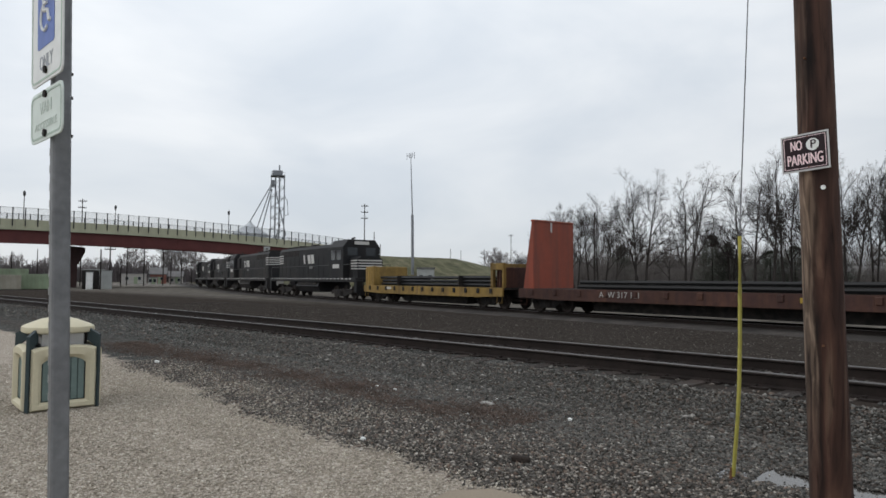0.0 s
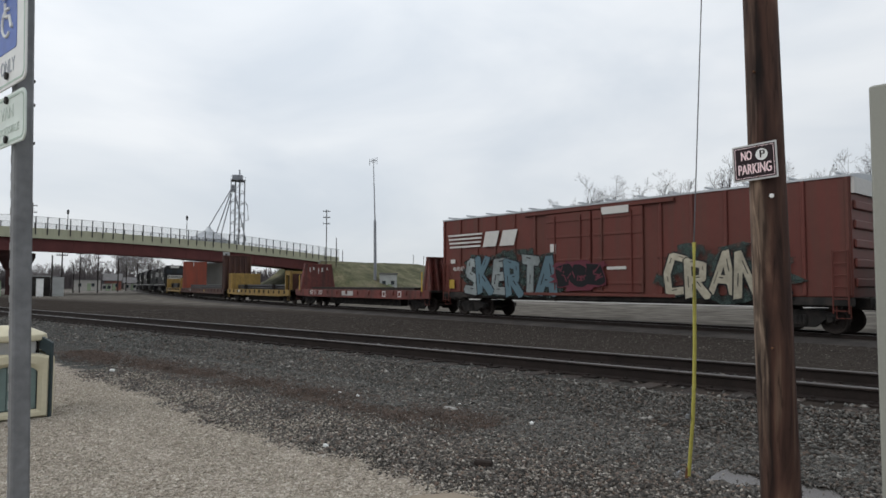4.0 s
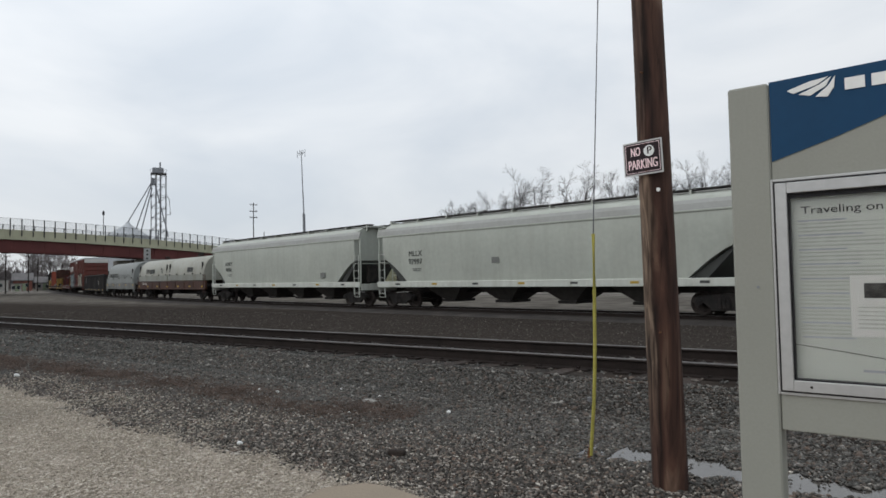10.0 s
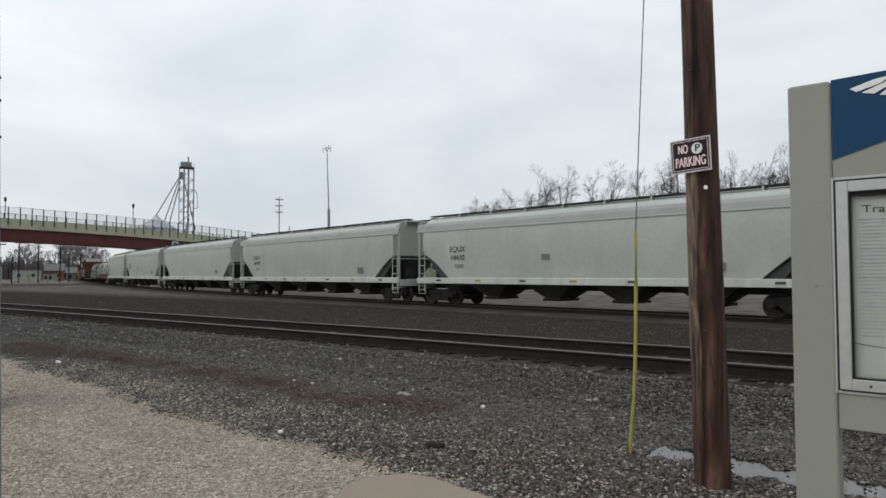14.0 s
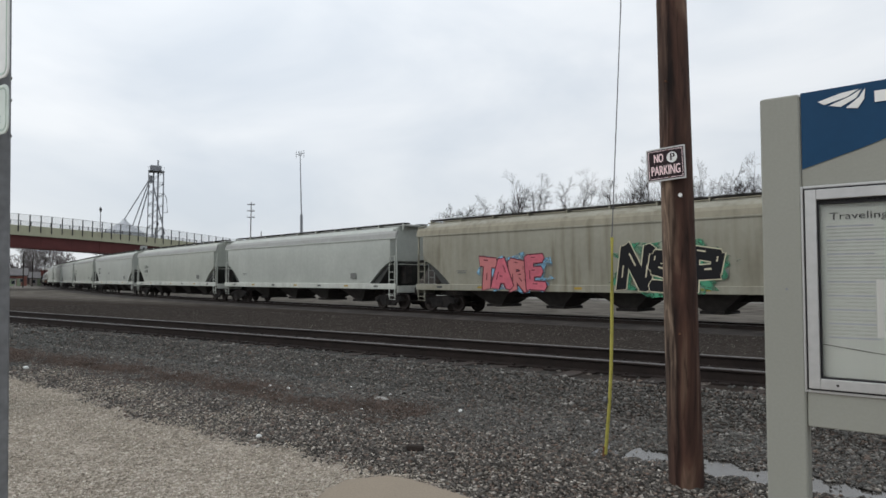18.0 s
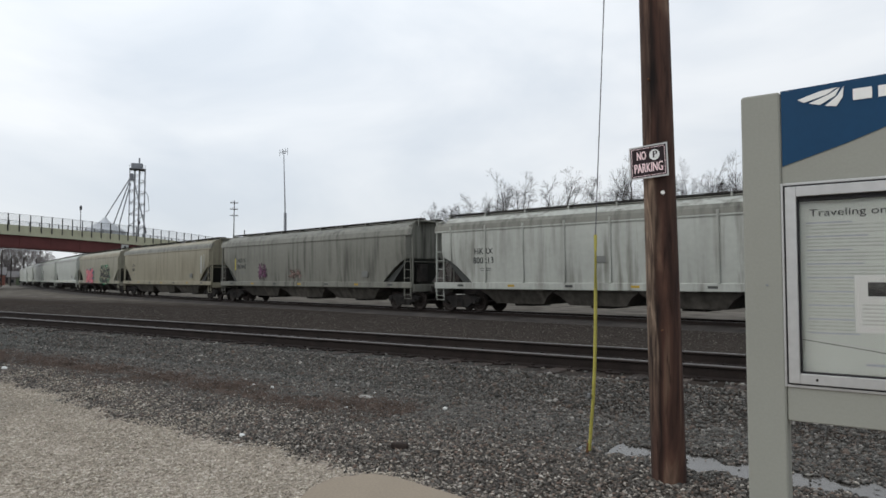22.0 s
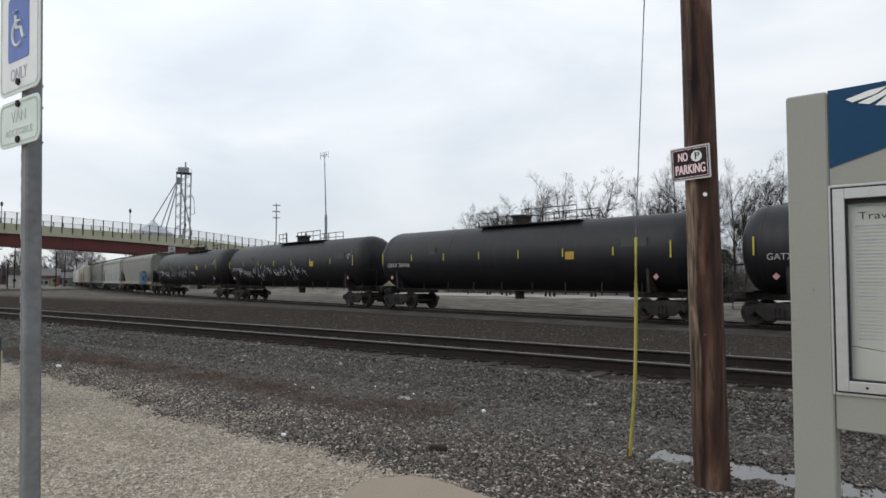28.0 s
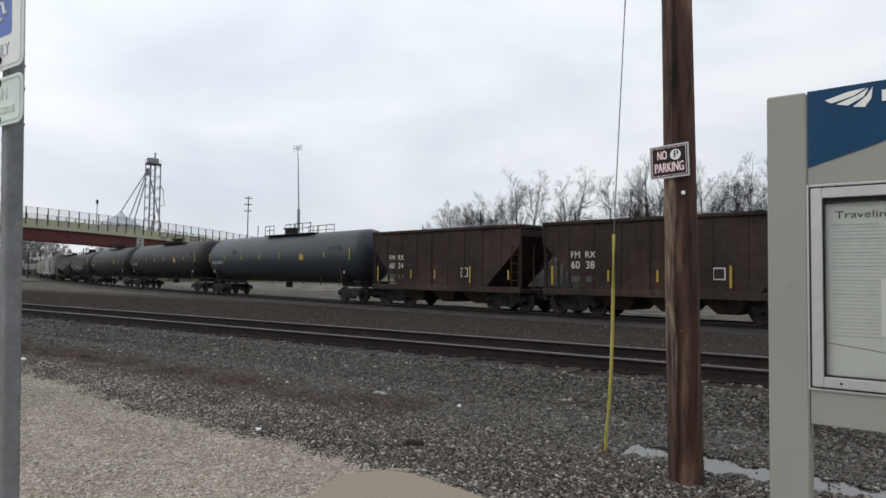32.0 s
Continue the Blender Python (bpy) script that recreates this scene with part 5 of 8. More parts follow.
def evergreen(b, d, h, w):
    x, y = at_bearing(b, d)
    t = thing("evergreen_tree", pose(x, y, -0.32), "dark dense evergreen among bare trees", "tree")
    part("trunk", Geo().tube([(0, 0, 0), (0, 0, h * 0.9)], 0.14, 6, 0.03), M["bark"], t)
    r = random.Random(int(b * 10))
    vs, fs = [], []
    for i in range(9000):
        z = h * (0.04 + 0.96 * r.random() ** 1.15)
        a = r.uniform(0, 2 * math.pi)
        rad = w * (1 - (z / h) ** 1.7) ** 0.7 * r.random() ** 0.33 * (0.95 + 0.5 * noise.noise((math.cos(a) * 2, math.sin(a) * 2, z * 0.9)))
        c = Vector((rad * math.cos(a), rad * math.sin(a), z))
        o = Vector((math.cos(a), math.sin(a), r.uniform(-0.2, 0.9))) * r.uniform(0.10, 0.28)
        s = Vector((-math.sin(a), math.cos(a), r.uniform(-0.4, 0.4))) * 0.045
        k = len(vs)
        vs += [c - s, c + s, c + o]
        fs.append((k, k + 1, k + 2))
    part("foliage", Geo().add(vs, fs), M["needle"], t, "dark green needle sprays")


for b, d, h, w in ((22.3, 82, 7.0, 2.3), (21.1, 83, 6.2, 2.2), (18.1, 86, 5.4, 3.2), (16.4, 86, 5.9, 3.4), (29.4, 104, 7.2, 2.4), (13.9, 88, 5.6, 3.2)):
    evergreen(b, d, h, w)


def far_brush():
    """Thickets and hedges along the horizon."""
    r = random.Random(5)
    g = Geo()
    def clump(x, y, h, w, n, thick=0.05):
        for _ in range(n):
            bx, by = x + r.uniform(-w, w), y + r.uniform(-1.5, 1.5)
            tip = (bx + r.uniform(-0.9, 0.9), by, h * r.uniform(0.4, 1.0))
            mid = (bx + r.uniform(-0.3, 0.3), by, tip[2] * 0.5)
            g.tube([(bx, by, -0.3), mid, tip], thick, 3, thick * 0.3, cap=False)
            for _ in range(3):
                k = r.uniform(0.3, 0.9)
                g.tube([(bx + (tip[0] - bx) * k, by, tip[2] * k), (tip[0] + r.uniform(-0.9, 0.9), by + r.uniform(-0.5, 0.5), tip[2] * min(1.05, k + 0.4))], thick * 0.5, 3, thick * 0.2, cap=False)
    for i in range(190):
        b = 6 + 31 * i / 190
        x, y = at_bearing(b + r.uniform(-0.2, 0.2), r.uniform(88, 125))
        clump(x, y, r.uniform(2.0, 5.0), 1.8, 28, 0.04)
    for i in range(110):
        x, y = at_bearing(5 + 31.5 * i / 110 + r.uniform(-0.2, 0.2), r.uniform(130, 165))
        clump(x, y, r.uniform(7.0, 11.5), 2.6, 30, 0.045)
    for i in range(70):
        x, y = at_bearing(19 + 18 * i / 70 + r.uniform(-0.2, 0.2), r.uniform(112, 135))
        clump(x, y, r.uniform(4.0, 7.5), 2.4, 30, 0.045)
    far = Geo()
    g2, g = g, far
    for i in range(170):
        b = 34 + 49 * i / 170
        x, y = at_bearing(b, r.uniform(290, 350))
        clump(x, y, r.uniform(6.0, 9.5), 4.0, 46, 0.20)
    tagged(part("brush", g2, M["bush"]), "tangled leafless brush under the trees", "brush", kind="stuff")
    # the woods' pale grey carries distance haze in its base colour
    tagged(part("far_woods", far, mat("haze_tinted_twigs", (0.125, 0.110, 0.112), 0.95, var=0.3, scale=0.1, bump=0)), "leafless woods on the horizon, haze put into their grey", "woods", kind="stuff")


far_brush()

g = Geo()
g.add([(-60, 62, -0.25), (60, 52, -0.25), (60, 62, -0.25), (-60, 74, -0.25)], [(0, 1, 2, 3)])
tagged(part("road", g, mat("pale_worn_pavement", (0.34, 0.33, 0.31), 0.9, var=0.2, scale=0.3, dirt=(0.14, 0.13, 0.11), dirt_amount=0.5)), "pale worn pavement behind the tracks", "road", kind="structure")


# ---- houses and sheds ----
def house(b, d, w, dp, h, wall, label, gable=True, turn=0):
    x, y = at_bearing(b, d)
    t = thing("house", pose(x, y, -0.32, 0, 0, turn), label, "house")
    part("wall", Geo().box(0, 0, h / 2, w, dp, h), wall, t)
    if gable:
        part("roof", Geo().slab([(-dp / 2 - 0.4, h - 0.1), (0, h + dp * 0.32), (dp / 2 + 0.4, h - 0.1), (dp / 2 + 0.4, h + 0.1), (0, h + dp * 0.32 + 0.2), (-dp / 2 - 0.4, h + 0.1)], 0, -w / 2 - 0.4, w / 2 + 0.4), M["roof"], t)
    else:
        part("roof", Geo().box(0, 0, h + 0.1, w + 0.4, dp + 0.4, 0.25), M["roof"], t)
    n = max(2, int(w / 3))
    for i in range(n):
        wx = -w / 2 + w * (i + 0.5) / n
        wi = part("window", Geo().box(wx, -dp / 2 - 0.03, h * 0.55, 0.9, 0.08, 1.0), M["shed_grey"], t)
        part("pane", Geo().box(wx, -dp / 2 - 0.075, h * 0.55, 0.76, 0.02, 0.86), M["pane"], wi)
    part("door", Geo().box(w * 0.1, -dp / 2 - 0.04, 1.05, 0.95, 0.06, 2.05), M["shed"], t)


house(25.3, 128, 8, 5, 2.5, M["siding"], "pale one-storey house behind bare trees", turn=8)
house(18.0, 130, 7, 5, 2.4, M["shed_grey"], "grey one-storey house behind brush", turn=4)
house(12.0, 126, 8, 5, 2.6, M["siding"], "white house behind a row of bare trees", turn=-5)
house(30.6, 140, 7, 5, 2.4, M["shed_grey"], "low grey house half hidden by trees", turn=12)
house(69.75, 215, 6.6, 7, 3.0, M["siding"], "long pale building beyond the bridge", gable=False, turn=66)
house(68.0, 220, 4.4, 6, 2.9, M["brick"], "small red-brown building beyond the bridge", turn=66)
house(68.4, 205, 2.2, 3, 1.9, M["siding"], "small pale shed beyond the bridge", gable=False, turn=66)
house(66.7, 226, 4, 5, 2.2, M["siding"], "small white building beyond the bridge", turn=64)
house(46.1, 150, 3.9, 3.4, 4.3, M["shed_grey"], "grey shed with a pale flat roof by the embankment", gable=False, turn=46)


M["shed_pale"] = mat("pale_beige_container_paint", (0.30, 0.28, 0.23), 0.7, var=0.2, scale=0.5, streak=1, dirt=(0.16, 0.13, 0.10))


def container(b, d, w, h, mtl, label, turn):
    x, y = at_bearing(b, d)
    t = thing("container", pose(x, y, -0.28, 0, 0, turn), label, "container")
    part("shell", Geo().box(0, 0, h / 2 + 0.1, w, 2.4, h, 0.03), mtl, t)
    n = int(w / 0.6)
    for i in range(n):
        part("rib", Geo().box(-w / 2 + 0.3 + i * (w - 0.6) / max(n - 1, 1), -1.22, h / 2 + 0.1, 0.16, 0.06, h - 0.3), mtl, t)
    part("skid", Geo().box(0, 0, 0.06, w - 0.2, 2.2, 0.14), M["steel_dark"], t)


container(78.3, 108, 3.9, 1.95, M["shed_pale"], "pale beige storage container on bare ground", 78)
container(76.3, 110, 4.0, 2.1, M["shed"], "drab green-grey storage container on bare ground", 76)
container(77.9, 118, 4.4, 2.9, M["shed"], "tall drab shed behind storage containers", 78)


def cabinet(b, d, w, h, mtl, label):
    x, y = at_bearing(b, d)
    t = thing("equipment_cabinet", pose(x, y, -0.28, 0, 0, b), label, "cabinet")
    part("body", Geo().box(0, 0, h / 2, w, 1.2, h, 0.04), mtl, t)
    part("door", Geo().box(0, -0.615, h / 2, w * 0.8, 0.04, h * 0.84, 0.01), mtl, t)
    part("cap", Geo().box(0, 0, h + 0.05, w + 0.15, 1.35, 0.1, 0.02), M["shed_grey"], t)


cabinet(71.75, 112, 1.7, 2.7, M["shed_grey"], "pale grey trackside cabinet with a door")
cabinet(72.86, 111, 0.9, 2.5, M["white"], "white trackside cabinet beside a dark one")
cabinet(72.6, 114, 3.0, 2.9, M["steel_dark"], "dark trackside equipment cabinet")


def signal_mast():
    x, y = at_bearing(59.63, 133)
    t = thing("railway_signal", pose(x, y, -0.32, 0, 0, 61), "dark railway signal head on a grey mast beside the bridge", "railway signal")
    part("mast", Geo().tube([(0, 0, 0), (0, 0, 7.9)], 0.12, 8), M["mast"], t)
    hd = part("signal_head", Geo().box(0, -0.2, 6.9, 1.2, 0.3, 2.3, 0.06), M["shed_grey"], t)
    for i in range(3):
        part("lens_hood", Geo().tube([(0, -0.35, 6.2 + i * 0.7), (0, -0.6, 6.2 + i * 0.7)], 0.17, 10), M["pole_black"], hd)
    part("platform", Geo().box(0, 0, 5.5, 1.2, 1.0, 0.08), M["mast"], t)


signal_mast()

# ---- the freight train ----
OFF = {-5: -44.0, -4: -22.0, -3: 0.0, -2: 22.08, 0: 43.37, 1: 59.54, 2: 83.1, 3: 100.1, 4: 118.4, 5: 138.93, 6: 156.9, 7: 171.4, 8: 190.42, 9: 210.6, 10: 230.8,
       11: 251.18, 12: 272.3, 13: 292.78, 14: 313.52, 15: 334.11, 16: 353.86, 17: 374.9, 18: 395.7, 19: 417.0, 20: 435.5, 21: 455.7, 22: 475.7, 23: 495.1,
       24: 514.8, 25: 535.3, 26: 546.1, 27: 557.5}
ORDER = sorted(OFF)
CARS, WHEELS, SHARED = [], [], {}
HIGH = {0: -0.16, 1: -0.16, 2: -0.14, 3: -0.05, 5: -0.38, 25: -0.16, 26: -0.16}     # bodies that ride low on their trucks
RISE = {}


def travelled(t):
    """Way of the train's mark along the curved track."""
    return 72.27 + 15.5012 * t - 0.012076 * t * t - 0.00016187 * t ** 3


def car_pose(k, t, spread):
    a, b = OFF[k], OFF[ORDER[ORDER.index(k) + 1]]
    s = travelled(t) - (a + b) / 2
    (x0, y0), (x1, y1) = run_line(s + spread), run_line(s - spread)
    return Matrix.Translation(((x0 + x1) / 2, (y0 + y1) / 2, LOW_Z + HIGH.get(k, 0.03))) @ Matrix.Rotation(math.atan2(y0 - y1, x0 - x1), 4, 'Z')


def rolling(name, k, label, category, spread):
    t = thing(name, car_pose(k, 0.0, spread), label, category, "cars of the freight train")
    CARS.append((t, k, spread))
    RISE[t.name] = HIGH.get(k, 0.03)
    return t, OFF[ORDER[ORDER.index(k) + 1]] - OFF[k]


def shared(key, make):
    if key not in SHARED:
        SHARED[key] = make()
    return SHARED[key]


def wheelset_mesh(r):
    g = Geo().tube([(0, -0.95, 0), (0, 0.95, 0)], 0.08, 8)
    for s in (-1, 1):
        rings = []
        for rr, y in ((0.10, 0.66), (0.30, 0.69), (r * 0.86, 0.67), (r + 0.025, 0.685), (r + 0.025, 0.712), (r, 0.725), (r - 0.006, 0.80), (r * 0.86, 0.80), (0.30, 0.745), (0.12, 0.76), (0.10, 0.84)):
            rings.append([(rr * math.cos(2 * math.pi * j / 20), s * y, rr * math.sin(2 * math.pi * j / 20)) for j in range(20)])
        g.loft(rings)
        for j in range(4):
            a = math.pi / 2 * j
            g.box(0.22 * math.cos(a), s * 0.765, 0.22 * math.sin(a), 0.05, 0.03, 0.05)
    me = g.mesh("wheelset")
    me.materials.append(M["wheel"])
    return me


def frame_mesh(wb):
    a = wb / 2
    g = Geo().slab([(-a - 0.24, 0.62), (-a - 0.22, 0.46), (-a + 0.16, 0.46), (-0.42, 0.20), (0.42, 0.20), (a - 0.16, 0.46), (a + 0.22, 0.46), (a + 0.24, 0.62), (a - 0.05, 0.70), (0.36, 0.76), (-0.36, 0.76), (-a + 0.05, 0.70)], 1, -0.07, 0.07)
    g.box(0, 0.085, 0.44, 0.44, 0.05, 0.30, 0.02)
    for x in (-0.14, 0, 0.14):
        g.tube([(x, 0.10, 0.27), (x, 0.10, 0.60)], 0.055, 8)
    for x in (-a, a):
        g.box(x, 0.09, 0.50, 0.24, 0.06, 0.24, 0.03)
        g.tube([(x, 0.11, 0.46), (x, 0.17, 0.46)], 0.09, 10)
    me = g.mesh("side_frame")
    me.materials.append(M["steel_dark"])
    return me


def bogie(car, x, wb=1.78, r=0.42, axles=2):
    up = RISE[car.name]
    bol = shared(("bolster", axles, up), lambda: Geo().box(0, 0, 0.62 + up / 2, 0.42 if axles == 2 else wb * 1.6, 1.9, 0.24 + up, 0.03).mesh("bolster"))
    truck = part("truck", bol, M["steel_dark"], car, "grimy cast-steel truck", m=pose(x, 0, -up))
    for s in (-1, 1):
        part("side_frame", shared(("frame", wb, axles), lambda: frame_mesh(wb * (1 if axles == 2 else 2.05))), None, truck, m=pose(0, s * 1.0, 0, 0, 0, 0 if s > 0 else 180))
    for i in range(axles):
        px = (i - (axles - 1) / 2) * wb
        w = part("wheelset", shared(("wheels", r), lambda: wheelset_mesh(r)), None, truck, m=pose(px, 0, r))
        WHEELS.append((w, px, r))
    return truck


def couplers(car, L):
    for s in (-1, 1):
        me = shared("coupler", lambda: Geo().box(0.2, 0, 0.86, 0.8, 0.16, 0.2, 0.03).box(-0.26, 0.04, 0.86, 0.26, 0.28, 0.3, 0.05).mesh("coupler"))
        part("coupler", me, M["steel_dark"], car, m=pose(s * (L / 2 - 0.32), 0, -RISE[car.name], 0, 0, 180 if s > 0 else 0))


def ladder(car, x, y, z0, z1, mtl, w=0.42, along=True):
    g = Geo()
    for s in (-1, 1):
        dx, dy = (s * w / 2, 0) if along else (0, s * w / 2)
        g.tube([(x + dx, y + dy, z0), (x + dx, y + dy, z1)], 0.024, 5)
    n = int((z1 - z0) / 0.36)
    for i in range(n + 1):
        z = z0 + 0.08 + i * (z1 - z0 - 0.12) / max(n, 1)
        g.tube([(x - (w / 2 if along else 0), y - (0 if along else w / 2), z), (x + (w / 2 if along else 0), y + (0 if along else w / 2), z)], 0.016, 5)
    return part("ladder", g, mtl, car)


SIDE = pose(0, 0, 0, 90, 0, 180)     # lettering on the side that faces the lot


def side_text(words, x, y, z, h, mtl, car, width=0.0, name="lettering"):
    return letters(words, h, mtl, car, pose(x, y, z) @ SIDE, name, 0.004, width)


def patch(car, name, pts, y, mtl, label=""):
    return part(name, Geo().slab(pts, 1, y, y + 0.006), mtl, car, label)


def blob(cx, cz, w, h, seed, spike=0.35, n=26):
    r = random.Random(seed)
    out = []
    for i in range(n):
        a = 2 * math.pi * i / n
        k = 1 - spike * r.random()
        out.append((cx + w / 2 * k * math.copysign(abs(math.cos(a)) ** 0.7, math.cos(a)), cz + h / 2 * k * math.copysign(abs(math.sin(a)) ** 0.7, math.sin(a))))
    return out


def stroke(g, x0, z0, x1, z1, w, y0, y1):
    """A thick slanted brush stroke with cut ends."""
    dx, dz = x1 - x0, z1 - z0
    n = math.hypot(dx, dz) or 1.0
    px, pz = -dz / n * w / 2, dx / n * w / 2
    ex, ez = dx / n * w * 0.35, dz / n * w * 0.35
    g.slab([(x0 - px - ex, z0 - pz - ez), (x1 - px + ex * 0.4, z1 - pz + ez * 0.4), (x1 + ex, z1 + ez), (x1 + px + ex * 0.2, z1 + pz + ez * 0.2), (x0 + px - ex * 0.3, z0 + pz - ez * 0.3)], 1, y0, y1)


GLYPHS = {"T": ((0.5, 0, 0.5, 0.9), (0, 0.95, 1, 0.88)), "A": ((0, 0, 0.45, 1), (0.45, 1, 1, 0), (0.2, 0.35, 0.8, 0.32)), "R": ((0.1, 0, 0.1, 1), (0.1, 0.95, 0.85, 0.85), (0.85, 0.85, 0.8, 0.5), (0.8, 0.5, 0.15, 0.45), (0.4, 0.45, 1, 0)),
          "E": ((0.1, 0, 0.1, 1), (0.1, 0.95, 0.95, 0.98), (0.1, 0.5, 0.8, 0.52), (0.1, 0.05, 1, 0.02)), "N": ((0.05, 0, 0.1, 1), (0.1, 1, 0.9, 0), (0.9, 0, 0.95, 1)), "S": ((0.95, 0.9, 0.2, 0.95), (0.2, 0.95, 0.1, 0.6), (0.1, 0.6, 0.9, 0.4), (0.9, 0.4, 0.8, 0.05), (0.8, 0.05, 0.0, 0.1)),
          "P": ((0.1, -0.05, 0.15, 1), (0.15, 0.97, 0.95, 0.85), (0.95, 0.85, 0.85, 0.45), (0.85, 0.45, 0.2, 0.42)), "C": ((0.95, 0.85, 0.25, 0.95), (0.25, 0.95, 0.05, 0.5), (0.05, 0.5, 0.25, 0.05), (0.25, 0.05, 1, 0.1)), "V": ((0, 1, 0.45, 0), (0.45, 0, 1, 1)), "K": ((0.1, 0, 0.1, 1), (0.9, 1, 0.2, 0.5), (0.2, 0.5, 1, 0))}


def lettered(car, word, x, z, w, h, y, cloud, fills, line, seed, thick=0.26, rim=0.11):
    """A spray-painted word: a thin ragged cloud, fat outlined strokes, a shine on each."""
    r = random.Random(seed)
    base = patch(car, "graffiti", blob(x, z, w * 1.32, h * 1.5, seed, 0.30, 40), y, cloud, "spray-painted graffiti")
    step = w / len(word)
    for i, ch in enumerate(word):
        x0 = x + w / 2 - step * i - step * 0.06
        dz, tall, lean = r.uniform(-0.05, 0.05) * h, h * r.uniform(0.84, 1.0), r.uniform(-0.12, 0.12) * h
        o, f, sh = Geo(), Geo(), Geo()
        lift = y + 0.006 + 0.0045 * (i % 2)
        for j, (a, b, c, d) in enumerate(GLYPHS[ch]):
            p = (x0 - a * step * 0.86 - lean * b, z - h / 2 + dz + b * tall)
            q = (x0 - c * step * 0.86 - lean * d, z - h / 2 + dz + d * tall)
            wide = thick * h * r.uniform(0.85, 1.15)
            stroke(o, *p, *q, wide + rim, lift, lift + 0.0015)
            stroke(f, *p, *q, wide, lift + 0.0015 + 0.0001 * j, lift + 0.003 + 0.0001 * j)
            stroke(sh, p[0] * 0.8 + q[0] * 0.2, p[1] * 0.8 + q[1] * 0.2 + wide * 0.2, p[0] * 0.5 + q[0] * 0.5, p[1] * 0.5 + q[1] * 0.5 + wide * 0.2, wide * 0.12, lift + 0.0035, lift + 0.0042)
        part("paint_outline", o, line, base)
        part("paint_field", f, fills[i % len(fills)], base)
        part("paint_shine", sh, line if fills[0] is not C["blackp"] else C["creamp"], base)


def misty(name, c):
    """Spray paint that thins out to bare sheet in a fine mist."""
    m = paint(name, c, var=0.25)
    n, l = m.node_tree.nodes, m.node_tree.links
    tc, nz, mr = n.new("ShaderNodeTexCoord"), n.new("ShaderNodeTexNoise"), n.new("ShaderNodeMapRange")
    nz.inputs["Scale"].default_value, nz.inputs["Detail"].default_value = 1.9, 8.0
    mr.inputs["From Min"].default_value, mr.inputs["From Max"].default_value = 0.42, 0.60
    mr.inputs["To Max"].default_value = 0.9
    see, mx = n.new("ShaderNodeBsdfTransparent"), n.new("ShaderNodeMixShader")
    l.new(tc.outputs["Object"], nz.inputs["Vector"])
    l.new(nz.outputs["Fac"], mr.inputs["Value"])
    l.new(mr.outputs["Result"], mx.inputs["Fac"])
    l.new(see.outputs[0], mx.inputs[1])
    l.new(n["Principled BSDF"].outputs[0], mx.inputs[2])
    l.new(mx.outputs[0], n["Material Output"].inputs["Surface"])
    return m


def bubbles(car, x, z, w, h, y, under, fill, line, seed, n):
    """A spray-painted piece of swelling letters: ragged cloud, outlined bodies, thin inner lines and drips."""
    r = random.Random(seed)
    base = patch(car, "graffiti", blob(x, z, w * 1.5, h * 1.35, seed, 0.42, 44), y, under, "spray-painted graffiti")
    for i in range(4):
        patch(car, "paint_fleck", blob(x + r.uniform(-0.75, 0.75) * w, z + r.uniform(-0.5, 0.5) * h, 0.35, 0.3, seed + i, 0.6, 9), y, under)
    step = w / n
    for i in range(n):
        cx, cz = x + step * ((n - 1) / 2 - i), z + r.uniform(-0.06, 0.06) * h
        lean = r.uniform(-0.18, 0.18)
        tall, wide = h * r.uniform(0.80, 0.96), step * r.uniform(1.0, 1.2)
        def body(k, grow):
            out = []
            for j in range(22):
                a = 2 * math.pi * j / 22
                q = 1 + 0.16 * math.sin(3 * a + seed + i * 1.7) + 0.10 * math.sin(5 * a + i)
                px, pz = (wide / 2 * q * math.copysign(abs(math.cos(a)) ** 0.6, math.cos(a))), (tall / 2 * (1 + 0.08 * math.sin(4 * a + i * 2)) * math.copysign(abs(math.sin(a)) ** 0.6, math.sin(a)))
                d = math.hypot(px, pz)
                out.append((cx + px * (1 + grow / d) + lean * pz, cz + pz * (1 + grow / d)))
            return out
        lift = y + 0.006 + 0.002 * (i % 2)
        o = part("paint_outline", Geo().slab(body(0, 0.045), 1, lift, lift + 0.003), line, base)
        part("paint_field", Geo().slab(body(0, 0.0), 1, lift + 0.004, lift + 0.007), fill, base)
        g = Geo()
        for _ in range(7):
            a, b = cx + r.uniform(-0.25, 0.25) * wide, cz + r.uniform(-0.32, 0.32) * tall
            stroke(g, a, b, a + r.uniform(-0.3, 0.3) * wide, b + r.uniform(-0.3, 0.3) * tall, 0.055, lift + 0.008, lift + 0.010)
        tagged(part("paint_line", g, line, base), kind="stuff")


def paint(name, c, **k):
    return mat(name, c, **{**dict(rough=0.55, var=0.08, scale=0.5, fine=5, bump=0.02), **k})


C = {}
C["white"] = paint("white_hopper_paint", (0.385, 0.406, 0.362), rough=0.45, dirt=(0.304, 0.304, 0.264), dirt_amount=0.35, streak=1)
C["white_b"] = paint("cool_white_hopper_paint", (0.402, 0.424, 0.388), rough=0.45, dirt=(0.352, 0.36, 0.336), dirt_amount=0.3, streak=1)
C["sill_white"] = paint("white_sill_paint", (0.50, 0.52, 0.475), dirt=(0.3, 0.29, 0.25), dirt_amount=0.4, streak=1)
C["roof_grey"] = paint("grimy_roof_sheet", (0.33, 0.3375, 0.3225), dirt=(0.15, 0.1425, 0.12), dirt_amount=0.4)
C["tan"] = paint("tan_weathered_paint", (0.255, 0.236, 0.176), dirt=(0.120, 0.102, 0.066), dirt_amount=0.6, streak=2)
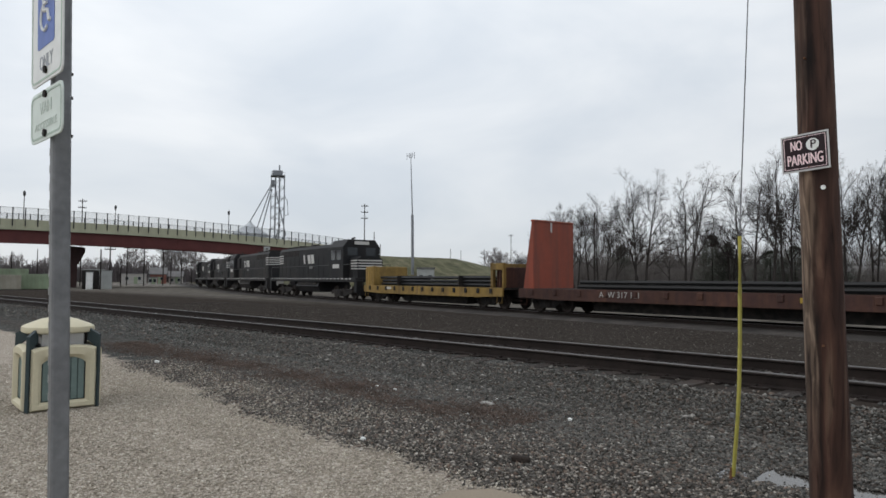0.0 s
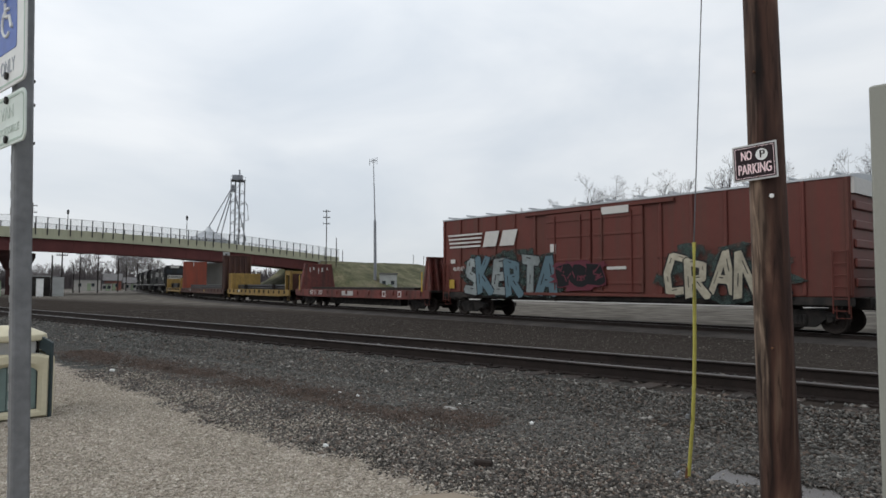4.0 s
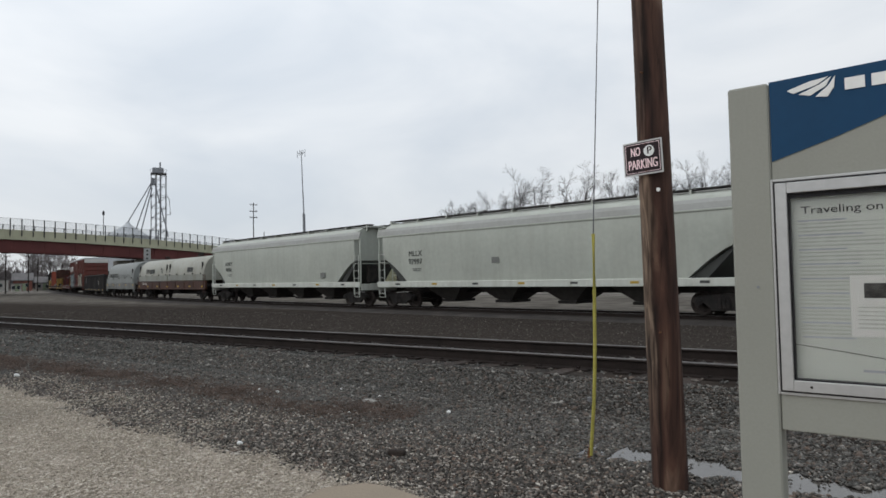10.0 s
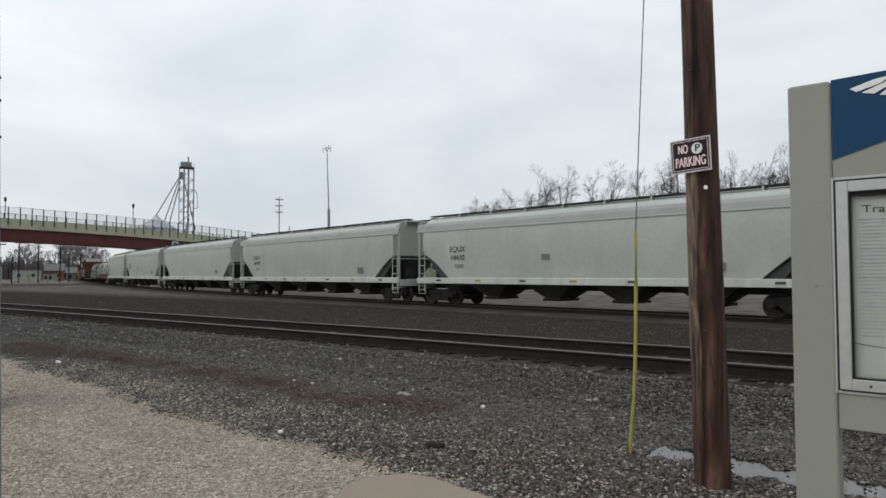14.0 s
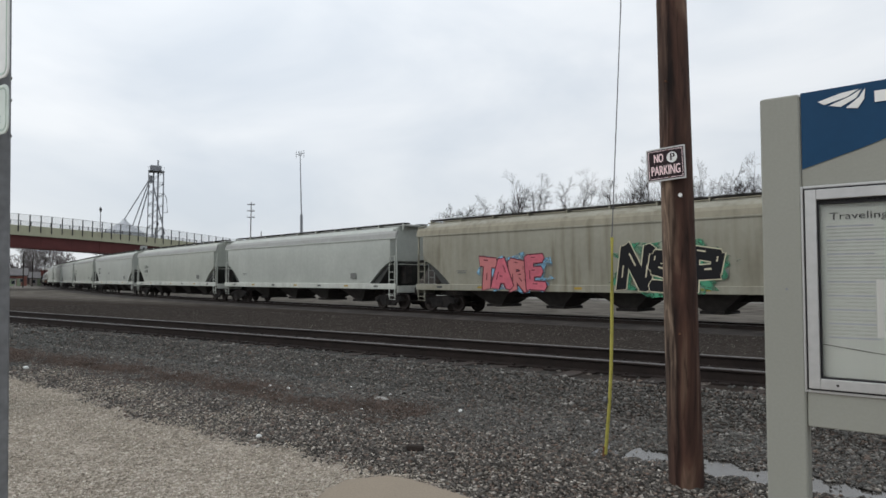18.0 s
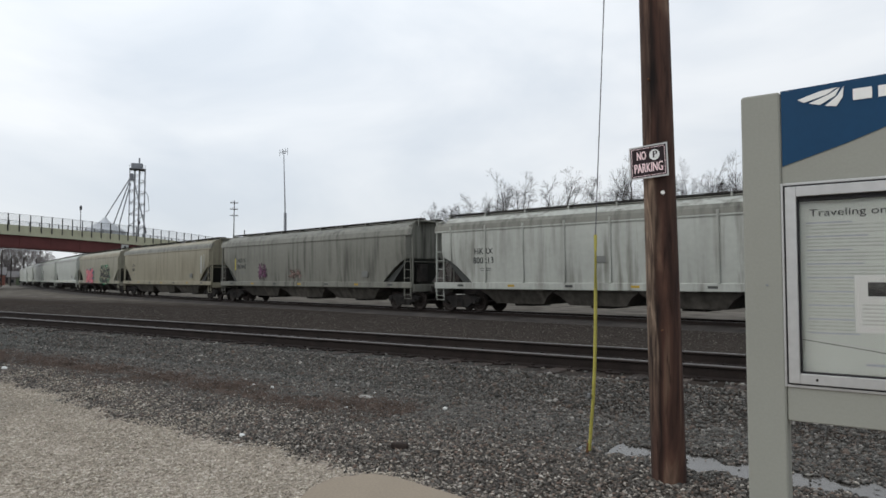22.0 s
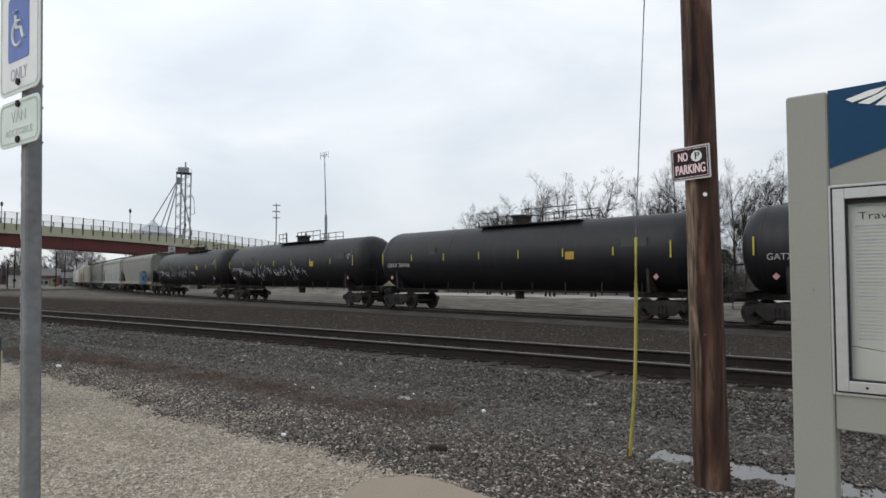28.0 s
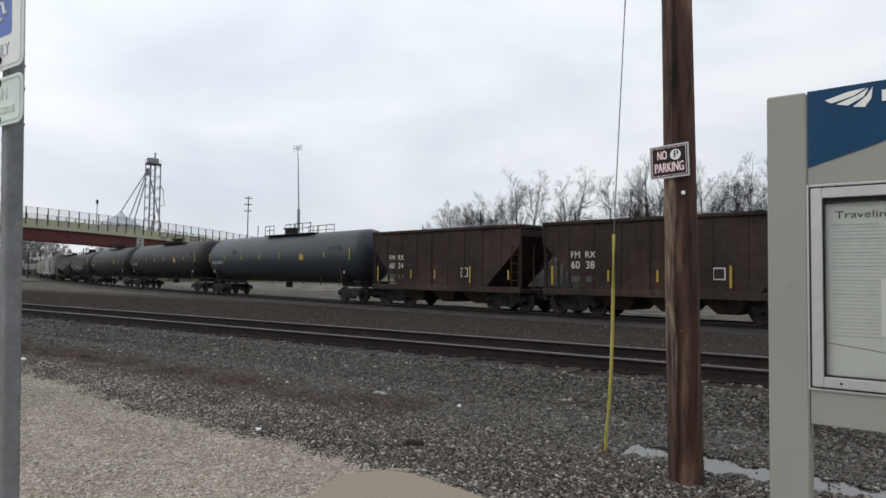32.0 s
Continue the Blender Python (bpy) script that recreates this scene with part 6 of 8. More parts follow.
C["tan_pale"] = paint("pale_stained_paint", (0.275, 0.267, 0.214), dirt=(0.145, 0.124, 0.082), dirt_amount=0.7, streak=2)
C["grime"] = paint("dark_streaked_paint", (0.175, 0.175, 0.150), dirt=(0.046, 0.045, 0.037), dirt_amount=0.85, streak=2)
C["silver"] = paint("pale_grey_weathered_paint", (0.37, 0.382, 0.35), dirt=(0.125, 0.122, 0.100), dirt_amount=0.8, streak=2)
C["grey"] = paint("grey_weathered_paint", (0.208, 0.207, 0.188), dirt=(0.1394, 0.1312, 0.1148), dirt_amount=0.6, streak=2)
C["tank"] = paint("black_tank_paint", (0.0085, 0.0088, 0.0108), rough=0.5, dirt=(0.021, 0.0185, 0.019), dirt_amount=0.6, streak=2)
C["tank_blue"] = paint("blue_grey_tank_paint", (0.028, 0.034, 0.042), rough=0.42, dirt=(0.035, 0.04, 0.045), dirt_amount=0.5, streak=1)
C["rusty"] = paint("rust_brown_hopper_paint", (0.030, 0.021, 0.018), rough=0.9, var=0.4, dirt=(0.060, 0.030, 0.020), dirt_amount=0.75, streak=2)
C["box_red"] = paint("oxide_red_boxcar_paint", (0.1116, 0.0288, 0.0216), dirt=(0.072, 0.0396, 0.0288), dirt_amount=0.5, streak=1)
C["bulk_red"] = paint("orange_red_bulkhead_paint", (0.24, 0.0544, 0.0304), dirt=(0.128, 0.048, 0.036), dirt_amount=0.7, streak=1)
C["maroon"] = paint("maroon_flatcar_paint", (0.122, 0.032, 0.026), var=0.3, dirt=(0.05, 0.026, 0.022), dirt_amount=0.8, streak=1)
C["silverp"] = paint("silver_grey_spray_paint", (0.20, 0.225, 0.225), var=0.3)
C["deck_red"] = paint("brown_red_flatcar_paint", (0.046, 0.020, 0.016), var=0.3, dirt=(0.095, 0.040, 0.022), dirt_amount=0.6, streak=1)
C["yellow"] = paint("ochre_yellow_paint", var=0.25, c=(0.235, 0.150, 0.040), dirt=(0.085, 0.054, 0.030), dirt_amount=0.75, streak=2)
C["gond"] = paint("black_gondola_paint", (0.026, 0.025, 0.026), rough=0.85, var=0.2, dirt=(0.058, 0.046, 0.038), dirt_amount=0.8, streak=2)
C["hood_grey"] = paint("grey_coil_hood_paint", (0.212, 0.225, 0.218), dirt=(0.155, 0.155, 0.148), dirt_amount=0.5, streak=1)
C["coil_sill"] = paint("grimy_grey_sill_paint", (0.15, 0.155, 0.15), var=0.25, dirt=(0.07, 0.06, 0.05), dirt_amount=0.8, streak=1)
C["hood_low"] = paint("grey_green_hood_band", (0.24, 0.25, 0.225), dirt=(0.17, 0.155, 0.12), dirt_amount=0.6, streak=1)
C["hood_cream"] = paint("cream_coil_hood_paint", (0.325, 0.330, 0.292), dirt=(0.24, 0.222, 0.175), dirt_amount=0.5, streak=1)
C["loco"] = paint("black_locomotive_paint", (0.0070, 0.0072, 0.0088), rough=0.6, dirt=(0.0315, 0.028, 0.0252), dirt_amount=0.5)
C["loco_dusty"] = paint("dusty_locomotive_paint", (0.019, 0.0185, 0.020), rough=0.7, dirt=(0.050, 0.041, 0.033), dirt_amount=0.7)
C["load"] = paint("black_steel_load", (0.016, 0.016, 0.017), rough=0.5, metal=0.3)
C["mark"] = paint("faded_black_stencil", (0.055, 0.058, 0.056))
C["faint_mark"] = paint("worn_grey_stencil", (0.16, 0.165, 0.155))
C["mark_w"] = paint("white_stencil", (0.52, 0.51, 0.485))
C["pale_mark"] = paint("dulled_white_stencil", (0.36, 0.355, 0.34))
C["scrawl"] = paint("thin_grey_spray_paint", (0.43, 0.44, 0.45), var=0.3)
C["reflect"] = paint("yellow_reflector", (0.36, 0.24, 0.035))
C["tape"] = paint("yellow_green_reflective_tape", (0.42, 0.36, 0.05))
C["pinkp"] = paint("pink_spray_paint", (0.50, 0.17, 0.17))
C["cobaltp"] = paint("cobalt_spray_paint", (0.055, 0.10, 0.25), var=0.3)
C["blackp"] = paint("black_spray_paint", (0.012, 0.012, 0.014), spec=0.15)
C["placard"] = paint("faded_red_placard", (0.42, 0.22, 0.21))
C["wine"] = paint("dark_wine_spray_paint", (0.10, 0.018, 0.03))
C["creamp"] = paint("cream_spray_paint", (0.55, 0.50, 0.36))
C["tealp"] = paint("teal_spray_paint", (0.085, 0.14, 0.17))
C["dull_cream"] = paint("dull_cream_spray_paint", (0.34, 0.31, 0.24), var=0.3)
C["rosep"] = paint("rose_spray_paint", (0.55, 0.13, 0.17), var=0.2)
C["tealg"] = paint("bright_teal_spray_paint", (0.06, 0.20, 0.22), var=0.3)
C["skyp"] = paint("bright_blue_spray_paint", (0.050, 0.125, 0.28), var=0.3)
C["blue_mist"] = misty("pale_blue_paint_mist", (0.22, 0.44, 0.60))
C["pink_mist"] = misty("pink_paint_mist", (0.55, 0.20, 0.24))
C["green_mist"] = misty("green_paint_mist", (0.06, 0.26, 0.15))
C["black_mist"] = misty("dark_green_black_paint_mist", (0.03, 0.05, 0.045))
# bays are coloured dark for the shade they hang in
C["bay_shade"] = paint("shade_dark_hopper_bay", (0.055, 0.050, 0.045), rough=0.85, var=0.3)
C["bay_brown"] = paint("grey_brown_hopper_bay_paint", (0.082, 0.075, 0.064), rough=0.9, var=0.35, scale=0.8, dirt=(0.03, 0.026, 0.022), dirt_amount=0.7, streak=1)
# slope sheets take a dark colour for the shade beneath the hull ends
C["sheet_shade"] = paint("dark_shaded_slope_sheet", (0.045, 0.048, 0.045))


def hopper(k, body, roof, label, sill=None, bays=4, slope=None, marks=("", ""), top=4.48, extra=None, stencil=None, deep=False):
    """Covered hopper: curved hull on sloping end sheets, sills, bays, roof walk, ladders, trucks."""
    t, L = rolling("covered_hopper", k, label, "hopper car", 6.8)
    h = L / 2 - 0.72
    sill, slope = sill or body, slope or C["sheet_shade"]
    def ring(x, zl, shrink=1.0):
        side = [(1.50, zl), (1.555, zl + (3.55 - zl) * 0.35), (1.575, zl + (3.55 - zl) * 0.7), (1.56, 3.58), (1.50, 3.86), (1.30, 4.10), (0.95, 4.27), (0.46, 4.36)]
        pts = side + [(-y, z) for y, z in reversed(side)]
        return [(x, y * shrink, z) for y, z in pts]
    e = h - 0.46                                # the hull stops short of the end platforms
    xs = [(0.0, 2.45), (0.10, 2.43), (0.45, 2.28), (0.95, 1.96), (1.45, 1.56), (1.75, 1.30), (1.85, 1.28)]
    xs = [(-e + d, z) for d, z in xs] + [(0, 1.28)] + [(e - d, z) for d, z in reversed(xs)]
    part("hull", Geo().loft([ring(x, z) for x, z in xs]), body, t, smooth=True)
    g = Geo()
    for s in (-1, 1):
        g.box(0, s * 1.53, 1.16, 2 * h, 0.10, 0.29, 0.02)
    part("side_sill", g, sill, t)
    for s in (-1, 1):
        part("slope_sheet", Geo().slab([(s * (e - 1.9), 1.22), (s * (e - 1.2), 1.22), (s * (e + 0.02), 2.48), (s * (e - 0.05), 2.48)], 1, -1.36, 1.36), slope, t, "sloping end sheet with its shade painted dark")
        part("end_sill", Geo().box(s * (h - 0.02), 0, 1.02, 0.14, 2.9, 0.36, 0.02), sill, t)
        part("roof_end", Geo().box(s * (h - 0.25), 0, 4.32, 0.50, 1.5, 0.05), roof, t)
        part("brake_rigging", Geo().box(s * (h - 0.55), 0.35, 1.75, 0.35, 0.5, 0.9, 0.04).tube([(s * (h - 0.3), -0.5, 2.3), (s * (h - 0.25), -0.5, 2.3)], 0.27, 14), M["steel_dark"], t)
    part("centre_sill", Geo().box(0, 0, 0.93, L - 1.0, 0.62, 0.36), M["steel_dark"], t)
    for s in (-1, 1):
        part("end_platform", Geo().box(s * (h - 0.35), 0, 1.10, 0.75, 2.9, 0.12, 0.02), sill, t)
        for y in (-1.45, 1.45):
            part("corner_post", Geo().box(s * (h - 0.06), y, 2.62, 0.07, 0.07, 2.95), body, t)
            part("corner_brace", Geo().tube([(s * (h - 0.06), y, 4.05), (s * (e - 0.02), y * 0.94, 4.12)], 0.03, 5), body, t)
        ladder(t, s * (h - 0.33), 1.54, 0.62, 2.75, sill, 0.44)
        ladder(t, s * (h + 0.02), -0.9, 1.2, 4.2, body, 0.42, along=False)
        part("grab_rail", Geo().tube([(s * (h - 0.06), -1.4, 2.3), (s * (h - 0.06), 1.4, 2.3)], 0.022, 5), body, t)
        part("stirrup_step", Geo().tube([(s * (h - 0.1), 1.5, 1.08), (s * (h - 0.1), 1.5, 0.50), (s * (h - 0.55), 1.5, 0.50), (s * (h - 0.55), 1.5, 1.08)], 0.022, 5), sill, t)
    span = 2 * (h - 2.6) / bays
    for i in range(bays):
        cx = -h + 2.6 + span * (i + 0.5)
        g = Geo()
        g.loft([[(cx - span * 0.46, -1.32, 1.28), (cx + span * 0.46, -1.32, 1.28), (cx + span * 0.46, 1.32, 1.28), (cx - span * 0.46, 1.32, 1.28)],
                [(cx - 0.36, -0.62, 0.42), (cx + 0.36, -0.62, 0.42), (cx + 0.36, 0.62, 0.42), (cx - 0.36, 0.62, 0.42)]])
        if deep:                                # wide bays that nearly meet, with short tapered feet
            a, b = span * 0.495, span * 0.33
            g = Geo().loft([[(cx - u, -v, z), (cx + u, -v, z), (cx + u, v, z), (cx - u, v, z)] for u, v, z in ((a, 1.40, 1.28), (a, 1.34, 0.92), (a * 0.84, 1.24, 0.74), (b, 1.05, 0.40))])
        bay = part("discharge_bay", g, C["bay_brown"] if deep else C["bay_shade"], t, "tapered discharge hopper, dark with grime and painted-in shade")
        part("outlet_gate", Geo().box(cx, 0, 0.36, 0.9, 1.5, 0.12, 0.02), M["steel_dark"], bay)
    part("roof_walk", Geo().box(0, 0.62, top - 0.03, 2 * h - 0.4, 0.40, 0.05).box(0, -0.62, top - 0.03, 2 * h - 0.4, 0.40, 0.05), M["steel_dark"], t, "dark grimy roof walkway")
    for i in range(10):
        x = -h + 0.3 + i * (2 * h - 0.6) / 9
        part("walk_bracket", Geo().box(x, 0, top - 0.13, 0.05, 1.66, 0.10).box(x, 0.82, top - 0.20, 0.06, 0.05, 0.34).box(x, -0.82, top - 0.20, 0.06, 0.05, 0.34), sill, t)
    part("hatch_trough", Geo().box(0, 0, 4.40, 2 * h - 1.2, 0.62, 0.10, 0.03), roof, t)
    for s in (-1, 1):
        part("eave_rail", Geo().box(0, s * 1.565, 3.62, 2 * h - 0.05, 0.06, 0.07, 0.015), body, t)
        part("roof_sheet", Geo().slab([(s * 1.50, 3.66), (s * 1.585, 3.66), (s * 1.53, 3.88), (s * 1.43, 4.02), (s * 1.35, 4.0)], 0, -h + 0.02, h - 0.02), roof, t, "grimy grey sheet below the roof")
    st = stencil or C["mark"]
    if marks[0]:
        side_text(marks[0], h - 2.9, 1.585, 2.66, 0.28, st, t)
        side_text(marks[1], h - 2.9, 1.585, 2.26, 0.28, st, t)
    for i, (x, z, w, hh) in enumerate(((h - 3.0, 1.92, 0.62, 0.035), (h - 3.0, 1.83, 0.5, 0.035), (-h + 3.6, 1.72, 0.5, 0.30), (1.4, 2.2, 0.42, 0.26))):
        if i != 3 or (k % 3 == 0):
            part("stencil_block", Geo().box(x, 1.575, z, w, 0.012, hh), C["faint_mark"], t)
    for i in range(7):
        part("reflector", Geo().box(-h + 1.6 + i * (2 * h - 3.2) / 6, 1.585, 1.17, 0.34, 0.01, 0.09), C["reflect"] if i % 2 else C["mark"], t)
    for s in (-1, 1):
        bogie(t, s * (h - 1.15))
    couplers(t, L)
    if extra:
        extra(t, h)
    return t


def ribs(body, n, z0=1.3, z1=3.8):
    def put(t, h):
        for i in range(n):
            x = -h + 1.0 + i * (2 * h - 2.0) / (n - 1)
            lo = max(z0, 1.30 + max(0.0, abs(x) - (h - 2.35)) * 0.72)
            part("side_rib", Geo().box(x, 1.585, (lo + z1) / 2, 0.10, 0.05, z1 - lo, 0.012), body, t)
    return put


def tags_cold(t, h):
    lettered(t, "TARE", 3.3, 1.80, 3.6, 1.25, 1.60, C["blue_mist"], (C["pinkp"], C["rosep"]), C["wine"], 5, 0.30)
    patch(t, "pink_wash", blob(3.4, 1.35, 3.8, 0.55, 4, 0.4, 30), 1.595, C["pink_mist"])
    lettered(t, "NSP", -3.7, 1.90, 3.9, 1.45, 1.60, C["green_mist"], (C["blackp"],), C["creamp"], 23, 0.32, 0.08)


def tags_blue(t, h):
    lettered(t, "NCV", -4.6, 1.72, 3.4, 1.15, 1.60, C["black_mist"], (C["tealg"], C["cobaltp"], C["skyp"]), C["blackp"], 31, 0.30, 0.20)


def pale_panels(t, h):
    for x, w, z0, z1 in ((-h + 1.75, 0.26, 1.85, 3.15), (-h + 1.25, 0.12, 2.2, 3.25)):
        part("cleaned_panel", Geo().box(x, 1.578, (z0 + z1) / 2, w, 0.012, z1 - z0), C["silver"], t, "pale cleaned panel")


def tag_dark(t, h):
    part("marker_strip", Geo().box(h - 2.05, 1.575, 2.42, 0.10, 0.014, 0.75), C["tape"], t, "yellow marker strip")
    patch(t, "faint_tag", blob(h - 9.3, 1.75, 1.7, 0.8, 6, 0.6, 30), 1.59, misty("faint_red_spray", (0.17, 0.115, 0.098)), "faint red spray paint")
    patch(t, "graffiti", blob(h - 5.5, 1.90, 1.2, 1.35, 8, 0.55, 30), 1.59, misty("dull_purple_spray", (0.11, 0.045, 0.085)), "faded purple spray paint")


WHITE = "white covered hopper car with dark end openings, rolling on grimy trucks"
hopper(8, C["white"], C["roof_grey"], WHITE, sill=C["sill_white"], marks=("AOKX", "90081"))
hopper(9, C["white"], C["roof_grey"], WHITE, sill=C["sill_white"], marks=("MLLX", "97997"))
hopper(10, C["white_b"], C["roof_grey"], WHITE, sill=C["sill_white"])
hopper(11, C["white"], C["roof_grey"], WHITE, sill=C["sill_white"], marks=("EQUX", "16419"))
hopper(12, C["white_b"], C["roof_grey"], WHITE, sill=C["sill_white"], marks=("EQUX", "14410"))
hopper(13, C["white"], C["roof_grey"], WHITE, sill=C["sill_white"], marks=("EQUX", "16500"))
hopper(14, C["white_b"], C["roof_grey"], WHITE, sill=C["sill_white"])
hopper(15, C["tan_pale"], C["tan"], "stained pale covered hopper car with pink and green graffiti", extra=tags_cold)
hopper(16, C["tan"], C["grime"], "tan weathered covered hopper car with brown streaks", bays=3, marks=("STLX", "9050"), extra=pale_panels, deep=True)
hopper(17, C["grime"], C["grime"], "dark streaked grey covered hopper car with a purple tag", bays=3, marks=("NDYX", "863442"), extra=tag_dark, deep=True)
hopper(18, C["silver"], C["grime"], "pale grey covered hopper car stained along its ribs", bays=4, marks=("HKRX", "800213"), extra=ribs(C["silver"], 10), slope=C["sheet_shade"], deep=True)
hopper(19, C["grey"], C["grime"], "grey covered hopper car with blue graffiti and yellow sill", sill=C["tan"], bays=3, extra=tags_blue)


def tank_car(k, body, label, r=1.54, zc=2.55, words="", stripe=True, tag=None):
    t, L = rolling("tank_car", k, label, "tank car", 6.6)
    h = L / 2 - 0.7
    rings = []
    for x, q in ((-h, 0.02), (-h + 0.06, 0.42), (-h + 0.18, 0.70), (-h + 0.36, 0.87), (-h + 0.62, 0.97), (-h + 0.85, 1.0), (h - 0.85, 1.0), (h - 0.62, 0.97), (h - 0.36, 0.87), (h - 0.18, 0.70), (h - 0.06, 0.42), (h, 0.02)):
        rings.append([(x, r * q * math.cos(2 * math.pi * j / 36), zc + r * q * math.sin(2 * math.pi * j / 36)) for j in range(36)])
    tank = part("tank", Geo().loft(rings), body, t, smooth=True)
    for x in (-h + 0.9, -h * 0.36, h * 0.36, h - 0.9):
        rr = [[(x + d, (r + e) * math.cos(2 * math.pi * j / 36), zc + (r + e) * math.sin(2 * math.pi * j / 36)) for j in range(36)] for d, e in ((-0.03, 0.0), (-0.02, 0.008), (0.02, 0.008), (0.03, 0.0))]
        part("weld_band", Geo().loft(rr, cap=False), body, tank)
    for s in (-1, 1):
        part("stub_sill", Geo().box(s * (h - 1.35), 0, 0.98, 3.6, 0.55, 0.34, 0.03), M["steel_dark"], t)
        g = Geo().slab([(-1.35, 1.05), (1.35, 1.05), (1.42, 2.2), (1.1, 1.75), (0.6, 1.38), (0, 1.26), (-0.6, 1.38), (-1.1, 1.75), (-1.42, 2.2)], 0, s * (h - 1.7) - 0.06, s * (h - 1.7) + 0.06)
        part("saddle", g, M["steel_dark"], t)
        part("end_platform", Geo().box(s * (h - 0.2), 0, 1.12, 0.7, 2.7, 0.06), M["steel_dark"], t)
        part("end_rail", Geo().tube([(s * (h + 0.1), 1.35, 1.12), (s * (h + 0.1), 1.35, 2.05), (s * (h + 0.1), -1.35, 2.05), (s * (h + 0.1), -1.35, 1.12)], 0.024, 6), M["steel_dark"], t)
        part("stirrup_step", Geo().tube([(s * (h + 0.05), 1.4, 1.08), (s * (h + 0.05), 1.4, 0.52), (s * (h - 0.35), 1.4, 0.52), (s * (h - 0.35), 1.4, 1.08)], 0.022, 5), M["steel_dark"], t)
        part("placard", Geo().box(s * (h - 1.35), 1.42, 1.62, 0.17, 0.01, 0.17, m=pose(0, 0, 0, 0, 45, 0)), C["placard"], t, "faded red diamond placard")
        bogie(t, s * (h - 1.3))
    part("manway", Geo().tube([(-0.1, 0, zc + r - 0.12), (-0.1, 0, zc + r + 0.34)], 0.42, 18), M["steel_dark"], t, "round manway housing")
    part("manway_lid", Geo().tube([(-0.1, 0, zc + r + 0.34), (-0.1, 0, zc + r + 0.42)], 0.52, 18), M["steel_dark"], t)
    for y in (-0.62, 0.62):
        part("top_platform", Geo().box(-1.0, y, zc + r - 0.05, 5.8, 0.46, 0.04), M["steel_dark"], t)
    for y in (-0.86, 0.86):
        z = zc + r - 0.05
        for x0, x1 in ((0.65, 1.8), (-1.9, -0.85), (-3.8, -2.0)):
            rail = Geo().tube([(x0, y, z - 0.1), (x0, y, z + 0.62), (x1, y, z + 0.62), (x1, y, z - 0.1)], 0.026, 6)
            rail.tube([(x0, y, z + 0.32), (x1, y, z + 0.32)], 0.02, 6).tube([((x0 + x1) / 2, y, z - 0.1), ((x0 + x1) / 2, y, z + 0.62)], 0.022, 6)
            part("safety_rail", rail, M["steel_dark"], t)
    part("grab_pipe", Geo().tube([(-h + 1.6, 1.3, 1.02), (h - 1.6, 1.3, 1.02)], 0.022, 6), M["steel_dark"], t, "dark running pipe under the tank")
    for i in range(9):
        x = -h + 2.0 + i * (2 * h - 4.0) / 8
        part("hanger", Geo().box(x, 1.27, 1.14, 0.04, 0.04, 0.52), M["steel_dark"], t)
    part("bottom_outlet", Geo().tube([(0, 0, zc - r + 0.05), (0, 0, 0.62)], 0.22, 12), M["steel_dark"], t)
    for i in range(8):
        x = -h + 0.7 + i * (2 * h - 1.4) / 7
        tall = 0.62 if i in (0, 7) else 0.34
        part("reflector", Geo().box(x, r + 0.006, zc + 0.08, 0.055, 0.012, tall), C["tape"], t)
    if words:
        side_text(words, h - 2.0, r * 0.985 + 0.02, zc - 0.30, 0.22, C["pale_mark"], t)
    for x, w in ((-h + 2.2, 1.1), (h - 4.6, 0.5)):
        part("stencil_block", Geo().box(x, r * 0.97 + 0.02, zc + 0.40, w, 0.02, 0.34), C["mark"], t)
    part("stencil_block", Geo().box(-3.9, r + 0.004, zc - 0.05, 0.42, 0.014, 0.32), C["reflect"] if stripe else C["mark"], t)
    couplers(t, L)
    if tag:
        r0 = random.Random(tag)
        spots = [(h - 2.4 - i * 0.30, zc - 0.50 + 0.10 * math.sin(i * 0.9), (0.42, 0.62, 0.85)[(i // 5) % 3]) for i in range(34)] + [(-h + 1.5 - i * 0.2, zc + 0.42, 0.36) for i in range(3)]
        for x, z, tall in spots:
            if r0.random() < 0.12:
                continue
            g = Geo()
            pts = [(x + 0.36 * (r0.random() - 0.5), 0, z + tall * (r0.random() - 0.5) * (1.4 if j % 2 else 0.8)) for j in range(6)]
            g.tube([(px, math.sqrt(max(r * r - (pz - zc) ** 2, 0.1)) + 0.004, pz) for px, _, pz in pts], 0.010 + 0.010 * r0.random(), 5)
            part("spray_scrawl", g, C["scrawl"], t, "pale grey spray-paint scrawl")
    return t


BLK = "black tank car with yellow reflectors and top platform rails"
tank_car(20, C["tank"], "black tank car with white spray scrawls", words="CGTX 785401", tag=3)
tank_car(21, C["tank"], "long black tank car covered in white spray scrawls", words="CBTX 784937", tag=9)
tank_car(22, C["tank"], BLK, words="GBRX 704946")
tank_car(23, C["tank"], BLK, words="GATX 202495")
tank_car(24, C["tank_blue"], "blue-grey tank car with black trucks", words="UAEX 200000")


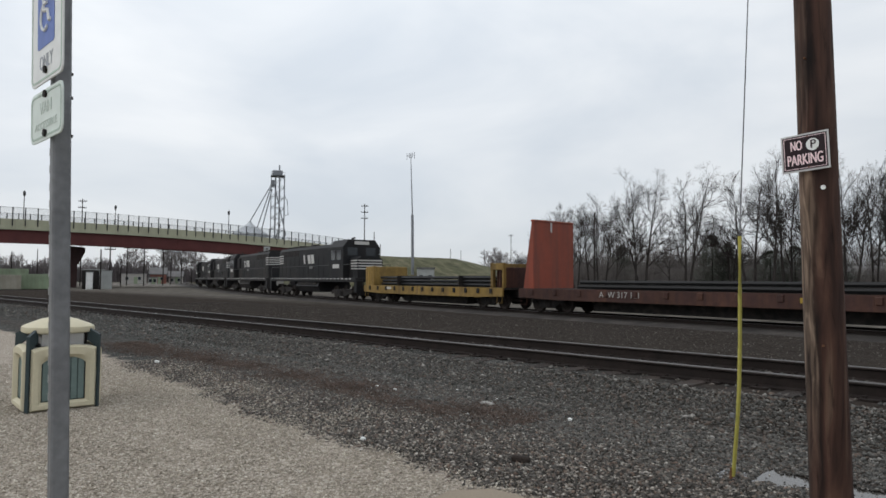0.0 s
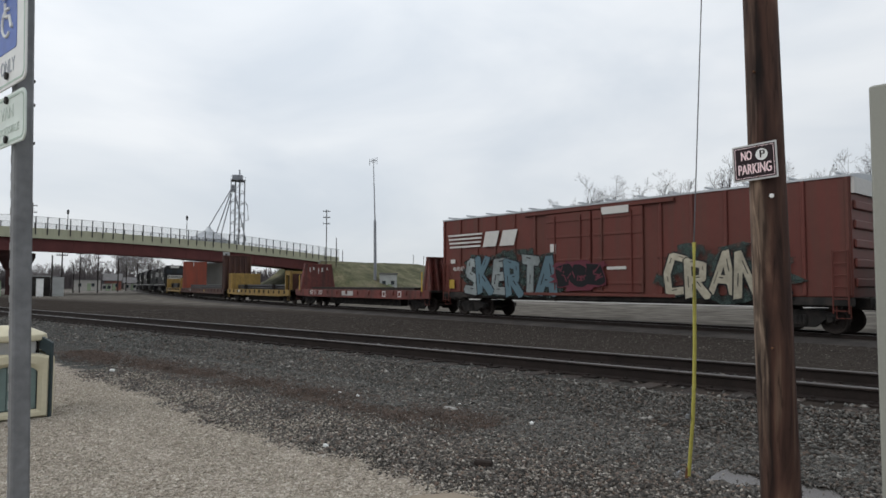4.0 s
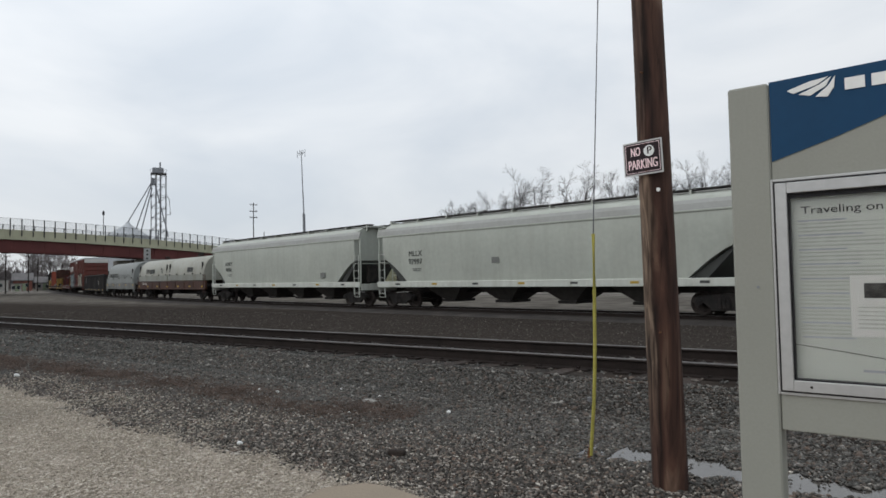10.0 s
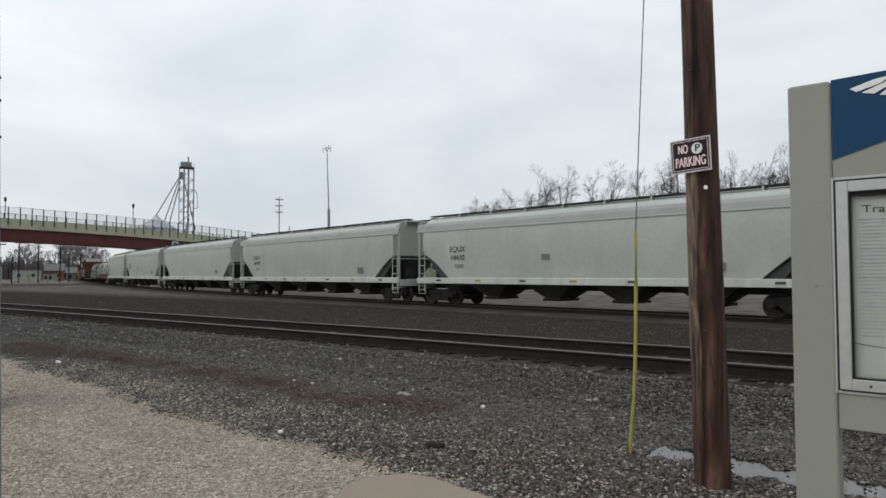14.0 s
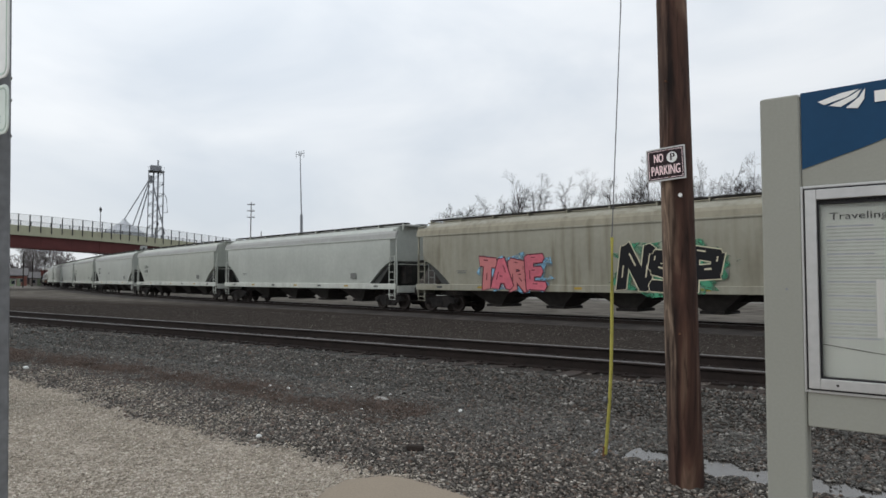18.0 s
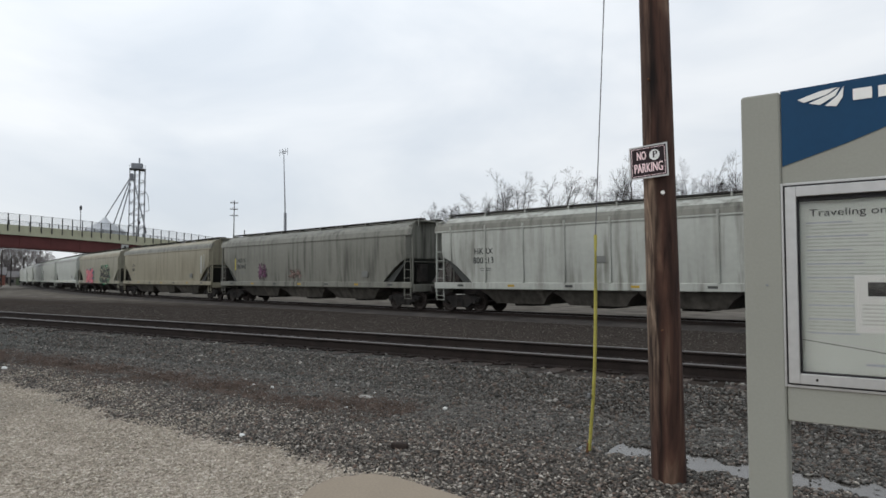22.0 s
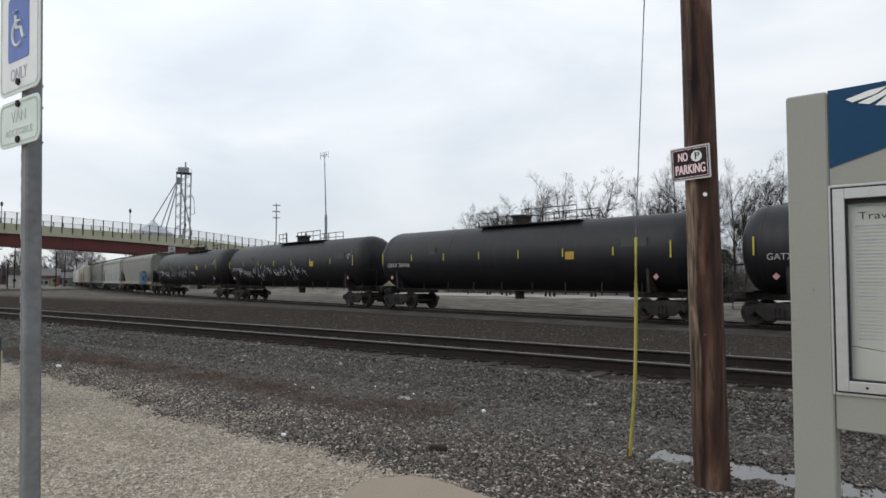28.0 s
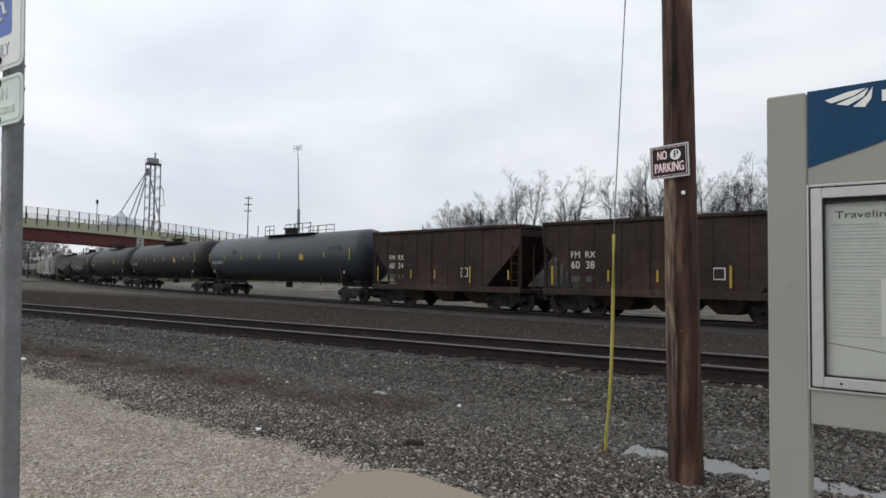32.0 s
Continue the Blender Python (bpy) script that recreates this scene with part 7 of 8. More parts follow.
def coal_hopper(k, label, words):
    t, L = rolling("open_hopper", k, label, "hopper car", 3.6)
    h = L / 2 - 0.55
    body = C["rusty"]
    for s in (-1, 1):
        side = Geo().slab([(-h, 3.82), (h, 3.82), (h, 3.05), (h - 2.0, 1.15), (-h + 2.0, 1.15), (-h, 3.05)], 1, s * 1.5 - 0.03, s * 1.5 + 0.03)
        sd = part("side_sheet", side, body, t, "rust-brown side sheet")
        n = 10
        for i in range(n):
            x = -h + 0.05 + i * (2 * h - 0.1) / (n - 1)
            lo = 1.15 if abs(x) < h - 2.0 else 1.15 + (abs(x) - h + 2.0) * 0.95
            part("side_stake", Geo().box(x, s * 1.545, (lo + 3.78) / 2, 0.12, 0.04, 3.78 - lo, 0.012), body, sd)
        part("top_chord", Geo().box(0, s * 1.52, 3.85, 2 * h + 0.06, 0.18, 0.14, 0.03), body, t)
        part("side_sill", Geo().box(0, s * 1.50, 1.10, 2 * h, 0.14, 0.26, 0.02), body, t)
        part("end_sheet", Geo().slab([(s * h, 3.82), (s * (h - 0.05), 3.82), (s * (h - 0.06), 3.5), (s * (h - 2.5), 1.2), (s * (h - 2.4), 1.15), (s * h, 3.42)], 1, -1.47, 1.47), body, t)
        part("end_chord", Geo().box(s * h, 0, 3.85, 0.16, 2.9, 0.14), body, t)
        for y in (-1.40, -0.5, 0.5, 1.40):
            part("end_post", Geo().box(s * (h - 0.08), y, 2.1, 0.07, 0.07, 2.0), body, t)
        ladder(t, s * (h - 0.28), 1.55, 0.7, 3.0, body, 0.40)
        part("end_platform", Geo().box(s * (h - 0.5), 0, 1.05, 1.0, 2.9, 0.14), body, t)
        bogie(t, s * (h - 1.2))
    part("coal_load", Geo().loft([[(-h + 0.6, -1.4, 3.5), (h - 0.6, -1.4, 3.5), (h - 0.6, 1.4, 3.5), (-h + 0.6, 1.4, 3.5)], [(-h + 1.5, -0.5, 3.76), (h - 1.5, -0.5, 3.76), (h - 1.5, 0.5, 3.76), (-h + 1.5, 0.5, 3.76)]]), M["steel_dark"], t)
    part("centre_sill", Geo().box(0, 0, 0.9, L - 0.9, 0.6, 0.36), M["steel_dark"], t)
    for i in range(3):
        cx = (i - 1) * 2.0
        part("discharge_bay", Geo().loft([[(cx - 0.95, -1.4, 1.15), (cx + 0.95, -1.4, 1.15), (cx + 0.95, 1.4, 1.15), (cx - 0.95, 1.4, 1.15)], [(cx - 0.35, -0.9, 0.45), (cx + 0.35, -0.9, 0.45), (cx + 0.35, 0.9, 0.45), (cx - 0.35, 0.9, 0.45)]]), body, t)
    for i, x in enumerate((h - 0.5, h - 3.0, 0.2, -h + 2.8, -h + 0.6)):
        part("reflector", Geo().box(x, 1.61, 1.75, 0.08, 0.01, 0.75 if i in (0, 3) else 0.42), C["reflect"], t)
    for i, x in enumerate((h - 1.55, h - 2.2)):
        side_text(("FM", "RX")[i], x, 1.572, 2.56, 0.26, C["mark_w"], t)
        side_text(words[i], x, 1.572, 2.15, 0.30, C["mark_w"], t)
        part("stencil_block", Geo().box(x, 1.54, 1.62, 0.40, 0.02, 0.22), C["mark"], t)
    box = part("stencil_frame", Geo().box(-h + 3.2, 1.545, 1.85, 0.42, 0.01, 0.42), C["mark_w"], t)
    part("stencil_field", Geo().box(-h + 3.2, 1.552, 1.85, 0.34, 0.01, 0.34), body, box)
    couplers(t, L)


coal_hopper(25, "rust-brown open hopper car with ribbed sides and faded stencils", ("60", "34"))
coal_hopper(26, "dark rusty open hopper car with ribbed sides, coupled behind another", ("60", "38"))


def boxcar():
    t, L = rolling("boxcar", 4, "oxide-red boxcar with graffiti along its lower side and a pale roof", "boxcar", 6.6)
    h, b = L / 2 - 0.6, C["box_red"]
    part("body", Geo().box(0, 0, 3.02, 2 * h, 3.0, 3.75, 0.03), b, t, "oxide-red body")
    g = Geo().slab([(-1.54, 4.86), (-1.54, 4.93), (-0.8, 5.03), (0, 5.08), (0.8, 5.03), (1.54, 4.93), (1.54, 4.86)], 0, -h - 0.04, h + 0.04)
    roof = part("roof", g, M["bin"], t, "pale galvanised roof")
    for i in range(14):
        part("roof_seam", Geo().box(-h + 0.4 + i * (2 * h - 0.8) / 13, 0, 5.03, 0.07, 3.0, 0.06), M["bin"], roof)
    for i in range(16):
        x = -h + 0.1 + i * (2 * h - 0.2) / 15
        if abs(x) > 2.6:
            part("side_post", Geo().box(x, 1.535, 3.02, 0.13, 0.07, 3.66, 0.02), b, t)
    for x in (-1.25, 1.25):
        d = part("plug_door", Geo().box(x, 1.55, 2.92, 2.4, 0.08, 3.4, 0.02), b, t, "oxide-red plug door")
        for z in (1.6, 2.6, 3.6, 4.3):
            part("door_rib", Geo().box(x, 1.60, z, 2.3, 0.04, 0.10, 0.01), b, d)
        for dx in (-0.7, 0.7):
            part("lock_rod", Geo().tube([(x + dx, 1.63, 1.3), (x + dx, 1.63, 4.5)], 0.03, 6), b, d)
        part("handle", Geo().box(x, 1.62, 2.2, 0.9, 0.03, 0.12), C["mark_w"], d)
    part("door_rail", Geo().box(0, 1.58, 1.12, 7.6, 0.12, 0.12).box(0, 1.58, 4.72, 7.6, 0.10, 0.12), b, t)
    for s in (-1, 1):
        for z in (1.6, 2.2, 2.8, 3.4, 4.0, 4.6):
            part("end_corrugation", Geo().box(s * (h + 0.03), 0, z, 0.09, 2.7, 0.28, 0.04), b, t)
        part("end_panel", Geo().box(s * (h + 0.03), 0, 4.60, 0.12, 2.92, 0.5), C["mark_w"] if s < 0 else b, t, "whitish upper end panel")
        ladder(t, s * (h - 0.32), 1.60, 0.65, 2.6, b, 0.44)
        part("stirrup_step", Geo().tube([(s * (h - 0.1), 1.45, 1.1), (s * (h - 0.1), 1.45, 0.5), (s * (h - 0.5), 1.45, 0.5), (s * (h - 0.5), 1.45, 1.1)], 0.022, 5), b, t)
        bogie(t, s * (h - 1.7))
    part("centre_sill", Geo().box(0, 0, 0.95, L - 1.0, 0.7, 0.32).box(0, 1.42, 1.02, 2 * h, 0.12, 0.26), M["steel_dark"], t)
    # plain shapes for the railway's mark: speed lines and two blocks
    for i in range(4):
        part("mark_line", Geo().box(h - 1.75, 1.575, 4.05 - i * 0.20, 2.6 - i * 0.1, 0.012, 0.09), C["mark_w"], t)
    part("mark_block", Geo().slab([(h - 3.1, 3.38), (h - 4.0, 3.38), (h - 4.25, 4.12), (h - 3.3, 4.12)], 1, 1.575, 1.588), C["mark_w"], t)
    part("mark_block", Geo().slab([(h - 4.25, 3.38), (h - 5.2, 3.38), (h - 5.45, 4.12), (h - 4.5, 4.12)], 1, 1.575, 1.588), C["mark_w"], t)
    part("mark_block", Geo().box(h - 0.85, 1.575, 2.72, 0.36, 0.012, 0.2), C["mark_w"], t)
    side_text("469342", h - 1.3, 1.58, 2.32, 0.22, C["mark_w"], t)
    part("stencil_block", Geo().box(-1.2, 1.64, 4.55, 1.3, 0.012, 0.3), C["mark_w"], t)
    part("white_card", Geo().box(h - 7.6, 1.60, 3.1, 0.32, 0.012, 0.42), C["mark_w"], t)
    part("yellow_card", Geo().box(h - 0.75, 1.58, 1.55, 0.45, 0.012, 0.45), C["reflect"], t)
    lettered(t, "SKERTA", 4.9, 2.0, 5.9, 1.7, 1.61, C["black_mist"], (C["silverp"], C["tealp"]), C["blackp"], 11, 0.24)
    bubbles(t, 0.6, 1.9, 2.4, 1.1, 1.68, C["wine"], C["blackp"], C["wine"], 13, 3)
    lettered(t, "CRANE", -5.6, 1.95, 4.6, 1.55, 1.61, C["black_mist"], (C["dull_cream"],), C["blackp"], 17, 0.17)
    couplers(t, L)


boxcar()


def gondola():
    t, L = rolling("gondola", 5, "black ribbed gondola car with a worn top edge", "gondola car", 6.2)
    h, b = L / 2 - 0.6, C["gond"]
    for s in (-1, 1):
        sd = part("side_sheet", Geo().box(0, s * 1.45, 1.98, 2 * h, 0.05, 1.66), b, t)
        for i in range(17):
            part("side_stake", Geo().box(-h + 0.08 + i * (2 * h - 0.16) / 16, s * 1.51, 1.95, 0.14, 0.10, 1.6, 0.025), b, sd)
        part("top_chord", Geo().box(0, s * 1.48, 2.86, 2 * h + 0.06, 0.20, 0.14, 0.03), b, t)
        part("side_sill", Geo().box(0, s * 1.46, 1.08, 2 * h, 0.16, 0.22, 0.02), b, t)
        e = part("end_sheet", Geo().box(s * (h - 0.03), 0, 2.0, 0.06, 2.84, 1.7), b, t)
        for z in (1.5, 2.0, 2.5):
            part("end_rib", Geo().box(s * (h + 0.04), 0, z, 0.10, 2.8, 0.14, 0.03), b, e)
        ladder(t, s * (h - 0.32), 1.58, 0.65, 2.7, b, 0.44)
        part("stirrup_step", Geo().tube([(s * (h - 0.1), 1.45, 1.0), (s * (h - 0.1), 1.45, 0.5), (s * (h - 0.5), 1.45, 0.5), (s * (h - 0.5), 1.45, 1.0)], 0.022, 5), b, t)
        bogie(t, s * (h - 1.8))
    part("floor", Geo().box(0, 0, 1.15, 2 * h, 2.84, 0.08).box(0, 0, 0.95, L - 1, 0.7, 0.32), M["steel_dark"], t)
    part("brake_reservoir", Geo().tube([(-0.6, 1.0, 0.82), (0.9, 1.0, 0.82)], 0.24, 12), M["steel_dark"], t)
    side_text("CIGX", h - 1.55, 1.485, 2.45, 0.24, C["mark_w"], t)
    side_text("602464", h - 1.6, 1.485, 2.05, 0.24, C["mark_w"], t)
    for i in range(6):
        part("reflector", Geo().box(-h + 1.2 + i * (2 * h - 2.4) / 5, 1.545, 1.10, 0.42, 0.012, 0.14), C["reflect"], t)
    f = part("stencil_frame", Geo().box(-4.0, 1.565, 1.95, 0.5, 0.02, 0.42), C["mark_w"], t)
    part("stencil_field", Geo().box(-4.0, 1.573, 1.95, 0.4, 0.015, 0.32), b, f)
    couplers(t, L)


gondola()


def hood(car, x0, x1, mtl, low, top, base):
    g = Geo()
    outline = [(1.46, base)] + [(1.46 * math.cos(a) ** 0.75 if math.cos(a) > 0 else 0.0, base + 0.55 + (top - base - 0.55) * math.sin(a)) for a in [math.pi / 2 * i / 9 for i in range(9)]]
    outline += [(0.0, top)]
    prof = outline + [(-y, z) for y, z in reversed(outline[:-1])]
    rings = [[(x, y * k, base + (z - base) * q) for y, z in prof] for x, k, q in ((x0, 0.96, 0.97), (x0 + 0.12, 1.0, 1.0), (x1 - 0.12, 1.0, 1.0), (x1, 0.96, 0.97))]
    g.loft(rings)
    hd = part("hood", g, mtl, car, "rounded steel coil hood", smooth=True)
    for x in (x0 + 0.35, x1 - 0.35):
        part("guide_post", Geo().box(x, 1.40, base + 0.95, 0.10, 0.10, 0.9), M["steel_dark"], hd)
    for d in (-0.45, 0.0, 0.45):
        x = (x0 + x1) / 2 + d
        part("lift_bracket", Geo().tube([(x - 0.15, 0.12, top - 0.05), (x - 0.15, 0.12, top + 0.24), (x, 0.12, top + 0.32), (x + 0.15, 0.12, top + 0.24), (x + 0.15, 0.12, top - 0.05)], 0.035, 6), M["steel_dark"], hd)
    part("hood_skirt", Geo().box((x0 + x1) / 2, 1.475, base + 0.24, x1 - x0 - 0.1, 0.05, 0.48, 0.012).box((x0 + x1) / 2, -1.475, base + 0.24, x1 - x0 - 0.1, 0.05, 0.48, 0.012), low, hd, "greyer lower hood band")
    for i in range(5):
        part("hood_lug", Geo().box(x0 + 0.5 + i * (x1 - x0 - 1) / 4, 1.49, base + 0.50, 0.10, 0.07, 0.12, 0.01), M["steel_dark"], hd)
    return hd


def coil_cars():
    t, L = rolling("coil_car", 6, "grey coil car with one long rounded hood", "coil car", 4.6)
    h = L / 2 - 0.6
    hood(t, -h + 0.9, h - 0.2, C["hood_grey"], C["hood_grey"], 3.62, 1.46)
    part("side_sill", Geo().box(0, 1.44, 1.13, 2 * h, 0.16, 0.62, 0.03).box(0, -1.44, 1.13, 2 * h, 0.16, 0.62, 0.03), C["coil_sill"], t, "grimy grey side sill")
    part("deck", Geo().box(0, 0, 1.2, 2 * h, 2.76, 0.16).box(0, 0, 0.95, L - 1, 0.7, 0.32), M["steel_dark"], t)
    part("underframe", Geo().box(0, 0, 0.66, 2 * h - 6.4, 0.62, 0.42, 0.05).tube([(-1.4, 0.75, 0.72), (0.2, 0.75, 0.72)], 0.20, 12).box(1.6, 0.8, 0.72, 0.6, 0.4, 0.4, 0.04), M["steel_dark"], t, "dark centre beam with brake gear")
    for i in range(4):
        part("mark_line", Geo().box(h - 1.9, 1.475, 2.42 - i * 0.11, 1.1, 0.02, 0.05), C["mark"], t)
    part("mark_block", Geo().slab([(h - 2.75, 2.06), (h - 3.9, 2.06), (h - 4.05, 2.44), (h - 2.85, 2.44)], 1, 1.47, 1.482), C["mark"], t)
    part("name_bar", Geo().box(h - 5.0, 1.475, 2.38, 1.4, 0.02, 0.14), C["mark"], t)
    part("name_bar", Geo().box(h - 5.1, 1.475, 2.14, 1.6, 0.02, 0.14), C["mark"], t)
    rs = random.Random(8)
    for i in range(8):                          # a row of hasty letters
        g, x = Geo(), -1.0 - i * 0.44
        pts = [(x - 0.30 * rs.random(), 1.98 + 0.42 * rs.random()) for _ in range(4)]
        for (xa, za), (xb, zb) in zip(pts, pts[1:]):
            stroke(g, xa, za, xb, zb, 0.03, 1.475, 1.481)
        part("spray_scrawl", g, C["mark"], t, "dark spray-paint scrawl")
    for i in range(5):
        part("reflector", Geo().box(-h + 0.6 + i * (2 * h - 1.2) / 4, 1.525, 1.26, 0.4, 0.01, 0.14), C["reflect"], t)
    side_text("163588", h - 1.7, 1.53, 1.06, 0.2, C["mark"], t)
    for s in (-1, 1):
        ladder(t, s * (h - 0.25), 1.5, 0.6, 2.0, C["hood_grey"], 0.4)
        part("end_rail", Geo().tube([(s * h, 1.3, 1.3), (s * h, 1.3, 2.3), (s * h, -1.3, 2.3), (s * h, -1.3, 1.3)], 0.03, 6), C["hood_grey"], t)
        bogie(t, s * (h - 1.6))
    couplers(t, L)
    t, L = rolling("coil_car", 7, "brown coil car with two cream rounded hoods", "coil car", 6.0)
    h = L / 2 - 0.6
    hood(t, -h + 0.5, -0.06, C["hood_cream"], C["hood_low"], 3.55, 1.60)
    hood(t, 0.06, h - 0.3, C["hood_cream"], C["hood_low"], 3.55, 1.60)
    part("side_sill", Geo().box(0, 1.44, 1.20, 2 * h, 0.16, 0.70, 0.03).box(0, -1.44, 1.20, 2 * h, 0.16, 0.70, 0.03), C["deck_red"], t, "rusty brown side sill")
    part("sill_flange", Geo().box(0, 1.50, 1.50, 2 * h, 0.14, 0.06, 0.01).box(0, 1.50, 0.90, 2 * h, 0.14, 0.06, 0.01), C["deck_red"], t)
    for i in range(9):
        part("sill_stiffener", Geo().box(-h + 0.4 + i * (2 * h - 0.8) / 8, 1.53, 1.20, 0.06, 0.05, 0.54), C["deck_red"], t)
    part("deck", Geo().box(0, 0, 1.2, 2 * h, 2.76, 0.16).box(0, 0, 0.95, L - 1, 0.7, 0.32), M["steel_dark"], t)
    part("underframe", Geo().box(0, 0, 0.66, 2 * h - 6.4, 0.62, 0.42, 0.05).tube([(-1.4, 0.75, 0.72), (0.2, 0.75, 0.72)], 0.20, 12).box(1.6, 0.8, 0.72, 0.6, 0.4, 0.4, 0.04), M["steel_dark"], t, "dark centre beam with brake gear")
    for x0 in (4.4, -5.4):
        part("mark_block", Geo().slab([(x0 + 0.55, 2.26), (x0 - 0.02, 2.26), (x0 - 0.12, 2.64), (x0 + 0.45, 2.64)], 1, 1.465, 1.485), C["mark"], t)
        part("mark_block", Geo().slab([(x0 - 0.10, 2.26), (x0 - 0.62, 2.26), (x0 - 0.74, 2.64), (x0 - 0.20, 2.64)], 1, 1.465, 1.485), C["mark"], t)
    part("round_stencil", Geo().tube([(1.6 + 0.22 * math.cos(a), 1.48, 2.5 + 0.22 * math.sin(a)) for a in [0.35 * i for i in range(19)]], 0.02, 5), C["mark"], t)
    for i in range(4):
        part("mark_line", Geo().box(5.6, 1.475, 2.64 - i * 0.1, 1.2, 0.02, 0.05), C["mark"], t)
    side_text("CR 628663", h - 2.4, 1.53, 1.32, 0.24, C["mark_w"], t)
    for i in range(7):
        part("reflector", Geo().box(-h + 0.6 + i * (2 * h - 1.2) / 6, 1.525, 1.10, 0.4, 0.01, 0.12), C["reflect"], t)
    for s in (-1, 1):
        ladder(t, s * (h - 0.25), 1.5, 0.6, 2.0, C["deck_red"], 0.4)
        bogie(t, s * (h - 1.8))
    couplers(t, L)


coil_cars()


def bundle(car, x0, x1, z, rows, r=0.09):
    n = int(2.4 / (2 * r))
    bars = [Geo().tube([(x0 + 0.1 * j, 0, 0), (x1 - 0.13 * j, 0, 0)], r, 6).mesh("steel_bar") for j in range(3)]
    for j in range(rows):
        for i in range(n):
            part("steel_bar", bars[(i * 7 + j) % 3], C["load"], car, m=pose(0, -1.2 + r + i * 2 * r, z + r + j * 2 * r))


def flat_deck(t, L, mtl, pockets, pocket_mtl):
    h = L / 2 - 0.6
    part("deck", Geo().box(0, 0, 1.22, 2 * h, 2.8, 0.12, 0.02).box(0, 0, 0.95, L - 1, 0.7, 0.4), M["steel_dark"], t)
    part("underframe", Geo().box(0, 0.45, 0.56, 2 * h - 8.0, 0.5, 0.5).box(0, -0.45, 0.56, 2 * h - 8.0, 0.5, 0.5), M["steel_dark"], t, "grimy brake gear and centre beams")
    part("side_sill", Geo().slab([(-h, 1.28), (h, 1.28), (h, 0.84), (h - 2.2, 0.76), (-h + 2.2, 0.76), (-h, 0.84)], 1, 1.38, 1.48), mtl, t)
    part("side_sill", Geo().slab([(-h, 1.28), (h, 1.28), (h, 0.84), (h - 2.2, 0.76), (-h + 2.2, 0.76), (-h, 0.84)], 1, -1.48, -1.38), mtl, t)
    for i in range(pockets):
        x = -h + 0.9 + i * (2 * h - 1.8) / (pockets - 1)
        part("stake_pocket", Geo().box(x, 1.51, 1.10, 0.22, 0.06, 0.26, 0.02), pocket_mtl, t)
    for s in (-1, 1):
        part("stirrup_step", Geo().tube([(s * (h - 0.1), 1.42, 1.0), (s * (h - 0.1), 1.42, 0.5), (s * (h - 0.5), 1.42, 0.5), (s * (h - 0.5), 1.42, 1.0)], 0.022, 5), mtl, t)
        bogie(t, s * (h - 1.6))
    couplers(t, L)
    return h


def bulkhead(t, x, s, z1, mtl, back, w=1.42, taper=0.0, label=""):
    b = part("bulkhead", Geo().loft([[(x, -w, 1.2), (x + s * 0.25, -w, 1.2), (x + s * 0.25, w, 1.2), (x, w, 1.2)], [(x, -w + taper, z1), (x + s * 0.10, -w + taper, z1), (x + s * 0.10, w - taper, z1), (x, w - taper, z1)]]), mtl, t, label)
    for i in range(6):
        y = -w + 0.12 + i * (2 * w - 0.24) / 5
        yt = y * (w - taper) / w
        part("bulkhead_rib", Geo().loft([[(x + s * 0.2, y - 0.06, 1.2), (x + s * 0.75, y - 0.06, 1.2), (x + s * 0.75, y + 0.06, 1.2), (x + s * 0.2, y + 0.06, 1.2)], [(x + s * 0.08, yt - 0.06, z1 - 0.05), (x + s * 0.18, yt - 0.06, z1 - 0.05), (x + s * 0.18, yt + 0.06, z1 - 0.05), (x + s * 0.08, yt + 0.06, z1 - 0.05)]]), back, b)
    part("top_cap", Geo().box(x + s * 0.08, 0, z1, 0.24, 2 * (w - taper), 0.10, 0.02), back, b)
    return b


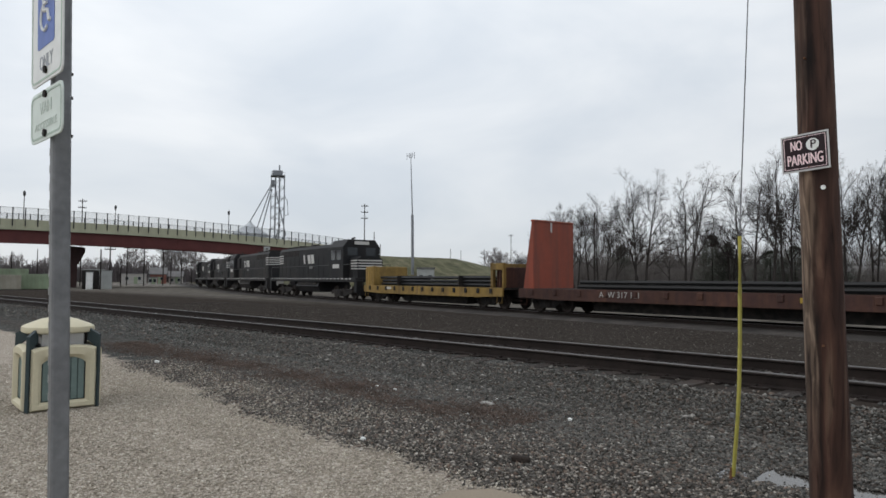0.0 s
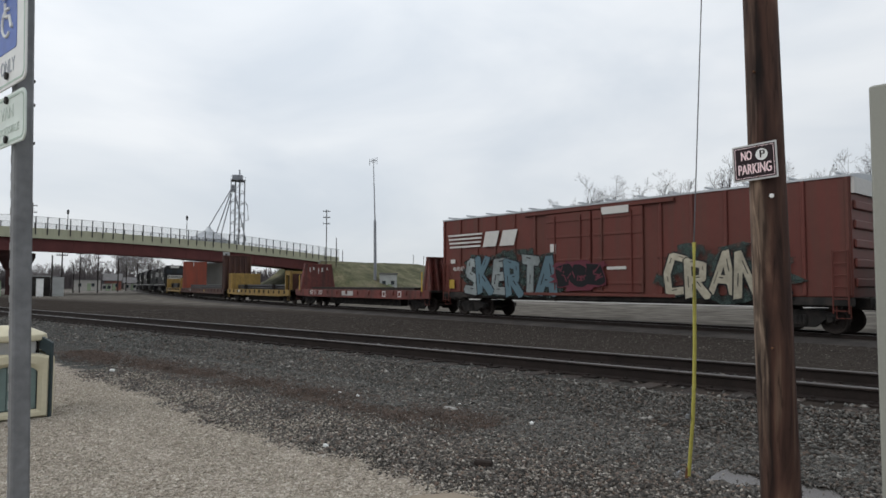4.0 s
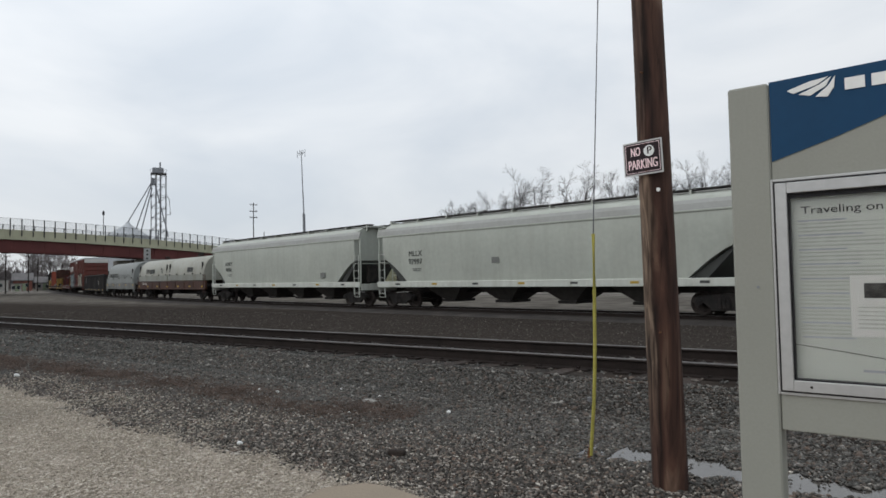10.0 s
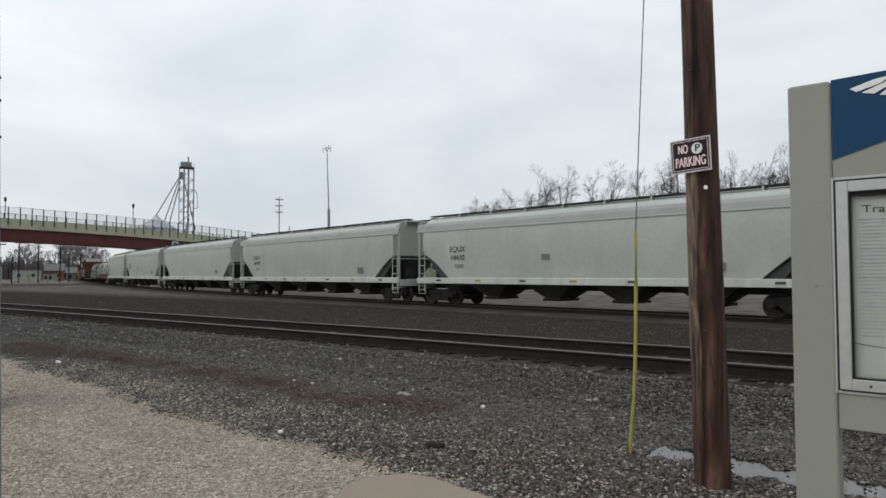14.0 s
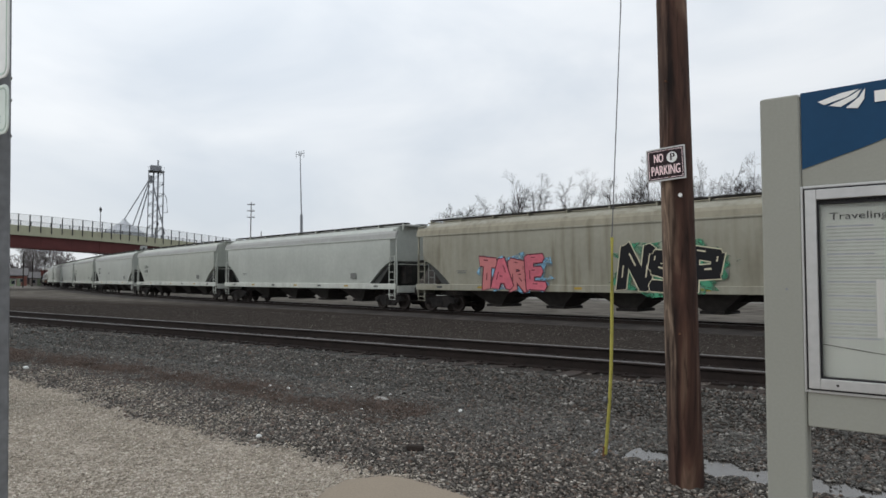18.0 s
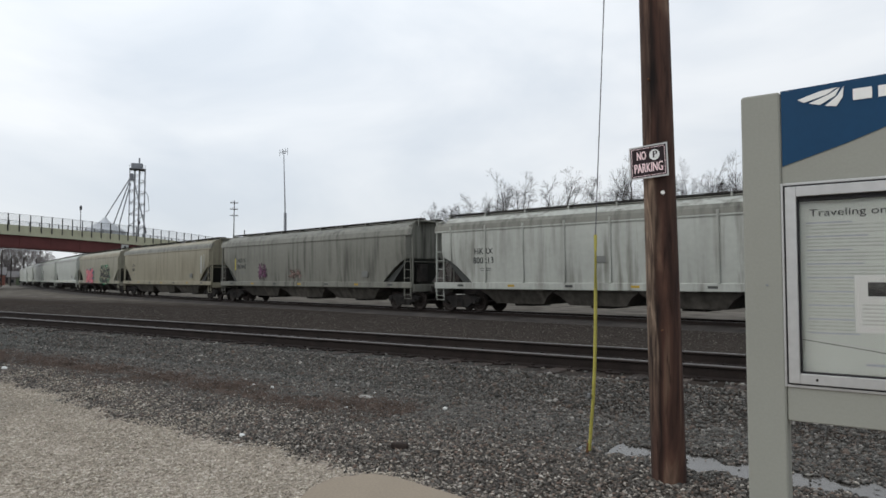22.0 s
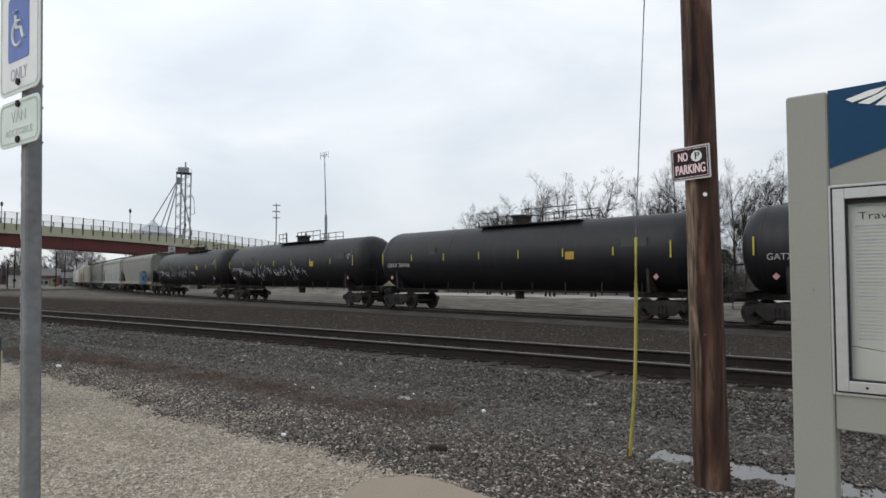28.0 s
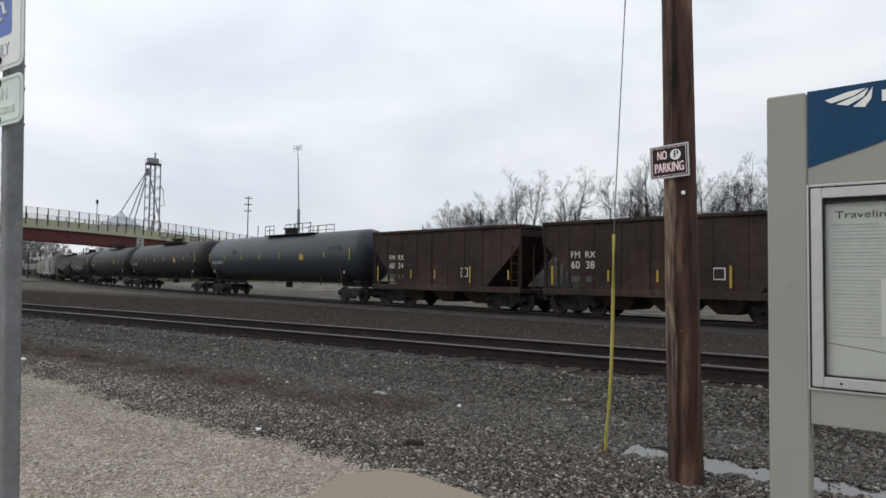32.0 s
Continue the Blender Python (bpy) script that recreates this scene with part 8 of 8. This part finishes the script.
def flat_cars():
    yel, drk = C["yellow"], M["steel_dark"]
    for k, label, zb in ((0, "ochre-yellow flat car with low ends carrying black steel bars", 2.55), (2, "ochre-yellow flat car with boxed ends carrying a long black load", 2.75)):
        t, L = rolling("flat_car", k, label, "flat car", 5.0)
        h = flat_deck(t, L, yel, 13, drk)
        for s in (-1, 1):
            if s < 0:
                g, x = Geo(), s * (h - 0.55)
                for y in (-1.30, 1.30):
                    g.box(x + 0.42, y, (1.25 + zb) / 2, 0.20, 0.2, zb - 1.25, 0.02).box(x, y, zb - 0.18, 1.1, 0.2, 0.34, 0.02).box(x - 0.48, y, (1.25 + zb) / 2, 0.12, 0.2, zb - 1.25, 0.02)
                g.box(x + 0.42, 0, zb - 0.18, 0.2, 2.6, 0.34, 0.02)
                e = part("end_frame", g, yel, t, "open ochre-yellow end frame")
                # dark block stands in for the shaded inside of the open frame
                part("end_core", Geo().box(x - 0.05, 0, (1.25 + zb) / 2 - 0.1, 0.7, 2.3, zb - 1.5, 0.03), C["deck_red"], e, "dark brown braced block drawn for the frame's shaded inside")
                for d in (-0.25, 0.0, 0.25):
                    part("end_stiffener", Geo().box(x - 0.05 + d, 1.17, (1.2 + zb) / 2 - 0.1, 0.07, 0.08, zb - 1.55, 0.01), C["deck_red"], e)
                continue
            e = part("end_frame", Geo().box(s * (h - 0.55), 0, (1.25 + zb) / 2, 1.0, 2.8, zb - 1.25, 0.04), yel, t, "ochre-yellow boxed end")
            part("end_post", Geo().box(s * (h - 1.12), 1.3, (1.25 + zb) / 2, 0.16, 0.2, zb - 1.2, 0.02), yel, e)
            part("end_recess", Geo().box(s * (h - 0.55), 1.40, (1.45 + zb) / 2, 0.62, 0.02, (zb - 1.6)), yel if s > 0 else drk, e)
            for d in (-0.42, -0.1, 0.25):
                part("end_stiffener", Geo().box(s * (h - 0.55) + d, 1.41, (1.3 + zb) / 2, 0.07, 0.05, zb - 1.4, 0.01), yel if s > 0 else C["deck_red"], e)
        bundle(t, -h + 1.35, h - 1.45, 1.29, 3 if k == 0 else 2, 0.10)
        for x in (-h * 0.45, h * 0.45):
            part("tie_down", Geo().box(x, 0, 1.58 if k == 0 else 1.47, 0.06, 2.5, 0.66 if k == 0 else 0.44), drk, t)
        part("stencil_block", Geo().box(h - 3.4, 1.49, 1.12, 0.7, 0.01, 0.16), C["mark_w"], t)
    t, L = rolling("bulkhead_flat_car", 1, "rust-red bulkhead flat car with tall orange-red end walls and black bars", "flat car", 7.8)
    h = flat_deck(t, L, C["deck_red"], 15, C["deck_red"])
    bulkhead(t, h - 0.95, 1, 4.55, C["bulk_red"], C["bulk_red"], label="tall orange-red end wall")
    part("paint_scuff", Geo().box(h - 0.965, 0.2, 4.3, 0.012, 0.10, 0.55), C["mark_w"], t)
    bulkhead(t, -h + 0.95, -1, 4.55, C["deck_red"], C["deck_red"], label="tall ribbed brown-red end wall")
    bundle(t, -h + 2.4, h - 3.2, 1.29, 2, 0.10)
    side_text("ATW 317 121", h - 6.0, 1.485, 1.06, 0.26, C["pale_mark"], t)
    part("yellow_card", Geo().box(-2.5, 1.485, 1.05, 0.8, 0.01, 0.18), C["reflect"], t)
    t, L = rolling("bulkhead_flat_car", 3, "red bulkhead flat car with short end walls and a bare deck", "flat car", 5.6)
    h = flat_deck(t, L, C["maroon"], 12, C["maroon"])
    for s in (1, -1):
        bulkhead(t, s * (h - 0.8), s, 3.10, C["maroon"], C["maroon"], taper=0.30, label="red end wall with white scuffs")
    for i in range(5):
        part("paint_scuff", Geo().box(h - 0.815, -0.7 + i * 0.35 + 0.06 * (i % 2), 2.80 - 0.08 * (i % 3), 0.012, 0.06 + 0.05 * (i % 2), 0.20 + 0.10 * (i % 3)), C["mark_w"], t)
    part("timber_bearer", Geo().box(0, 0, 1.36, 2 * h - 4.0, 2.2, 0.14), M["tie"], t)
    side_text("NS 111327", h - 3.4, 1.485, 1.04, 0.32, C["mark_w"], t)
    part("stencil_block", Geo().box(0.6, 1.485, 1.04, 1.5, 0.01, 0.30), C["pale_mark"], t)
    for x0 in (-3.9, -5.6):
        part("stencil_frame", Geo().box(x0, 1.485, 1.04, 0.36, 0.01, 0.34), C["mark_w"], t)
        part("stencil_field", Geo().box(x0, 1.492, 1.04, 0.24, 0.008, 0.22), C["maroon"], t)
    for x in (h - 0.7, -h + 0.7):
        part("reflector", Geo().box(x, 1.50, 1.75, 0.10, 0.02, 1.1), C["reflect"], t)


flat_cars()


def locomotive(k, cab_end, label):
    """Six-axle road diesel: frame, walkways, hood, cab, fans, tank and rails."""
    t, L = rolling("locomotive", k, label, "locomotive", 6.6)
    h, b, c = L / 2 - 0.6, C["loco"] if k == -2 else C["loco_dusty"], cab_end
    part("frame", Geo().box(0, 0, 1.42, 2 * h, 3.0, 0.32, 0.03), b, t)
    g = Geo()
    for i in range(26):
        g.box(-h + 0.9 + i * (2 * h - 1.8) / 25, 1.512, 1.50, 0.34, 0.012, 0.06)
    tagged(part("sill_stripe", g, C["mark_w"], t, "white dashed sill stripe"), kind="stuff")
    part("fuel_tank", Geo().slab([(-1.3, 1.26), (1.3, 1.26), (1.45, 0.9), (1.15, 0.42), (-1.15, 0.42), (-1.45, 0.9)], 0, -2.6, 2.6), b, t)
    part("air_tank", Geo().tube([(-2.2, 1.3, 1.08), (2.2, 1.3, 1.08)], 0.16, 10), M["steel_dark"], t)
    xa, xb = sorted((-c * (h - 1.3), c * (h - 5.0)))
    hoodp = part("long_hood", Geo().slab([(-0.95, 1.58), (0.95, 1.58), (0.95, 4.0), (0.80, 4.25), (-0.80, 4.25), (-0.95, 4.0)], 0, xa, xb), b, t, "black engine hood")
    for i in range(12):
        x = xa + 0.5 + i * (xb - xa - 1.0) / 11
        part("hood_door", Geo().box(x, 0.957, 2.55, 0.72, 0.02, 1.6, 0.006), b, hoodp)
    for i in range(3):
        x = (xa if c > 0 else xb) + c * (1.4 + i * 1.6)
        part("roof_fan", Geo().tube([(x, 0, 4.24), (x, 0, 4.42)], 0.62, 18), M["steel_dark"], hoodp)
        part("radiator_grille", Geo().box(x, 0.955, 3.75, 1.35, 0.03, 0.5), M["steel_dark"], hoodp)
    part("exhaust", Geo().box((xa + xb) / 2, 0, 4.36, 0.9, 0.5, 0.24, 0.05), M["steel_dark"], hoodp)
    part("blower_duct", Geo().box(c * (h - 5.6), 0.9, 3.3, 1.4, 0.5, 1.2, 0.08), b, hoodp)
    x0 = c * (h - 3.6)
    cab = part("cab", Geo().slab([(-1.5, 1.58), (1.5, 1.58), (1.5, 3.9), (1.1, 4.45), (-1.1, 4.45), (-1.5, 3.9)], 0, min(x0 - 1.35, x0 + 1.35), max(x0 - 1.35, x0 + 1.35)), b, t, "black driver's cab")
    for dx in (-0.55, 0.55):
        part("side_window", Geo().box(x0 + dx, 1.505, 3.3, 0.8, 0.02, 0.75, 0.02), M["pane"], cab)
    for y in (-0.75, 0.75):
        part("front_window", Geo().box(x0 + c * 1.352, y, 3.55, 0.02, 0.8, 0.6, 0.02), M["pane"], cab)
    part("number_board", Geo().box(x0 + c * 1.36, 0, 4.2, 0.06, 1.2, 0.24), C["mark_w"], cab)
    nose = part("nose", Geo().slab([(-1.0, 1.58), (1.0, 1.58), (1.0, 2.95), (0.75, 3.15), (-0.75, 3.15), (-1.0, 2.95)], 0, min(x0 + c * 1.35, c * (h - 0.75)), max(x0 + c * 1.35, c * (h - 0.75))), b, t, "short black nose")
    for i in range(4):
        part("white_stripe", Geo().box(c * (h - 0.745), 0, 2.85 - i * 0.2, 0.02, 1.9, 0.09), C["mark_w"], nose)
        part("white_stripe", Geo().box(c * (h - 1.35), 1.005, 2.85 - i * 0.2, 1.1, 0.02, 0.09), C["mark_w"], nose)
        part("white_stripe", Geo().box(-c * (h - 1.29), 0, 3.6 - i * 0.22, 0.03, 1.8, 0.10), C["mark_w"], hoodp)
        part("white_stripe", Geo().box(-c * (h - 1.9), 0.965, 3.6 - i * 0.22, 1.1, 0.02, 0.10), C["mark_w"], hoodp)
    for x1, wide in ((1.9, 0.34), (0.75, 0.62), (-0.05, 0.66)):
        part("mark_block", Geo().slab([(x1 - wide / 2 - 0.10, 2.78), (x1 + wide / 2 - 0.10, 2.78), (x1 + wide / 2 + 0.10, 3.52), (x1 - wide / 2 + 0.10, 3.52)], 1, 0.968, 0.984), C["mark_w"], hoodp)
    part("number_bar", Geo().box(0.3, 0.972, 2.45, 0.8, 0.02, 0.20), C["faint_mark"], hoodp)
    part("number_bar", Geo().box(x0, 1.512, 2.45, 1.2, 0.02, 0.3), C["mark_w"], cab)
    for y in (-1.45, 1.45):
        rail = Geo().tube([(-h + 0.4, y, 2.55), (h - 0.4, y, 2.55)], 0.022, 6)
        for i in range(9):
            x = -h + 0.4 + i * (2 * h - 0.8) / 8
            rail.tube([(x, y, 1.58), (x, y, 2.55)], 0.02, 6)
        part("handrail", rail, C["mark"] if y > 0 else b, t)
    for s in (-1, 1):
        for y in (-1.2, 1.2):
            part("end_step", Geo().box(s * (h - 0.15), y, 0.95, 0.5, 0.5, 0.9, 0.03), b, t)
        part("plow", Geo().box(s * (h + 0.05), 0, 0.55, 0.16, 2.6, 0.5, 0.05), b, t)
        bogie(t, s * (h - 3.4), 1.72, 0.5, 3)
    part("horn", Geo().tube([(x0, 0.2, 4.6), (x0 + c * 0.5, 0.2, 4.62)], 0.07, 8), M["steel_dark"], cab)
    couplers(t, L)


locomotive(-5, 1, "black diesel locomotive at the head of a freight train")
locomotive(-4, 1, "black diesel locomotive with grimy hood, second in the train")
locomotive(-3, 1, "black diesel locomotive with white end stripes, coupled in the middle")
locomotive(-2, -1, "black diesel locomotive running cab-last with white nose stripes")

# ---- ties, plates and stones ----
def tie_mesh(seed, w=2.6):
    r = random.Random(seed)
    g = Geo().box(0, 0, 0, 0.23, w, 0.18, 0.012)
    g.v = [(x + r.uniform(-0.006, 0.006), y + r.uniform(-0.012, 0.012), z + r.uniform(-0.006, 0.006)) for x, y, z in g.v]
    return g.mesh("tie")


TIE = [tie_mesh(i) for i in range(5)]
rs = random.Random(21)
i, x = 0, -78.0
while x < 16:
    part("tie", TIE[i % 5], M["tie"], near_track, m=pose(x + rs.uniform(-0.03, 0.03), TRACK_Y + SKEW * x + rs.uniform(-0.05, 0.05), RAIL_Z - 0.262 + rs.uniform(-0.012, 0.008), rs.uniform(-0.5, 0.5), 0, math.degrees(SKEW) + rs.uniform(-1.2, 1.2)))
    x += 0.54
    i += 1
rest = Geo()
for k in range(90):
    rest.box(-78.5 - k * 0.54, TRACK_Y - SKEW * (78.5 + k * 0.54), RAIL_Z - 0.262, 0.23, 2.6, 0.18)
tagged(part("far_ties", rest, M["tie"], near_track), kind="stuff")
for k in range(-30, 230):
    s = k * 0.55
    px, py = run_line(s)
    part("tie", TIE[k % 5], M["tie"], far_track, m=pose(px, py, LOW_Z - 0.262 + 0.02, 0, 0, -math.degrees(heading(s)) + rs.uniform(-1, 1)))
rest = Geo()
for k in range(230, 560):
    s = k * 0.55
    px, py = run_line(s)
    rest.box(px, py, LOW_Z - 0.262, 0.23, 2.6, 0.18, m=Matrix.Rotation(-heading(s), 4, 'Z'))
tagged(part("far_ties", rest, M["tie"], far_track), kind="stuff")
# tie plates and spikes of the near track
plates = Geo()
x = -40.0
while x < 8:
    for off in (-0.7175, 0.7175):
        plates.box(x, TRACK_Y + SKEW * x + off, RAIL_Z - 0.165, 0.19, 0.36, 0.02)
        for d in (-0.10, 0.10):
            plates.box(x + 0.05 * (1 if d > 0 else -1), TRACK_Y + SKEW * x + off + d, RAIL_Z - 0.145, 0.035, 0.045, 0.03)
    x += 0.54
tagged(part("tie_plates", plates, M["rail_side"], near_track, "rusty tie plates and spikes"), kind="stuff")


def scatter(name, count, area, size, material, seed, label, category, zfun=lumpy, dense=None, lift=0.25):
    """Loose stones: rough little solids lying on the ground, all in one mesh."""
    rn = np.random.RandomState(seed)
    ico = np.array([(1.08, 0.15, 0.3), (-0.1, 1.08, 0.25), (-1.08, -0.1, 0.3), (0.1, -1.08, 0.2), (0.2, 0.1, 0.95), (0.0, 0.0, -0.9)])
    tri = np.array([(0, 1, 4), (1, 2, 4), (2, 3, 4), (3, 0, 4), (1, 0, 5), (2, 1, 5), (3, 2, 5), (0, 3, 5)])
    x0, x1, y0, y1 = area
    xs, ys = rn.uniform(x0, x1, count), rn.uniform(y0, y1, count)
    if dense is not None:
        keep = rn.rand(count) < dense(xs, ys)
        xs, ys = xs[keep], ys[keep]
    n = len(xs)
    zs = np.array([zfun(a, b) for a, b in zip(xs, ys)])
    sc = size[0] + (size[1] - size[0]) * rn.rand(n) ** 2.2
    v = ico[None] * (1 + rn.uniform(-0.3, 0.3, (n, 6, 3))) + rn.uniform(-0.28, 0.28, (n, 6, 3))
    v = v * (sc[:, None] * rn.uniform(0.6, 1.4, (n, 3)) * np.array([1, 1, 0.7]))[:, None]
    a = rn.uniform(0, 2 * np.pi, n)
    b = rn.uniform(-0.6, 0.6, n)
    c, s = np.cos(a)[:, None], np.sin(a)[:, None]
    cb, sb = np.cos(b)[:, None], np.sin(b)[:, None]
    X, Z = v[..., 0] * cb + v[..., 2] * sb, -v[..., 0] * sb + v[..., 2] * cb
    v = np.stack([X * c - v[..., 1] * s, X * s + v[..., 1] * c, Z], -1)
    v += np.stack([xs, ys, zs + sc * lift], -1)[:, None]
    f = (tri[None] + 6 * np.arange(n)[:, None, None]).reshape(-1, 3)
    me = bpy.data.meshes.new(name)
    me.vertices.add(n * 6)
    me.vertices.foreach_set("co", v.reshape(-1))
    me.loops.add(len(f) * 3)
    me.loops.foreach_set("vertex_index", f.reshape(-1))
    me.polygons.add(len(f))
    me.polygons.foreach_set("loop_start", np.arange(0, len(f) * 3, 3))
    me.update(calc_edges=True)
    me.materials.append(material)
    return tagged(new(name, me), label, category, kind="stuff")


def edge_wob(x):
    return 3.62 + 0.09 * np.clip(-4.5 - x, 0, 9) + 0.10 * np.sin(x * 1.3 + 0.6) + 0.06 * np.sin(x * 4.3 + 1) + 0.05 * np.sin(x * 9.1 + 2) + 0.03 * np.sin(x * 23 + 0.5)


def in_puddle(x, y):
    return np.where((x > -1.85) & (x < 0.25) & (np.abs(y - 5.36 + 0.1 * (x + 2.0)) < 0.20 + 0.05 * np.sin(x * 9.0) + 0.05 * np.sin(x * 23.0 + 1)), 0.015, 1.0)


def chip_drift(x, y):
    """Pale chips strewn past the lot's edge in uneven drifts."""
    lump = np.clip(0.55 + 0.75 * np.sin(x * 1.7 + y * 2.1) * np.sin(x * 0.63 - y * 3.0 + 1) + 0.35 * np.sin(x * 5.1 + y * 1.3), 0, 1)
    return lump * np.clip((-4.3 - x) / 1.8, 0, 1) * np.clip((5.15 - y) / 0.35, 0, 1)


def weed_strip(x, y):
    """Fewer bare stones where dead weeds lie."""
    return 1.0 - 0.22 * np.exp(-((y - 5.48) / 0.36) ** 2) * np.clip((-4.4 - x) / 2.0, 0, 1) * np.clip(0.8 + 0.35 * np.sin(x * 2.1 + y * 3) * np.sin(x * 0.83 + 1), 0, 1)


scatter("limestone_gravel", 135000, (-13, -2.2, 0.9, 5.2), (0.005, 0.0125), M["limestone"], 1, "pale limestone chips covering the lot", "gravel",
        dense=lambda x, y: np.maximum(np.clip((edge_wob(x) - y) / 0.34 + 0.5, 0.012, 1), 0.95 * chip_drift(x, y)) * np.where((x > -3.0) & (y < 3.4), 0.02, 1.0) * np.clip((x + 15) / 6, 0.3, 1))
scatter("mixed_ballast", 160000, (-12, 2.5, 3.3, 5.7), (0.006, 0.0185), M["shoulder"], 2, "dark crushed stones mixed with pale limestone", "ballast",
        dense=lambda x, y: np.clip((y - edge_wob(x)) / 0.30 + 0.6, 0, 1) * (1 - 0.6 * chip_drift(x, y)) * np.clip((5.65 - y) / 0.9, 0, 1) * np.where((x > -3.0) & (y < 3.4), 0.0, 1.0) * np.clip((x + 15) / 6, 0.3, 1) * weed_strip(x, y) * in_puddle(x, y))
scatter("shoulder_ballast", 185000, (-15, 2.5, 4.4, 7.5), (0.008, 0.0195), M["ballast"], 6, "grey crushed ballast stones along the track", "ballast",
        dense=lambda x, y: np.clip((y - 4.6) / 0.9, 0, 1) * np.clip((x + 16) / 7, 0.3, 1) * weed_strip(x, y) * in_puddle(x, y))
scatter("track_ballast", 26000, (-34, 6, 6.2, 11.6), (0.018, 0.038), M["ballast"], 3, "crushed ballast heaped round the track's ties", "ballast", dense=lambda x, y: np.where(np.abs(y - TRACK_Y - SKEW * x) < 1.3, 0.35, 1.0))
scatter("far_ballast", 36000, (-45, 12, 10.9, 23.4), (0.012, 0.030), M["cinder"], 4, "scattered ballast stones on grimy earth between tracks", "ballast")


def weeds():
    r = random.Random(9)
    g = Geo()
    for _ in range(6500):
        x, y = -4.2 - 11.5 * r.random() ** 1.1, r.gauss(5.48, 0.30)
        if noise.noise((x * 0.9, y * 1.3, 2)) < r.uniform(-0.6, 0.25):
            continue
        z = lumpy(x, y)
        a = r.uniform(0, 6.28)
        h = r.uniform(0.015, 0.055)
        g.tube([(x, y, z), (x + 0.04 * math.cos(a), y + 0.04 * math.sin(a), z + h), (x + 0.10 * math.cos(a), y + 0.10 * math.sin(a), z + h * 0.8)], 0.005, 3, 0.0015, cap=False)
    tagged(part("dead_weeds", g, M["weed"]), "matted dead brown weeds among ballast", "weeds", kind="stuff")


weeds()


def loose(name, g, mtl, m, label, category):
    tagged(part(name, g, mtl, m=m), label, category)


loose("wood_chunk", Geo().box(0, 0, 0.03, 0.15, 0.06, 0.05, 0.012), M["tie"], pose(-3.29, 4.24, lumpy(-3.29, 4.24), 0, 0, 20), "dark chunk of old timber lying on ballast", "wood")
for wx, wy, wk in ((-7.01, 5.84, 0.6), (-6.71, 5.90, 0.6), (-6.01, 6.38, 0.5), (-5.29, 6.33, 0.45), (-4.90, 5.36, 0.5), (-4.74, 3.79, 0.7), (-11.6, 4.7, 1.1)):
    loose("pale_stone", Geo().box(0, 0, 0.02 * wk, 0.07 * wk, 0.045 * wk, 0.045 * wk, 0.012 * wk), M["sign_white"], pose(wx, wy, lumpy(wx, wy), 8, 6, 40 * wk), "whitish stone lying on dark ballast", "stone")
loose("white_stone", Geo().box(0, 0, 0.018, 0.042, 0.035, 0.036, 0.010), M["white"], pose(-4.0, 6.0, lumpy(-4.0, 6.0), 10, 5, 30), "bright white stone lying on dark ballast", "stone")
loose("stick", Geo().tube([(-0.10, 0, 0.02), (0, 0.008, 0.024), (0.09, -0.006, 0.02)], 0.006, 6), M["limestone"], pose(-5.58, 3.02, lumpy(-5.58, 3.02), 0, 0, 45), "pale bare stick lying on gravel", "stick")
loose("flat_stone", Geo().box(0, 0, 0.02, 0.17, 0.11, 0.03, 0.012), M["pier"], pose(-5.13, 5.97, lumpy(-5.13, 5.97), 0, 3, 10), "flat grey stone bedded in ballast", "stone")


# ---- motion of the train ----
def motions():
    """The train rolls along the curved track; every wheelset turns with its way."""
    for t, k, spread in CARS:
        walk(t, [(float(i), car_pose(k, float(i), spread)) for i in range(33)])
    first = {}
    for w, px, r in WHEELS:
        key = (round(px, 3), r)
        if key not in first:
            walk(w, [(i / FPS, pose(px, 0, r) @ Matrix.Rotation((travelled(i / FPS) / r) % (2 * math.pi), 4, 'Y')) for i in range(32 * FPS + 1)])
            first[key] = w
        else:
            keys = w.animation_data_create()
            w.rotation_mode = "QUATERNION"
            keys.action = first[key].animation_data.action
            keys.action_slot = first[key].animation_data.action_slot


motions()
